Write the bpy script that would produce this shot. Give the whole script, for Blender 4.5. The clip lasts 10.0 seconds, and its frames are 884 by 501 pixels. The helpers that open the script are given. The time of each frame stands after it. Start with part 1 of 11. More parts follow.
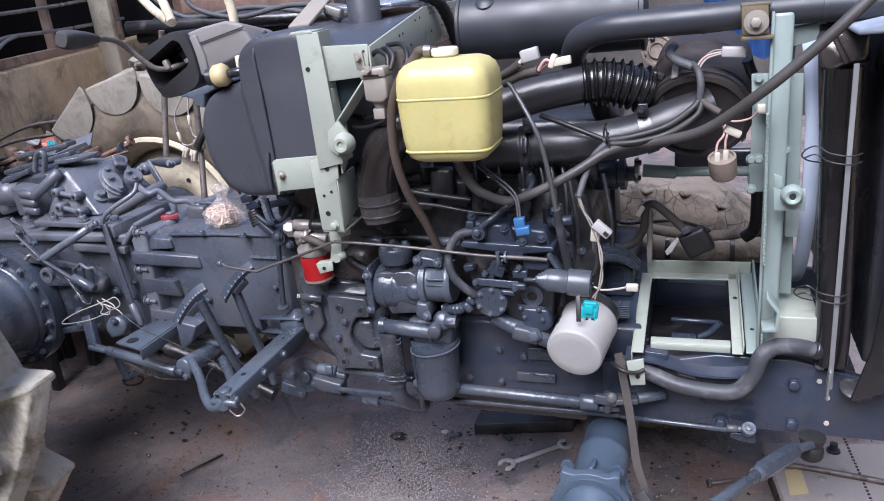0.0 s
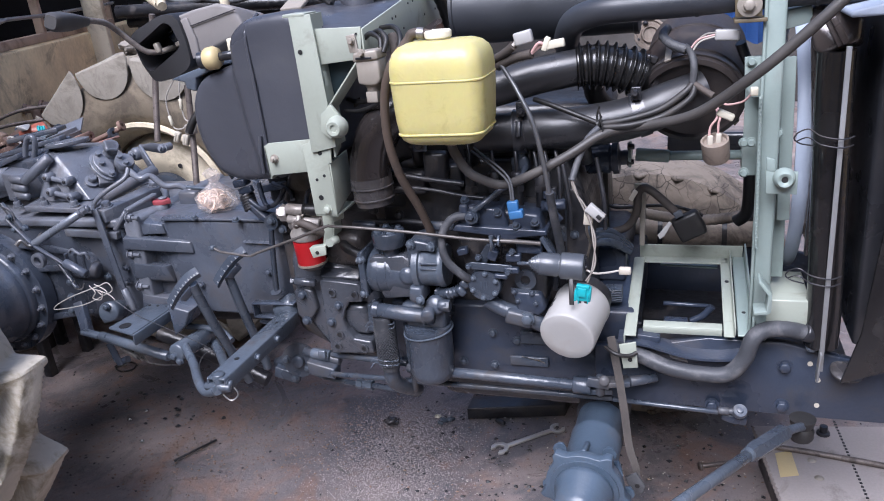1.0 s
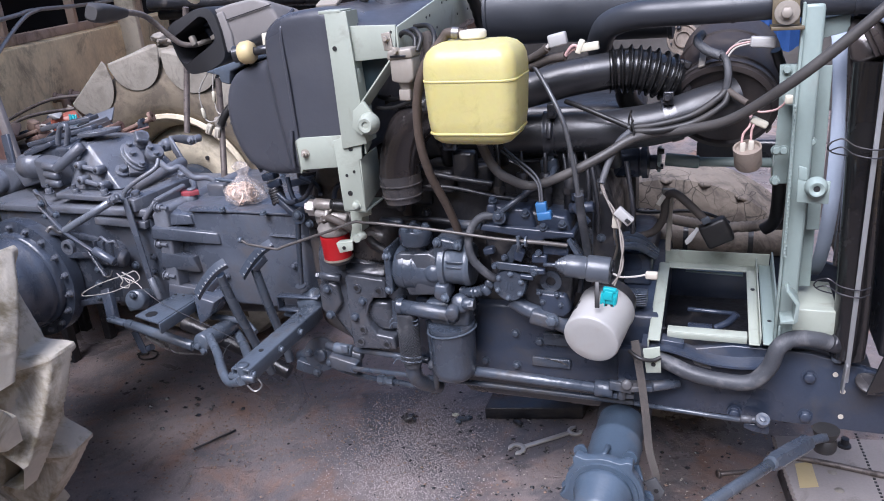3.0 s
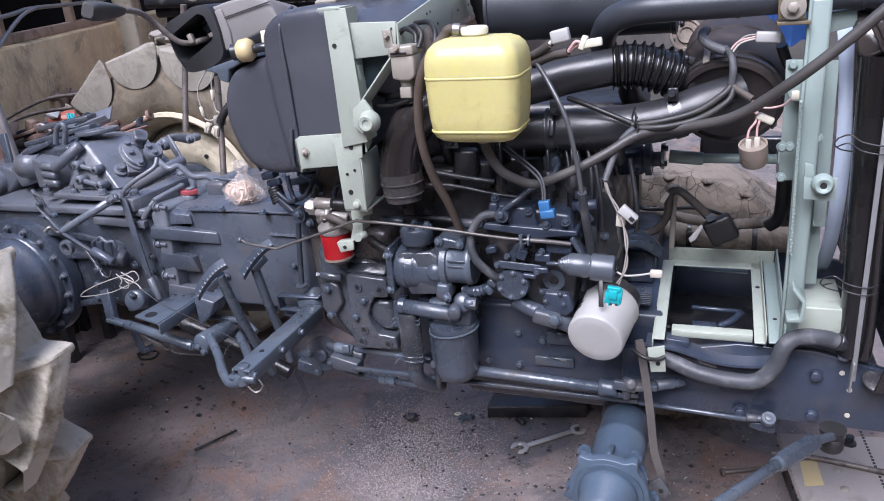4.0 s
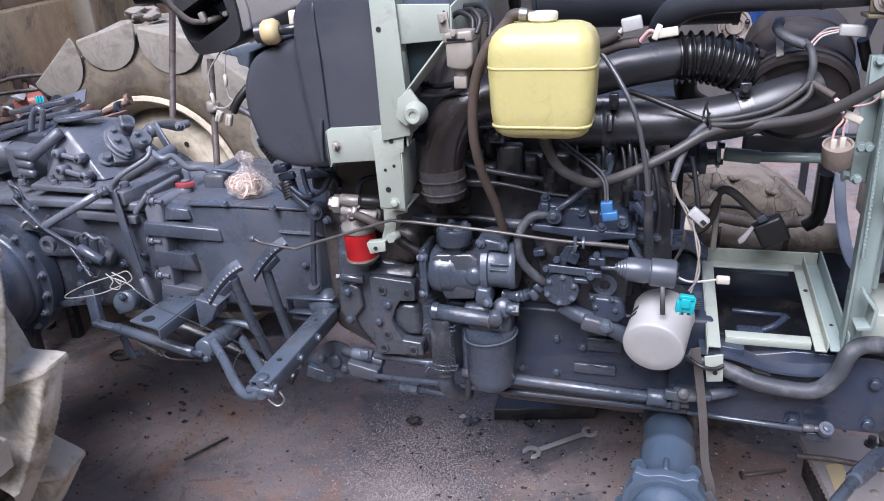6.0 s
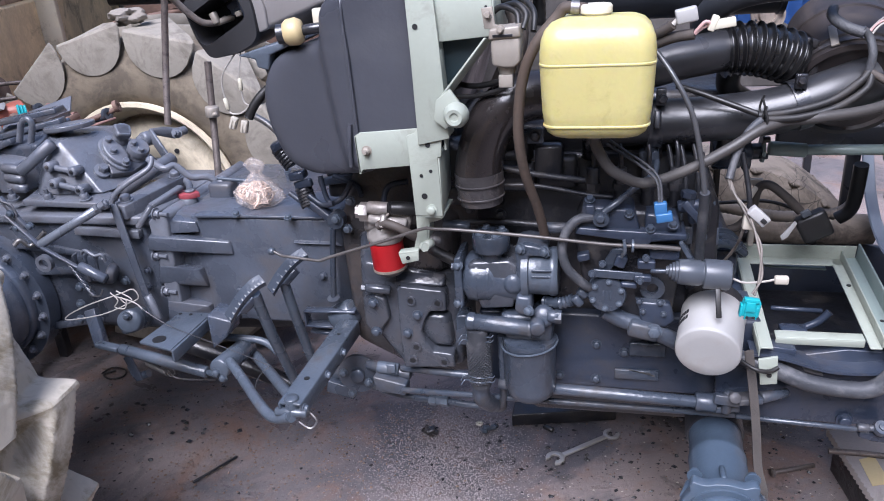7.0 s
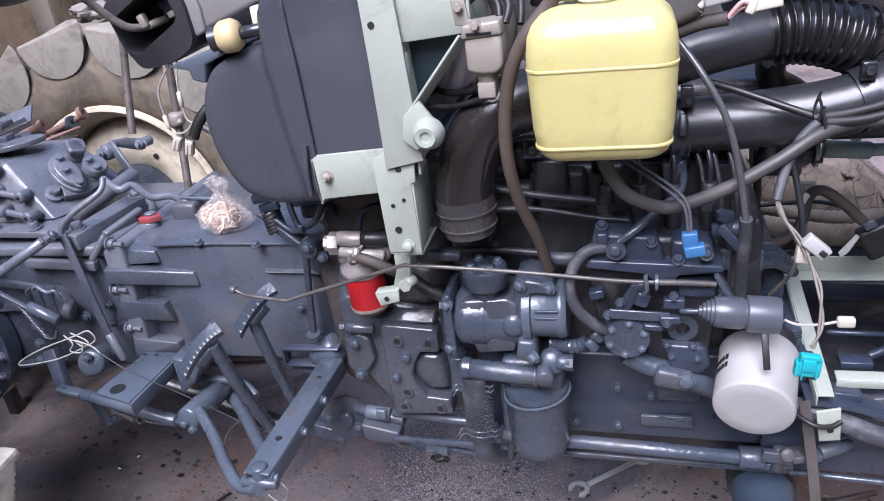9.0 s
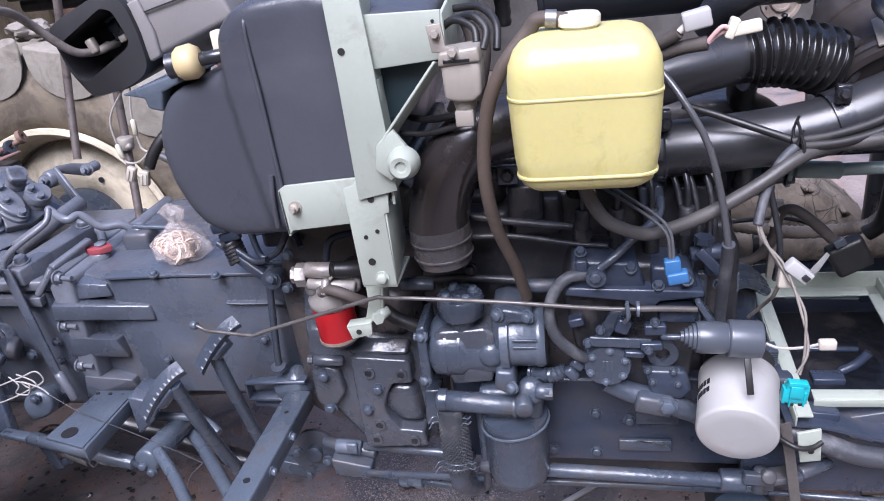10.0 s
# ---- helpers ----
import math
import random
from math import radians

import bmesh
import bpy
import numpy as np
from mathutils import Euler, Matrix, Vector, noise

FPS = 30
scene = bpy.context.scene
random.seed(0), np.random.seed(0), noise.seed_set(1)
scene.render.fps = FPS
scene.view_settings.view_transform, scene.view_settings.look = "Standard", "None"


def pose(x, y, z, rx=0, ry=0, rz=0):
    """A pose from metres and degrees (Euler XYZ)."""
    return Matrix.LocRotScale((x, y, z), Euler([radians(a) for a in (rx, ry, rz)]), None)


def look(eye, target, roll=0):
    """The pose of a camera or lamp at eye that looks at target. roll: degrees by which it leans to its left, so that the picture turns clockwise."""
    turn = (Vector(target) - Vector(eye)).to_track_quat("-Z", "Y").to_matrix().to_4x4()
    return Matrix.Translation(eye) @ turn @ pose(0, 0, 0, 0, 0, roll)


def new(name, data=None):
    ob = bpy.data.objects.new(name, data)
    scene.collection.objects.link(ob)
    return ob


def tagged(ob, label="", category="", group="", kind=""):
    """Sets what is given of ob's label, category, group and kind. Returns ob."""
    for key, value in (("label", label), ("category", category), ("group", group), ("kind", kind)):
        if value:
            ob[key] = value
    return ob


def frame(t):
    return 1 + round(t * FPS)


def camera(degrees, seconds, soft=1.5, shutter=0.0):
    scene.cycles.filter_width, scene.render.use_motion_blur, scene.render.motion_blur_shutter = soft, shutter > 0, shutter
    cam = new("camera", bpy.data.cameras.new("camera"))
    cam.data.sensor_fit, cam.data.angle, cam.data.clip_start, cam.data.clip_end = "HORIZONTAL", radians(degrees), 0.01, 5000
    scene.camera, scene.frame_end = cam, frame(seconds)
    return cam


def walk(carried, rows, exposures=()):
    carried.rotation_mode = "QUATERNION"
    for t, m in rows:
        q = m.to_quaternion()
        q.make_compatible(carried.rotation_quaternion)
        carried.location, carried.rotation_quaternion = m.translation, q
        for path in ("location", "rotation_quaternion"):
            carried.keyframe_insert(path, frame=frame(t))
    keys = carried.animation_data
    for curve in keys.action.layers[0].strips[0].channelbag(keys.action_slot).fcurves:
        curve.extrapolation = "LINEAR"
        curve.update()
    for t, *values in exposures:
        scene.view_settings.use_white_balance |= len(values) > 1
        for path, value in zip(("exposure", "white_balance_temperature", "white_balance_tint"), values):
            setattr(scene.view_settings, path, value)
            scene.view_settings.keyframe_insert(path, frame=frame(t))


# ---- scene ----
cam = camera(60.4, 10.0, soft=1.0)
SKY, SUN = 0.15, 5.4
PATH = [
    (0, (0.018, 0.038, 1.383), (-0.614, 1.808, 0.7), -5.8),
    (0.5, (0.018, 0.036, 1.376), (-0.596, 1.799, 0.657), -5.5),
    (1, (0.017, 0.035, 1.377), (-0.596, 1.799, 0.661), -5.7),
    (1.5, (0.014, 0.029, 1.376), (-0.606, 1.796, 0.673), -4.9),
    (2, (0.007, 0.025, 1.377), (-0.641, 1.779, 0.669), -4.6),
    (2.5, (0.005, 0.017, 1.38), (-0.65, 1.768, 0.67), -4.3),
    (4, (-0.008, 0.035, 1.379), (-0.662, 1.782, 0.657), -4.7),
    (4.5, (-0.014, 0.036, 1.38), (-0.664, 1.784, 0.658), -4.5),
    (5, (-0.063, 0.045, 1.38), (-0.742, 1.783, 0.659), -4.2),
    (5.2, (-0.106, 0.051, 1.371), (-0.751, 1.802, 0.651), -4.1),
    (6.5, (-0.286, 0.114, 1.383), (-0.75, 1.895, 0.601), -3.0),
    (7, (-0.365, 0.133, 1.379), (-0.795, 1.924, 0.599), -3.9),
    (7.5, (-0.39, 0.168, 1.379), (-0.816, 1.947, 0.57), -3.9),
    (8, (-0.381, 0.26, 1.387), (-0.839, 2.035, 0.588), -4.6),
    (8.5, (-0.363, 0.332, 1.389), (-0.863, 2.092, 0.58), -6.8),
    (9, (-0.347, 0.404, 1.38), (-0.853, 2.141, 0.53), -7.3),
    (9.5, (-0.388, 0.446, 1.395), (-0.864, 2.195, 0.55), -7.0),
    (10, (-0.392, 0.442, 1.395), (-0.765, 2.217, 0.552), -6.9),
]
walk(cam, [(t, look(eye, target, roll)) for t, eye, target, roll in PATH],
     [(0, 0.31, 5680, 18), (5, 0.37, 5640, 19), (6.5, 0.36, 5630, 19), (8.5, 0.45, 5600, 21), (10, 0.47, 5600, 22)])

# ---- light ----
world = bpy.data.worlds.new("sky")
world.use_nodes = True
scene.world = world
_n = world.node_tree.nodes
_l = world.node_tree.links
_sky = _n.new("ShaderNodeTexSky")
_sky.sky_type = 'NISHITA'
_sky.sun_disc = False
_sky.sun_elevation = radians(58)
_sky.sun_rotation = radians(190)
_sky.air_density = 1.3
_sky.dust_density = 3.0
_l.new(_sky.outputs[0], _n["Background"].inputs[0])
_n["Background"].inputs[1].default_value = SKY
sun = new("sun", bpy.data.lights.new("sun", 'SUN'))
sun.data.energy = SUN
sun.data.angle = radians(40)
sun.data.color = (1.0, 0.97, 0.93)
sun.matrix_world = look((-0.9, -0.9, 3.9), (-0.5, 1.6, 0.7))


# ---- materials ----
def mat(name, col, rough=0.5, metal=0.0, var=0.25, scale=9.0, bump=0.15, fine=160.0, dirt=None, dirt_at=0.58, dirt_amt=0.7,
        coat=0.0, sss=0.0, trans=0.0, alpha=1.0, dirt_scale=5.0, spec=0.5, rvar=0.15, lump=0.0):
    m = bpy.data.materials.new(name)
    m.use_nodes = True
    nt = m.node_tree
    p = nt.nodes["Principled BSDF"]
    N = nt.nodes.new
    L = nt.links.new
    tc = N("ShaderNodeTexCoord")
    big = N("ShaderNodeTexNoise")
    big.inputs["Scale"].default_value = scale
    big.inputs["Detail"].default_value = 6
    L(tc.outputs["Object"], big.inputs["Vector"])
    sm = N("ShaderNodeTexNoise")
    sm.inputs["Scale"].default_value = fine
    sm.inputs["Detail"].default_value = 4
    L(tc.outputs["Object"], sm.inputs["Vector"])
    info = N("ShaderNodeObjectInfo")
    mix = N("ShaderNodeMix")
    mix.data_type = 'RGBA'
    mix.inputs["A"].default_value = (*[c * (1 - var) for c in col], 1)
    mix.inputs["B"].default_value = (*[min(1, c * (1 + var)) for c in col], 1)
    add = N("ShaderNodeMath")
    add.operation = 'MULTIPLY_ADD'
    L(sm.outputs["Fac"], add.inputs[0])
    add.inputs[1].default_value = 0.35
    L(big.outputs["Fac"], add.inputs[2])
    sub = N("ShaderNodeMath")
    sub.operation = 'MULTIPLY_ADD'
    L(info.outputs["Random"], sub.inputs[0])
    sub.inputs[1].default_value = 0.2
    sub.inputs[2].default_value = -0.28
    add2 = N("ShaderNodeMath")
    add2.operation = 'ADD'
    L(add.outputs[0], add2.inputs[0])
    L(sub.outputs[0], add2.inputs[1])
    L(add2.outputs[0], mix.inputs["Factor"])
    out = mix.outputs["Result"]
    rr = N("ShaderNodeMapRange")
    rr.inputs["From Min"].default_value = 0.3
    rr.inputs["From Max"].default_value = 0.7
    rr.inputs["To Min"].default_value = max(0.02, rough - rvar)
    rr.inputs["To Max"].default_value = min(1, rough + rvar)
    L(big.outputs["Fac"], rr.inputs["Value"])
    rout = rr.outputs["Result"]
    if dirt:
        dn = N("ShaderNodeTexNoise")
        dn.inputs["Scale"].default_value = dirt_scale
        dn.inputs["Detail"].default_value = 9
        dn.inputs["Roughness"].default_value = 0.68
        dn.inputs["Distortion"].default_value = 0.5
        L(tc.outputs["Object"], dn.inputs["Vector"])
        ramp = N("ShaderNodeMapRange")
        ramp.inputs["From Min"].default_value = dirt_at - 0.06
        ramp.inputs["From Max"].default_value = dirt_at + 0.08
        ramp.inputs["To Max"].default_value = dirt_amt
        L(dn.outputs["Fac"], ramp.inputs["Value"])
        dm = N("ShaderNodeMix")
        dm.data_type = 'RGBA'
        L(ramp.outputs["Result"], dm.inputs["Factor"])
        L(out, dm.inputs["A"])
        dm.inputs["B"].default_value = (*dirt, 1)
        out = dm.outputs["Result"]
        rm = N("ShaderNodeMix")
        L(ramp.outputs["Result"], rm.inputs["Factor"])
        L(rout, rm.inputs["A"])
        rm.inputs["B"].default_value = 0.8
        rout = rm.outputs["Result"]
    L(out, p.inputs["Base Color"])
    L(rout, p.inputs["Roughness"])
    p.inputs["Metallic"].default_value = metal
    p.inputs["Coat Weight"].default_value = coat
    p.inputs["Coat Roughness"].default_value = 0.2
    p.inputs["Specular IOR Level"].default_value = spec
    if sss:
        p.inputs["Subsurface Weight"].default_value = sss
        p.inputs["Subsurface Radius"].default_value = (0.02, 0.015, 0.004)
    p.inputs["Transmission Weight"].default_value = trans
    p.inputs["Alpha"].default_value = alpha
    if bump:
        bp = N("ShaderNodeBump")
        bp.inputs["Strength"].default_value = bump
        bp.inputs["Distance"].default_value = 0.004
        L(add.outputs[0], bp.inputs["Height"])
        nrm = bp.outputs["Normal"]
        if lump:
            ln = N("ShaderNodeTexNoise")
            ln.inputs["Scale"].default_value = 34.0
            ln.inputs["Detail"].default_value = 3
            L(tc.outputs["Object"], ln.inputs["Vector"])
            b2 = N("ShaderNodeBump")
            b2.inputs["Strength"].default_value = lump
            b2.inputs["Distance"].default_value = 0.008
            L(ln.outputs["Fac"], b2.inputs["Height"])
            L(nrm, b2.inputs["Normal"])
            nrm = b2.outputs["Normal"]
        L(nrm, p.inputs["Normal"])
    return m


SLATE = mat("slate_grey_paint", (0.046, 0.057, 0.076), 0.31, var=0.45, bump=0.42, fine=150, lump=0.34, coat=0.22, spec=0.6, dirt=(0.06, 0.052, 0.047), dirt_at=0.57, dirt_amt=0.7, dirt_scale=9)
SLATE2 = mat("slate_grey_paint_bright", (0.076, 0.093, 0.118), 0.33, var=0.4, bump=0.4, lump=0.2, coat=0.2, spec=0.6, dirt=(0.07, 0.06, 0.054), dirt_at=0.6, dirt_amt=0.6, dirt_scale=11)
# oily dirt, and on the engine also the shade between parts
GRIMESHADE = mat("oily_shaded_casting", (0.016, 0.0165, 0.020), 0.38, var=0.5, bump=0.5, fine=90, lump=0.35, coat=0.2, dirt=(0.065, 0.056, 0.05), dirt_at=0.57, dirt_amt=0.7, dirt_scale=12)
BROWNCAST = mat("oily_brown_casting", (0.045, 0.042, 0.043), 0.30, var=0.4, bump=0.3, lump=0.6, coat=0.3, dirt=(0.085, 0.065, 0.052), dirt_at=0.55, dirt_scale=9)
# shade and dim reflection in the tank frame's gap, as a colour
GAPSHADE = mat("teal_gap_shade", (0.016, 0.028, 0.033), 0.35, var=0.3, bump=0.1, coat=0.2)
BLACK = mat("satin_black_paint", (0.022, 0.023, 0.027), 0.34, var=0.4, bump=0.1, coat=0.4, dirt=(0.05, 0.043, 0.04), dirt_at=0.60, dirt_amt=0.6, dirt_scale=9)
MUFF = mat("heatproof_black_paint", (0.030, 0.033, 0.040), 0.44, var=0.2, bump=0.06)
RUBBER = mat("black_rubber", (0.014, 0.0135, 0.0135), 0.45, var=0.4, bump=0.15, dirt=(0.055, 0.048, 0.043), dirt_at=0.60, dirt_amt=0.6, dirt_scale=12)
HOSE = mat("dusty_brown_hose", (0.066, 0.054, 0.046), 0.66, var=0.3, bump=0.25, fine=300, dirt=(0.04, 0.034, 0.03), dirt_at=0.56, dirt_amt=0.6, dirt_scale=16)
GREYBROWN = mat("dusty_grey_hose", (0.052, 0.048, 0.045), 0.55, var=0.3, bump=0.25, fine=300, dirt=(0.085, 0.078, 0.07), dirt_at=0.58, dirt_amt=0.5, dirt_scale=14)
LEAD = mat("dusty_tan_lead", (0.17, 0.15, 0.13), 0.6, var=0.4, bump=0.1, dirt=(0.08, 0.07, 0.06), dirt_at=0.55, dirt_amt=0.6, dirt_scale=40)
BROWNHOSE = mat("faded_brown_hose", (0.088, 0.065, 0.050), 0.62, var=0.3, bump=0.25, fine=300, dirt=(0.045, 0.036, 0.03), dirt_at=0.56, dirt_amt=0.6, dirt_scale=12)
CABLE = mat("grey_cable_sheath", (0.055, 0.056, 0.060), 0.32, var=0.2, bump=0.05, coat=0.3)
SOLEN = mat("satin_slate_can", (0.062, 0.071, 0.086), 0.36, var=0.15, bump=0.06, coat=0.2, dirt=(0.07, 0.072, 0.08), dirt_at=0.6, dirt_amt=0.5, dirt_scale=14)
PIPEBLACK = mat("gloss_black_pipe_paint", (0.024, 0.0245, 0.027), 0.38, var=0.4, bump=0.12, lump=0.06, coat=0.12, dirt=(0.045, 0.043, 0.044), dirt_at=0.60, dirt_amt=0.7, dirt_scale=7)
BELLOWS = mat("glossy_bellows_rubber", (0.011, 0.0108, 0.0112), 0.26, var=0.3, bump=0.05, coat=0.3)
GREYHOSE = mat("grey_woven_hose", (0.068, 0.07, 0.076), 0.62, var=0.35, bump=0.7, fine=420, lump=0.5)
TANK = mat("dark_slate_plastic", (0.054, 0.057, 0.069), 0.38, var=0.14, bump=0.08, fine=240, scale=7, lump=0.12, dirt=(0.06, 0.062, 0.07), dirt_at=0.6, dirt_amt=0.5, dirt_scale=6)
GREEN = mat("pale_green_paint", (0.318, 0.346, 0.292), 0.42, var=0.10, bump=0.08, coat=0.1, dirt=(0.17, 0.17, 0.13), dirt_at=0.60, dirt_amt=0.5, dirt_scale=9)
GREEN2 = mat("grey_green_paint", (0.235, 0.29, 0.268), 0.4, var=0.12, bump=0.08, coat=0.1, dirt=(0.2, 0.22, 0.2), dirt_at=0.60, dirt_amt=0.5, dirt_scale=9)
YELLOW = mat("yellow_translucent_plastic", (0.515, 0.462, 0.195), 0.44, var=0.08, bump=0.08, lump=0.15, sss=0.5, dirt=(0.36, 0.31, 0.12), dirt_at=0.605, dirt_amt=0.55, dirt_scale=22)
CREAM = mat("cream_plastic", (0.6, 0.565, 0.45), 0.45, var=0.08, bump=0.04, dirt=(0.4, 0.35, 0.25), dirt_at=0.66, dirt_amt=0.4, dirt_scale=30)
WHITE = mat("white_enamel", (0.36, 0.355, 0.345), 0.45, var=0.08, bump=0.05, dirt=(0.33, 0.3, 0.27), dirt_at=0.58, dirt_amt=0.5, dirt_scale=16)
# black of printed marks, and of flat discs painting the shade in holes
INKSHADE = mat("black_print_hole_shade", (0.015, 0.015, 0.016), 0.5, var=0.2, bump=0.0)
RED = mat("red_enamel", (0.38, 0.011, 0.014), 0.36, var=0.1, bump=0.04, dirt=(0.14, 0.02, 0.02), dirt_at=0.64, dirt_amt=0.5, dirt_scale=20)
BLUE = mat("blue_plastic", (0.038, 0.125, 0.28), 0.4, var=0.08, bump=0.03)
TEAL = mat("teal_plastic", (0.02, 0.33, 0.37), 0.35, var=0.06, bump=0.03)
STEEL = mat("bare_steel", (0.30, 0.29, 0.28), 0.38, metal=0.8, var=0.25, bump=0.1, dirt=(0.1, 0.085, 0.075), dirt_at=0.55, dirt_amt=0.7, dirt_scale=14)
ALU = mat("dusty_aluminium", (0.34, 0.315, 0.29), 0.48, metal=0.4, var=0.25, bump=0.2, lump=0.4, dirt=(0.17, 0.135, 0.11), dirt_at=0.54, dirt_amt=0.7, dirt_scale=14)
ZINC = mat("dull_zinc_casting", (0.30, 0.27, 0.23), 0.55, metal=0.25, var=0.2, bump=0.15, dirt=(0.2, 0.17, 0.13), dirt_at=0.58)
SILVER = mat("silver_sheet", (0.50, 0.55, 0.64), 0.3, metal=0.7, var=0.15, bump=0.02)
RUST = mat("rusty_steel", (0.2, 0.125, 0.095), 0.75, var=0.45, bump=0.35, dirt=(0.09, 0.06, 0.05), dirt_at=0.52, dirt_scale=7)
REDRUST = mat("red_rust_steel", (0.26, 0.15, 0.125), 0.75, var=0.35, bump=0.3, dirt=(0.12, 0.07, 0.06), dirt_at=0.54, dirt_scale=6)
RUSTLIGHT = mat("brown_rust_paint", (0.22, 0.15, 0.11), 0.7, var=0.3, bump=0.2, dirt=(0.1, 0.07, 0.055), dirt_at=0.55)
WIRE = mat("pale_wire", (0.40, 0.375, 0.34), 0.5, var=0.25, bump=0.0)
PINKWIRE = mat("pink_wire", (0.5, 0.32, 0.3), 0.5, var=0.2, bump=0.0)
RIM = mat("cream_rim_paint", (0.66, 0.58, 0.43), 0.5, var=0.15, bump=0.1, dirt=(0.26, 0.21, 0.14), dirt_at=0.55, dirt_amt=0.65, dirt_scale=7)
# rim paint darkened for brown grime and for shade inside the well
RIMWELL = mat("grimy_shaded_rim_well", (0.34, 0.285, 0.2), 0.7, var=0.4, bump=0.3, dirt=(0.15, 0.115, 0.08), dirt_at=0.5, dirt_amt=0.8, dirt_scale=9)
TYRE = mat("dusty_tyre_rubber", (0.33, 0.275, 0.19), 0.85, var=0.28, bump=0.4, fine=60, lump=0.3, dirt=(0.40, 0.34, 0.25), dirt_at=0.52, dirt_amt=0.7, dirt_scale=8)
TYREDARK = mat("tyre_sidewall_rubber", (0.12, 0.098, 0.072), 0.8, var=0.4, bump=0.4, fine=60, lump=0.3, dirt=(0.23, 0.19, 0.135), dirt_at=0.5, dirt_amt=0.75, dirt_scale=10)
LUG = mat("pale_worn_lug", (0.50, 0.455, 0.375), 0.85, var=0.22, bump=0.4, fine=80, lump=0.3, dirt=(0.19, 0.155, 0.09), dirt_at=0.515, dirt_amt=0.9, dirt_scale=7)
WALLM = mat("stained_plaster", (0.76, 0.57, 0.33), 0.9, var=0.4, scale=5.0, bump=0.6, fine=40, lump=0.5, dirt=(0.14, 0.105, 0.07), dirt_at=0.575, dirt_amt=0.8, dirt_scale=3.4)
DASH = mat("grey_dash_plastic", (0.19, 0.177, 0.17), 0.6, var=0.15, bump=0.1, fine=400, dirt=(0.12, 0.11, 0.105), dirt_at=0.58, dirt_amt=0.5)
LEVER = mat("worn_dark_steel", (0.15, 0.125, 0.112), 0.5, metal=0.3, var=0.35, bump=0.3, dirt=(0.05, 0.042, 0.038), dirt_at=0.55, dirt_amt=0.7, dirt_scale=30)
GRIP = mat("dark_grey_grip", (0.055, 0.053, 0.053), 0.5, var=0.15, bump=0.08, fine=300)
STRAP = mat("brown_grey_webbing", (0.075, 0.066, 0.06), 0.8, var=0.25, bump=0.5, fine=400, dirt=(0.05, 0.045, 0.042), dirt_at=0.55, dirt_amt=0.6, dirt_scale=25)
CANISTER = mat("matt_brown_black_paint", (0.034, 0.028, 0.027), 0.46, var=0.35, bump=0.15, dirt=(0.075, 0.06, 0.052), dirt_at=0.58, dirt_amt=0.6, dirt_scale=10)
RODSTEEL = mat("dull_rod_steel", (0.125, 0.115, 0.108), 0.42, metal=0.4, var=0.3, bump=0.1, dirt=(0.06, 0.05, 0.045), dirt_at=0.55, dirt_amt=0.6, dirt_scale=20)
LINKSTEEL = mat("bright_slate_link", (0.20, 0.22, 0.255), 0.28, metal=0.3, var=0.25, bump=0.1, coat=0.3, dirt=(0.08, 0.08, 0.09), dirt_at=0.6, dirt_amt=0.5, dirt_scale=15)
STALK = mat("scuffed_grey_stalk", (0.225, 0.195, 0.175), 0.5, metal=0.2, var=0.3, bump=0.3, dirt=(0.09, 0.075, 0.066), dirt_at=0.55, dirt_amt=0.6, dirt_scale=40)
DASHDARK = mat("black_dash_plastic", (0.020, 0.020, 0.022), 0.5, var=0.15, bump=0.1, fine=400)
BEIGE = mat("beige_plastic", (0.44, 0.405, 0.34), 0.5, var=0.1, bump=0.05)
AMBER = mat("aged_ivory_plastic", (0.5, 0.4, 0.21), 0.4, var=0.15, bump=0.05)
WINFRAME = mat("brown_frame_paint", (0.42, 0.315, 0.24), 0.7, var=0.3, bump=0.2, dirt=(0.16, 0.11, 0.08), dirt_at=0.55)
WOOD = mat("greasy_board", (0.3, 0.27, 0.258), 0.75, var=0.3, bump=0.3, scale=3, dirt=(0.09, 0.08, 0.07), dirt_at=0.6, dirt_amt=0.7)
# near-black without gloss: the far room's lack of light put into colour
ROOMSHADE = mat("room_shade_colour", (0.022, 0.018, 0.016), 1.0, var=0.5, scale=1.2, spec=0.0)
BAG = mat("clear_plastic_bag", (0.85, 0.76, 0.70), 0.2, var=0.1, bump=0.8, fine=45, lump=0.8, trans=0.25, alpha=0.27)
RUBBAND = mat("tan_rubber_bands", (0.74, 0.56, 0.45), 0.5, var=0.35, bump=0.0)
ORANGE = mat("orange_red_plastic", (0.34, 0.10, 0.065), 0.5, var=0.2, bump=0.05, dirt=(0.3, 0.12, 0.08), dirt_at=0.58)
TARP = mat("blue_sheet", (0.035, 0.10, 0.30), 0.6, var=0.3, bump=0.2)
SHAV = mat("dull_shavings", (0.34, 0.3, 0.3), 0.55, metal=0.3, var=0.4, bump=0.0)
FRAMEM = mat("dark_frame_paint", (0.028, 0.037, 0.058), 0.34, var=0.35, bump=0.3, lump=0.2, coat=0.3, dirt=(0.06, 0.055, 0.055), dirt_at=0.58, dirt_amt=0.6, dirt_scale=8)
GEAR = mat("dusty_slate_paint", (0.067, 0.077, 0.098), 0.28, var=0.5, bump=0.4, fine=150, lump=0.15, coat=0.35, dirt=(0.085, 0.08, 0.082), dirt_at=0.55, dirt_amt=0.7, dirt_scale=8)
GEAR2 = mat("dusty_slate_paint_bright", (0.135, 0.145, 0.168), 0.34, var=0.45, bump=0.4, lump=0.12, coat=0.3, dirt=(0.11, 0.10, 0.10), dirt_at=0.58, dirt_amt=0.6, dirt_scale=10)
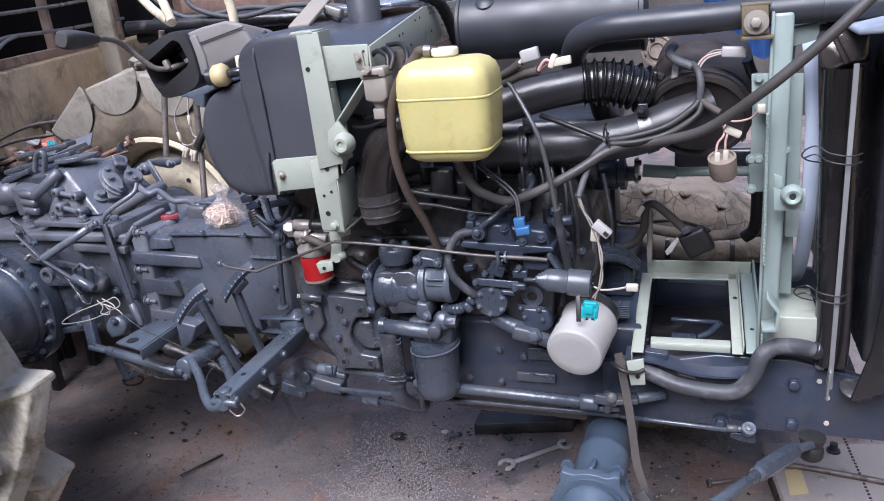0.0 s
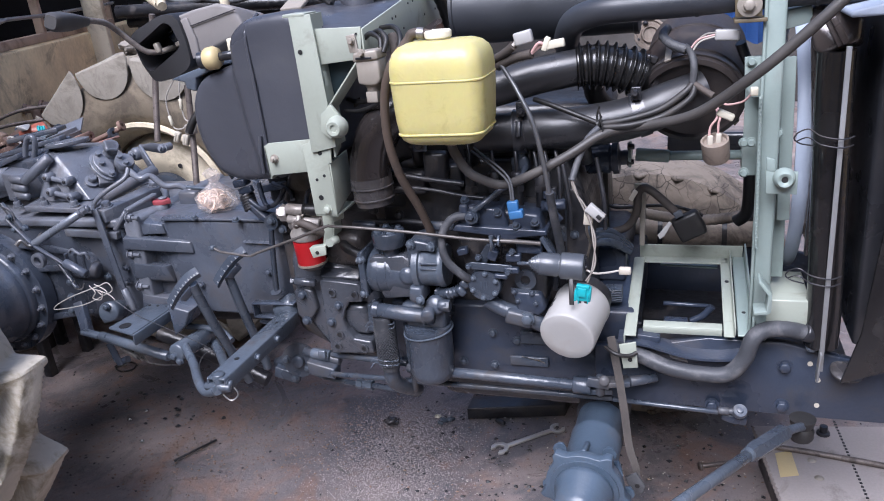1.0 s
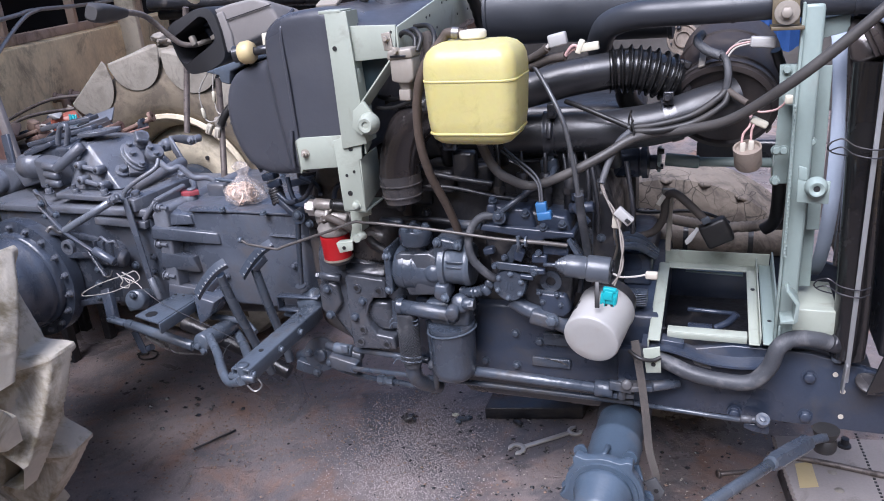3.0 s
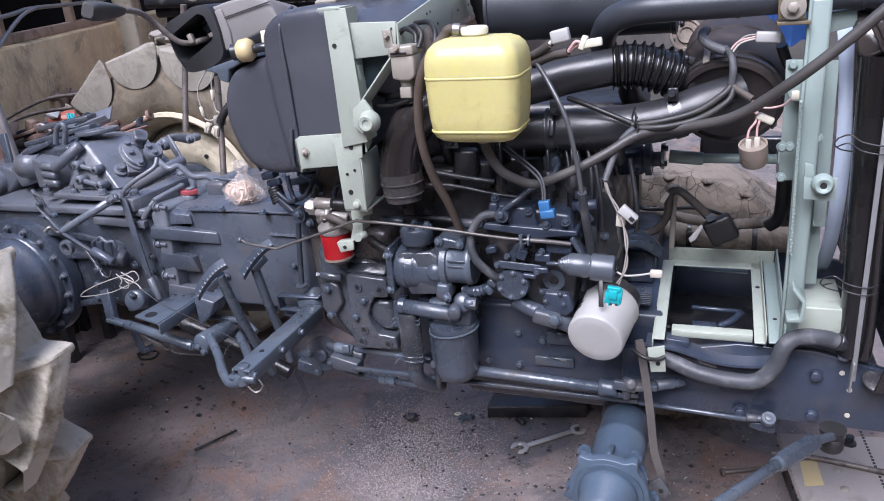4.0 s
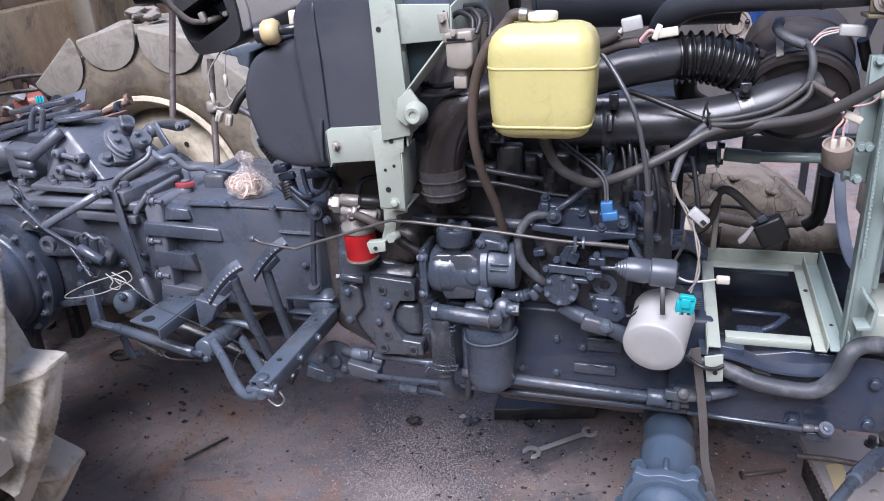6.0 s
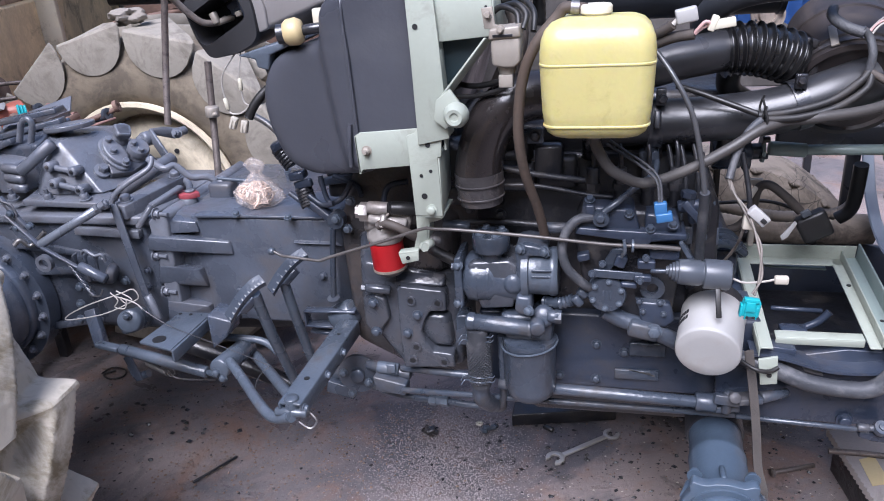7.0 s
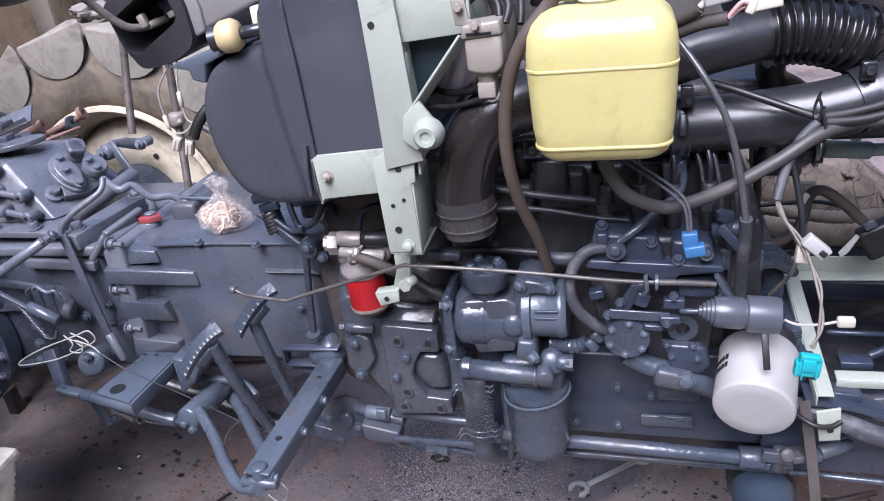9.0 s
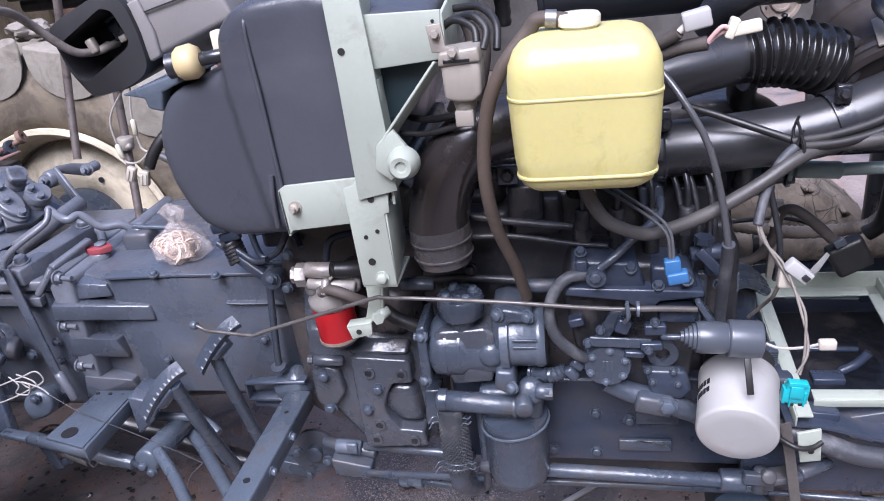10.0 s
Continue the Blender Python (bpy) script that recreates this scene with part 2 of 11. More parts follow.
CHROME = mat("bright_worn_steel", (0.52, 0.5, 0.475), 0.42, metal=0.6, var=0.25, bump=0.1, dirt=(0.2, 0.17, 0.15), dirt_at=0.62, dirt_amt=0.6, dirt_scale=30)
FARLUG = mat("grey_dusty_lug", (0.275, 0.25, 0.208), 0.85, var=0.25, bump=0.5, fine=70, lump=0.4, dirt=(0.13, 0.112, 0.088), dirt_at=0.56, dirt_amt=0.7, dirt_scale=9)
WORNHOSE = mat("worn_black_hose", (0.045, 0.048, 0.055), 0.5, var=0.4, bump=0.4, fine=200, lump=0.15, dirt=(0.13, 0.13, 0.135), dirt_at=0.56, dirt_amt=0.8, dirt_scale=18)
YARDWALL = mat("grey_rendered_wall", (0.085, 0.08, 0.076), 0.9, var=0.3, scale=2.0, bump=0.4, fine=30, dirt=(0.04, 0.036, 0.033), dirt_at=0.52, dirt_amt=0.7, dirt_scale=1.7)
GEAR3 = mat("slate_paint_on_castings", (0.115, 0.125, 0.148), 0.34, var=0.5, bump=0.45, fine=150, lump=0.15, coat=0.35, spec=0.55, dirt=(0.105, 0.098, 0.098), dirt_at=0.56, dirt_amt=0.6, dirt_scale=9)
PIPEBROWN = mat("brown_black_pipe_paint", (0.022, 0.0185, 0.018), 0.24, var=0.4, bump=0.15, lump=0.1, coat=0.3, dirt=(0.04, 0.031, 0.028), dirt_at=0.60, dirt_amt=0.5, dirt_scale=8)
COWL = mat("pale_blue_sheet_paint", (0.3, 0.345, 0.42), 0.6, var=0.12, bump=0.03, coat=0.0, dirt=(0.3, 0.32, 0.36), dirt_at=0.62, dirt_amt=0.5, dirt_scale=6)
TOPTANK = mat("brown_lacquered_tank", (0.06, 0.05, 0.047), 0.28, metal=0.3, var=0.3, bump=0.1, lump=0.3, coat=0.4, dirt=(0.05, 0.042, 0.04), dirt_at=0.55, dirt_amt=0.7, dirt_scale=12)
PALESTEEL = mat("pale_grey_strip", (0.25, 0.255, 0.26), 0.38, metal=0.3, var=0.2, bump=0.08, dirt=(0.2, 0.19, 0.18), dirt_at=0.58, dirt_amt=0.6, dirt_scale=20)
OLIVE = mat("olive_primed_steel", (0.125, 0.10, 0.062), 0.45, var=0.3, bump=0.2, dirt=(0.34, 0.30, 0.12), dirt_at=0.62, dirt_amt=0.8, dirt_scale=16)
RADBLACK = mat("gloss_black_side_tank", (0.009, 0.0085, 0.009), 0.2, var=0.4, bump=0.08, lump=0.2, coat=0.5, dirt=(0.03, 0.027, 0.026), dirt_at=0.62, dirt_amt=0.5, dirt_scale=10)
DUSTHOSE = mat("dust_covered_hose", (0.30, 0.25, 0.20), 0.8, var=0.35, bump=0.4, fine=200, lump=0.3, dirt=(0.075, 0.06, 0.05), dirt_at=0.55, dirt_amt=0.7, dirt_scale=12)
WETSLATE = mat("glossy_slate_paint", (0.066, 0.08, 0.108), 0.2, var=0.4, bump=0.35, lump=0.2, coat=0.45, spec=0.6, dirt=(0.04, 0.042, 0.05), dirt_at=0.58, dirt_amt=0.7, dirt_scale=9)
CASTING = mat("oily_slate_casting", (0.050, 0.055, 0.066), 0.24, var=0.5, bump=0.45, fine=120, lump=0.3, coat=0.35, dirt=(0.075, 0.066, 0.062), dirt_at=0.56, dirt_amt=0.55, dirt_scale=10)
AXLE = mat("blue_grey_axle_paint", (0.060, 0.086, 0.122), 0.4, var=0.35, bump=0.2, lump=0.1, coat=0.15, dirt=(0.085, 0.092, 0.105), dirt_at=0.58, dirt_amt=0.5, dirt_scale=9)
RELAY = mat("beige_brown_casting", (0.26, 0.215, 0.175), 0.5, metal=0.2, var=0.25, bump=0.15, dirt=(0.13, 0.1, 0.08), dirt_at=0.55, dirt_amt=0.7, dirt_scale=25)
GASKET = mat("dull_red_gasket", (0.28, 0.05, 0.06), 0.5, var=0.2, bump=0.1, dirt=(0.15, 0.05, 0.05), dirt_at=0.6, dirt_amt=0.6, dirt_scale=25)
CLOTH = mat("grey_rag", (0.24, 0.215, 0.185), 0.9, var=0.2, bump=0.5)


def cracked(m, scale=26.0, width=0.035, amount=0.9):
    """Adds a net of dark weather cracks to a material."""
    nt = m.node_tree
    N, L = nt.nodes.new, nt.links.new
    p = nt.nodes["Principled BSDF"]
    tc = N("ShaderNodeTexCoord")
    nz = N("ShaderNodeTexNoise")
    nz.inputs["Scale"].default_value = 9.0
    L(tc.outputs["Object"], nz.inputs["Vector"])
    add = N("ShaderNodeVectorMath")
    add.operation = 'MULTIPLY_ADD'
    L(nz.outputs["Color"], add.inputs[0])
    add.inputs[1].default_value = (0.08, 0.08, 0.08)
    L(tc.outputs["Object"], add.inputs[2])
    vo = N("ShaderNodeTexVoronoi")
    vo.feature = 'DISTANCE_TO_EDGE'
    vo.inputs["Scale"].default_value = scale
    L(add.outputs[0], vo.inputs["Vector"])
    r = N("ShaderNodeMapRange")
    r.inputs["From Max"].default_value = width
    r.inputs["To Min"].default_value = amount
    r.inputs["To Max"].default_value = 0.0
    L(vo.outputs["Distance"], r.inputs["Value"])
    where = N("ShaderNodeMath")
    where.operation = 'MULTIPLY'
    gate = N("ShaderNodeMapRange")
    gate.inputs["From Min"].default_value = 0.42
    gate.inputs["From Max"].default_value = 0.55
    L(nz.outputs["Fac"], gate.inputs["Value"])
    L(r.outputs["Result"], where.inputs[0])
    L(gate.outputs["Result"], where.inputs[1])
    mix = N("ShaderNodeMix")
    mix.data_type = 'RGBA'
    old = p.inputs["Base Color"].links[0].from_socket
    L(where.outputs[0], mix.inputs["Factor"])
    L(old, mix.inputs["A"])
    mix.inputs["B"].default_value = (0.02, 0.017, 0.014, 1)
    L(mix.outputs["Result"], p.inputs["Base Color"])
    return m


def floor_material():
    m = bpy.data.materials.new("oily_concrete_floor")
    m.use_nodes = True
    nt = m.node_tree
    p = nt.nodes["Principled BSDF"]
    N, L = nt.nodes.new, nt.links.new
    tc = N("ShaderNodeTexCoord")

    def noise_tex(s, d=8, r=0.6, dist=0.0):
        n = N("ShaderNodeTexNoise")
        n.inputs["Scale"].default_value, n.inputs["Detail"].default_value = s, d
        n.inputs["Roughness"].default_value, n.inputs["Distortion"].default_value = r, dist
        L(tc.outputs["Object"], n.inputs["Vector"])
        return n.outputs["Fac"]

    def rng(v, a, b, c=0.0, d=1.0):
        r = N("ShaderNodeMapRange")
        L(v, r.inputs["Value"])
        for k, x in zip(("From Min", "From Max", "To Min", "To Max"), (a, b, c, d)):
            r.inputs[k].default_value = x
        return r.outputs["Result"]

    def mixc(f, a, b):
        x = N("ShaderNodeMix")
        x.data_type = 'RGBA'
        L(f, x.inputs["Factor"])
        for k, v in (("A", a), ("B", b)):
            if isinstance(v, tuple):
                x.inputs[k].default_value = (*v, 1)
            else:
                L(v, x.inputs[k])
        return x.outputs["Result"]
    big, mid, fine, grit = noise_tex(1.1, dist=0.6), noise_tex(4.2, 10, 0.68, 0.8), noise_tex(26, 6, 0.7), noise_tex(190, 3)
    c = mixc(rng(big, 0.38, 0.62), (0.125, 0.117, 0.125), (0.29, 0.238, 0.222))
    c = mixc(rng(mid, 0.50, 0.66, 0, 0.75), c, (0.24, 0.135, 0.09))
    c = mixc(rng(noise_tex(2.0, 9, 0.62, 1.4), 0.50, 0.60, 0, 0.85), c, (0.088, 0.088, 0.10))
    c = mixc(rng(noise_tex(7.5, 9, 0.72, 0.5), 0.57, 0.66, 0, 0.7), c, (0.05, 0.044, 0.042))
    c = mixc(rng(fine, 0.56, 0.70, 0, 0.45), c, (0.33, 0.27, 0.235))
    c = mixc(rng(noise_tex(60, 5, 0.7), 0.60, 0.68, 0, 0.7), c, (0.045, 0.038, 0.036))
    c = mixc(rng(grit, 0.64, 0.72, 0, 0.55), c, (0.46, 0.41, 0.37))
    L(c, p.inputs["Base Color"])
    L(rng(noise_tex(2.6, 6, 0.6, 0.8), 0.38, 0.62, 0.26, 0.68), p.inputs["Roughness"])
    h = N("ShaderNodeMath")
    h.operation = 'MULTIPLY_ADD'
    L(grit, h.inputs[0])
    h.inputs[1].default_value = 0.25
    L(noise_tex(55, 8, 0.72), h.inputs[2])
    bp = N("ShaderNodeBump")
    bp.inputs["Strength"].default_value = 0.5
    bp.inputs["Distance"].default_value = 0.007
    L(h.outputs[0], bp.inputs["Height"])
    L(bp.outputs["Normal"], p.inputs["Normal"])
    return m


DUSTY = cracked(mat("dusty_old_rubber", (0.22, 0.185, 0.15), 0.85, var=0.4, bump=0.5, fine=50, lump=0.5, dirt=(0.06, 0.05, 0.042), dirt_at=0.52, dirt_amt=0.8, dirt_scale=9))
FLOORM = floor_material()


# ---- mesh helpers ----
def B():
    return bmesh.new()


def bevel(bm, edges, r, seg=2):
    if r > 0:
        bmesh.ops.bevel(bm, geom=list(edges), offset=r, segments=seg, affect='EDGES', clamp_overlap=True, profile=0.5)


def box(bm, c, s, bev=0.003, rot=(0, 0, 0), seg=2):
    m = pose(*c, *rot) @ Matrix.Diagonal((*s, 1))
    v = bmesh.ops.create_cube(bm, size=1, matrix=m)["verts"]
    bevel(bm, {e for x in v for e in x.link_edges}, min(bev, min(s) * 0.45), seg)
    return bm


def prism(bm, pts, a, b, bev=0.003, axis='y', seg=2):
    """A polygon drawn in the plane across an axis, extruded along that axis from a to b."""
    k = 'xyz'.index(axis)
    o = [i for i in range(3) if i != k]
    flat = [(p[o[0]], p[o[1]]) if len(p) == 3 else p for p in pts]

    def at(q, h):
        w = [0, 0, 0]
        w[k], w[o[0]], w[o[1]] = h, q[0], q[1]
        return bm.verts.new(w)
    lo, hi = [at(q, a) for q in flat], [at(q, b) for q in flat]
    n = len(flat)
    fs = [bm.faces.new(lo), bm.faces.new(hi[::-1])]
    fs += [bm.faces.new((lo[i], hi[i], hi[(i + 1) % n], lo[(i + 1) % n])) for i in range(n)]
    bmesh.ops.recalc_face_normals(bm, faces=fs)
    bevel(bm, {e for f in fs for e in f.edges}, bev, seg)
    return bm


def hull(bm, pts, bev=0.006, seg=2):
    """A convex casting over a few corners, with eased edges."""
    vs = [bm.verts.new(p) for p in pts]
    r = bmesh.ops.convex_hull(bm, input=vs)
    bmesh.ops.delete(bm, geom=list({v for v in r["geom_interior"] + r["geom_unused"] if isinstance(v, bmesh.types.BMVert)}), context='VERTS')
    fs = list({f for v in bm.verts for f in v.link_faces if f.is_valid})
    bmesh.ops.dissolve_limit(bm, angle_limit=radians(6), verts=bm.verts[:], edges=bm.edges[:])
    bevel(bm, [e for e in bm.edges if len(e.link_faces) == 2 and e.calc_face_angle(0) > 0.35], bev, seg)
    return bm


def frame_of(d):
    d = Vector(d).normalized()
    u = d.orthogonal().normalized()
    if abs(d.z) < 0.95:
        u = d.cross(Vector((0, 0, 1))).normalized()
    return d, u, d.cross(u)


def lathe(bm, prof, p, d, n=24):
    """Turns a profile of (radius, height) round the axis d from the point p; one that stays off the axis makes a ring."""
    d, u, w = frame_of(d)
    p = Vector(p)
    rings = []
    for r, h in prof:
        if r < 1e-6:
            rings.append([bm.verts.new(p + d * h)])
        else:
            rings.append([bm.verts.new(p + d * h + (u * math.cos(2 * math.pi * i / n) + w * math.sin(2 * math.pi * i / n)) * r) for i in range(n)])
    fs = []
    for a, b in zip(rings, rings[1:]):
        for i in range(n):
            j = (i + 1) % n
            q = [a[i % len(a)], a[j % len(a)], b[j % len(b)], b[i % len(b)]]
            q = list(dict.fromkeys(q))
            if len(q) > 2:
                fs.append(bm.faces.new(q))
    if len(rings[0]) > 1 and len(rings[-1]) > 1:
        for i in range(n):
            j = (i + 1) % n
            fs.append(bm.faces.new((rings[-1][i], rings[-1][j], rings[0][j], rings[0][i])))
    elif len(rings[0]) > 1:
        fs.append(bm.faces.new(rings[0]))
    elif len(rings[-1]) > 1:
        fs.append(bm.faces.new(rings[-1][::-1]))
    bmesh.ops.recalc_face_normals(bm, faces=fs)
    return bm


def cyl(bm, p, q, r, r2=None, ch=0.002, n=20):
    """A round bar from p to q with eased ends."""
    p, q = Vector(p), Vector(q)
    h = (q - p).length
    r2 = r if r2 is None else r2
    ch = min(ch, h * 0.3, r * 0.5, r2 * 0.5)
    return lathe(bm, [(0, 0), (r - ch, 0), (r, ch), (r2, h - ch), (r2 - ch, h), (0, h)], p, q - p, n)


def spline(pts, steps=6):
    P = [Vector(p) for p in pts]
    if len(P) < 3:
        return P
    out = []
    for i in range(len(P) - 1):
        a, b, c, d = P[max(i - 1, 0)], P[i], P[i + 1], P[min(i + 2, len(P) - 1)]
        for s in range(steps):
            t = s / steps
            out.append(0.5 * ((2 * b) + (c - a) * t + (2 * a - 5 * b + 4 * c - d) * t * t + (3 * b - a - 3 * c + d) * t ** 3))
    return out + [P[-1]]


def tube(bm, pts, r, n=10, steps=6, rf=None):
    """A round section swept along a smooth line; rf(i, count) may vary the radius."""
    P = spline(pts, steps)
    u = None
    rings = []
    for i, p in enumerate(P):
        d = (P[min(i + 1, len(P) - 1)] - P[max(i - 1, 0)]).normalized()
        u = d.orthogonal().normalized() if u is None else (u - d * u.dot(d)).normalized()
        w = d.cross(u)
        rad = rf(i, len(P)) if rf else r
        rings.append([bm.verts.new(p + (u * math.cos(2 * math.pi * k / n) + w * math.sin(2 * math.pi * k / n)) * rad) for k in range(n)])
    fs = [bm.faces.new((a[k], a[(k + 1) % n], b[(k + 1) % n], b[k])) for a, b in zip(rings, rings[1:]) for k in range(n)]
    fs += [bm.faces.new(rings[0][::-1]), bm.faces.new(rings[-1])]
    bmesh.ops.recalc_face_normals(bm, faces=fs)
    return bm


def bar(bm, a, b, w, h, up=(0, 0, 1), bev=0.002):
    """A rectangular bar from a to b, w wide across and h along up."""
    a, b = Vector(a), Vector(b)
    d = (b - a).normalized()
    s = d.cross(Vector(up)).normalized()
    u = s.cross(d)
    m = Matrix((s, d, u)).transposed().to_4x4()
    m.translation = (a + b) / 2
    v = bmesh.ops.create_cube(bm, size=1, matrix=m @ Matrix.Diagonal((w, (b - a).length, h, 1)))["verts"]
    bevel(bm, {e for x in v for e in x.link_edges}, min(bev, w * 0.4, h * 0.4), 2)
    return bm


def ribbon(bm, pts, side, w, t):
    """A flat strip of width w and thickness t along the points; side is its width's direction."""
    rows = []
    for k, p in enumerate(pts):
        d = (pts[min(k + 1, len(pts) - 1)] - pts[max(k - 1, 0)]).normalized()
        s = (Vector(side) - d * Vector(side).dot(d)).normalized()
        n = d.cross(s)
        rows.append([bm.verts.new(p + s * (w / 2) * i + n * (t / 2) * j) for i, j in ((-1, -1), (1, -1), (1, 1), (-1, 1))])
    fs = [bm.faces.new(rows[0]), bm.faces.new(rows[-1][::-1])]
    for a, b in zip(rows, rows[1:]):
        fs += [bm.faces.new((a[k], a[(k + 1) % 4], b[(k + 1) % 4], b[k])) for k in range(4)]
    bmesh.ops.recalc_face_normals(bm, faces=fs)
    return bm


def hexbolt(bm, p, d=(0, -1, 0), r=0.008, h=0.007, washer=True, stud=0.0):
    d = Vector(d).normalized()
    p = Vector(p) - d * 0.002
    k = 0.0
    if washer:
        lathe(bm, [(0, 0), (r * 1.35, 0), (r * 1.35, 0.0035), (0, 0.0035)], p, d, 14)
        k = 0.0035
    lathe(bm, [(0, k), (r, k), (r, k + h * 0.85), (r * 0.85, k + h), (0, k + h)], p, d, 6)
    if stud:
        lathe(bm, [(0, k), (r * 0.5, k), (r * 0.5, k + h + stud), (0, k + h + stud)], p, d, 8)
    return bm


def finish(bm, name, material):
    me = bpy.data.meshes.new(name)
    bm.normal_update()
    bm.to_mesh(me)
    bm.free()
    me.polygons.foreach_set("use_smooth", [True] * len(me.polygons))
    me.set_sharp_from_angle(angle=radians(50))
    me.materials.append(material)
    return me


def thing(name, base, label, category, group="", kind=""):
    e = new(name)
    e.location = base
    e.empty_display_size = 0.05
    return tagged(e, label, category, group, kind)


def root_place(ob):
    p = Vector(ob.location)
    while ob.parent:
        ob = ob.parent
        p += ob.location
    return p


def part(name, bm, material, parent, label=""):
    """One mesh object under a thing or under a part; bm is in the place's own metres."""
    at = root_place(parent)
    bmesh.ops.translate(bm, verts=bm.verts, vec=-at)
    ob = new(name, finish(bm, name, material))
    ob.parent = parent
    return tagged(ob, label)


def single(name, bm, material, label, category, group="", kind=""):
    """A thing that is one mesh, with its origin at its base."""
    lo = Vector([min(v.co[k] for v in bm.verts) for k in range(3)])
    hi = Vector([max(v.co[k] for v in bm.verts) for k in range(3)])
    at = Vector(((lo.x + hi.x) / 2, (lo.y + hi.y) / 2, lo.z))
    bmesh.ops.translate(bm, verts=bm.verts, vec=-at)
    ob = new(name, finish(bm, name, material))
    ob.location = at
    return tagged(ob, label, category, group, kind)


def bolts(parent, places, material=None, d=(0, -1, 0), r=0.008, h=0.007, stud=0.0, name="bolt"):
    """Like bolts under one thing, sharing one mesh."""
    at = root_place(parent)
    me = finish(hexbolt(B(), (0, 0, 0), d, r, h, True, stud), name, material or SLATE2)
    for p in places:
        ob = new(name, me)
        ob.parent = parent
        ob.location = Vector(p) - at


# ---- the place ----
def ground():
    bm = B()
    n = 90
    # finer towards the tractor, out to the horizon
    def coord(i, c):
        s = (i / n) * 2 - 1
        return c + 3.0 * s + 57.0 * s ** 7
    g = [[bm.verts.new((coord(i, -0.6), coord(j, 1.6), 0.0)) for j in range(n + 1)] for i in range(n + 1)]
    for row in g:
        for v in row:
            far = max(abs(v.co.x), abs(v.co.y))
            v.co.z = 0.008 * noise.noise(v.co * 1.4) + 0.004 * noise.noise(v.co * 5.0) if far < 5 else 0
    for i in range(n):
        for j in range(n):
            bm.faces.new((g[i][j], g[i + 1][j], g[i + 1][j + 1], g[i][j + 1]))
    ob = new("floor", finish(bm, "floor", FLOORM))
    tagged(ob, "dark oily concrete workshop floor with rust stains", "floor", kind="structure")


ground()

WA, WB = Vector((-2.55, 1.35, 0)), Vector((-4.75, 6.35, 0))   # the low wall's line
WD = (WB - WA).normalized()
WN = Vector((-WD.y, WD.x, 0))


def on_wall(s, off, z):
    p = WA + WD * s + WN * off
    return (p.x, p.y, z)


def low_wall():
    bm = B()
    bar(bm, on_wall(-3.0, 0.1, 0.552), on_wall(6.5, 0.1, 0.552), 0.2, 1.144, bev=0.01)
    single("wall_west", bm, WALLM, "low stained plaster wall with dark damp patches", "wall", kind="structure")
    bm = B()
    for s in (-2.6, 0.3, 1.90, 2.87, 4.3):
        bar(bm, on_wall(s, 0.1, 1.12), on_wall(s, 0.1, 2.6), 0.05, 0.05, up=(WD.x, WD.y, 0), bev=0.004)
    for z in (1.15, 1.75, 2.4):
        bar(bm, on_wall(-3, 0.1, z), on_wall(4.3, 0.1, z), 0.05, 0.05, bev=0.004)
    single("window_1", bm, WINFRAME, "rusty brown steel window frame without glass", "window", kind="structure")
    # room behind the frame: wall painted as shade, roof added above the view
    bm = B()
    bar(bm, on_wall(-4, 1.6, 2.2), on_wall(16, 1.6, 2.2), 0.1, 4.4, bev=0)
    single("wall_far_room", bm, ROOMSHADE, "far room wall behind the frame, shade put into its near-black colour", "wall", kind="structure")
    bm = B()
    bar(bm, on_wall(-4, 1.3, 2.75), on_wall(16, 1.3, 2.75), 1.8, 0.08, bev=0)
    single("ceiling", bm, ROOMSHADE, "low roof out of view over the far room, coloured near-black for shade", "ceiling", kind="structure")


low_wall()

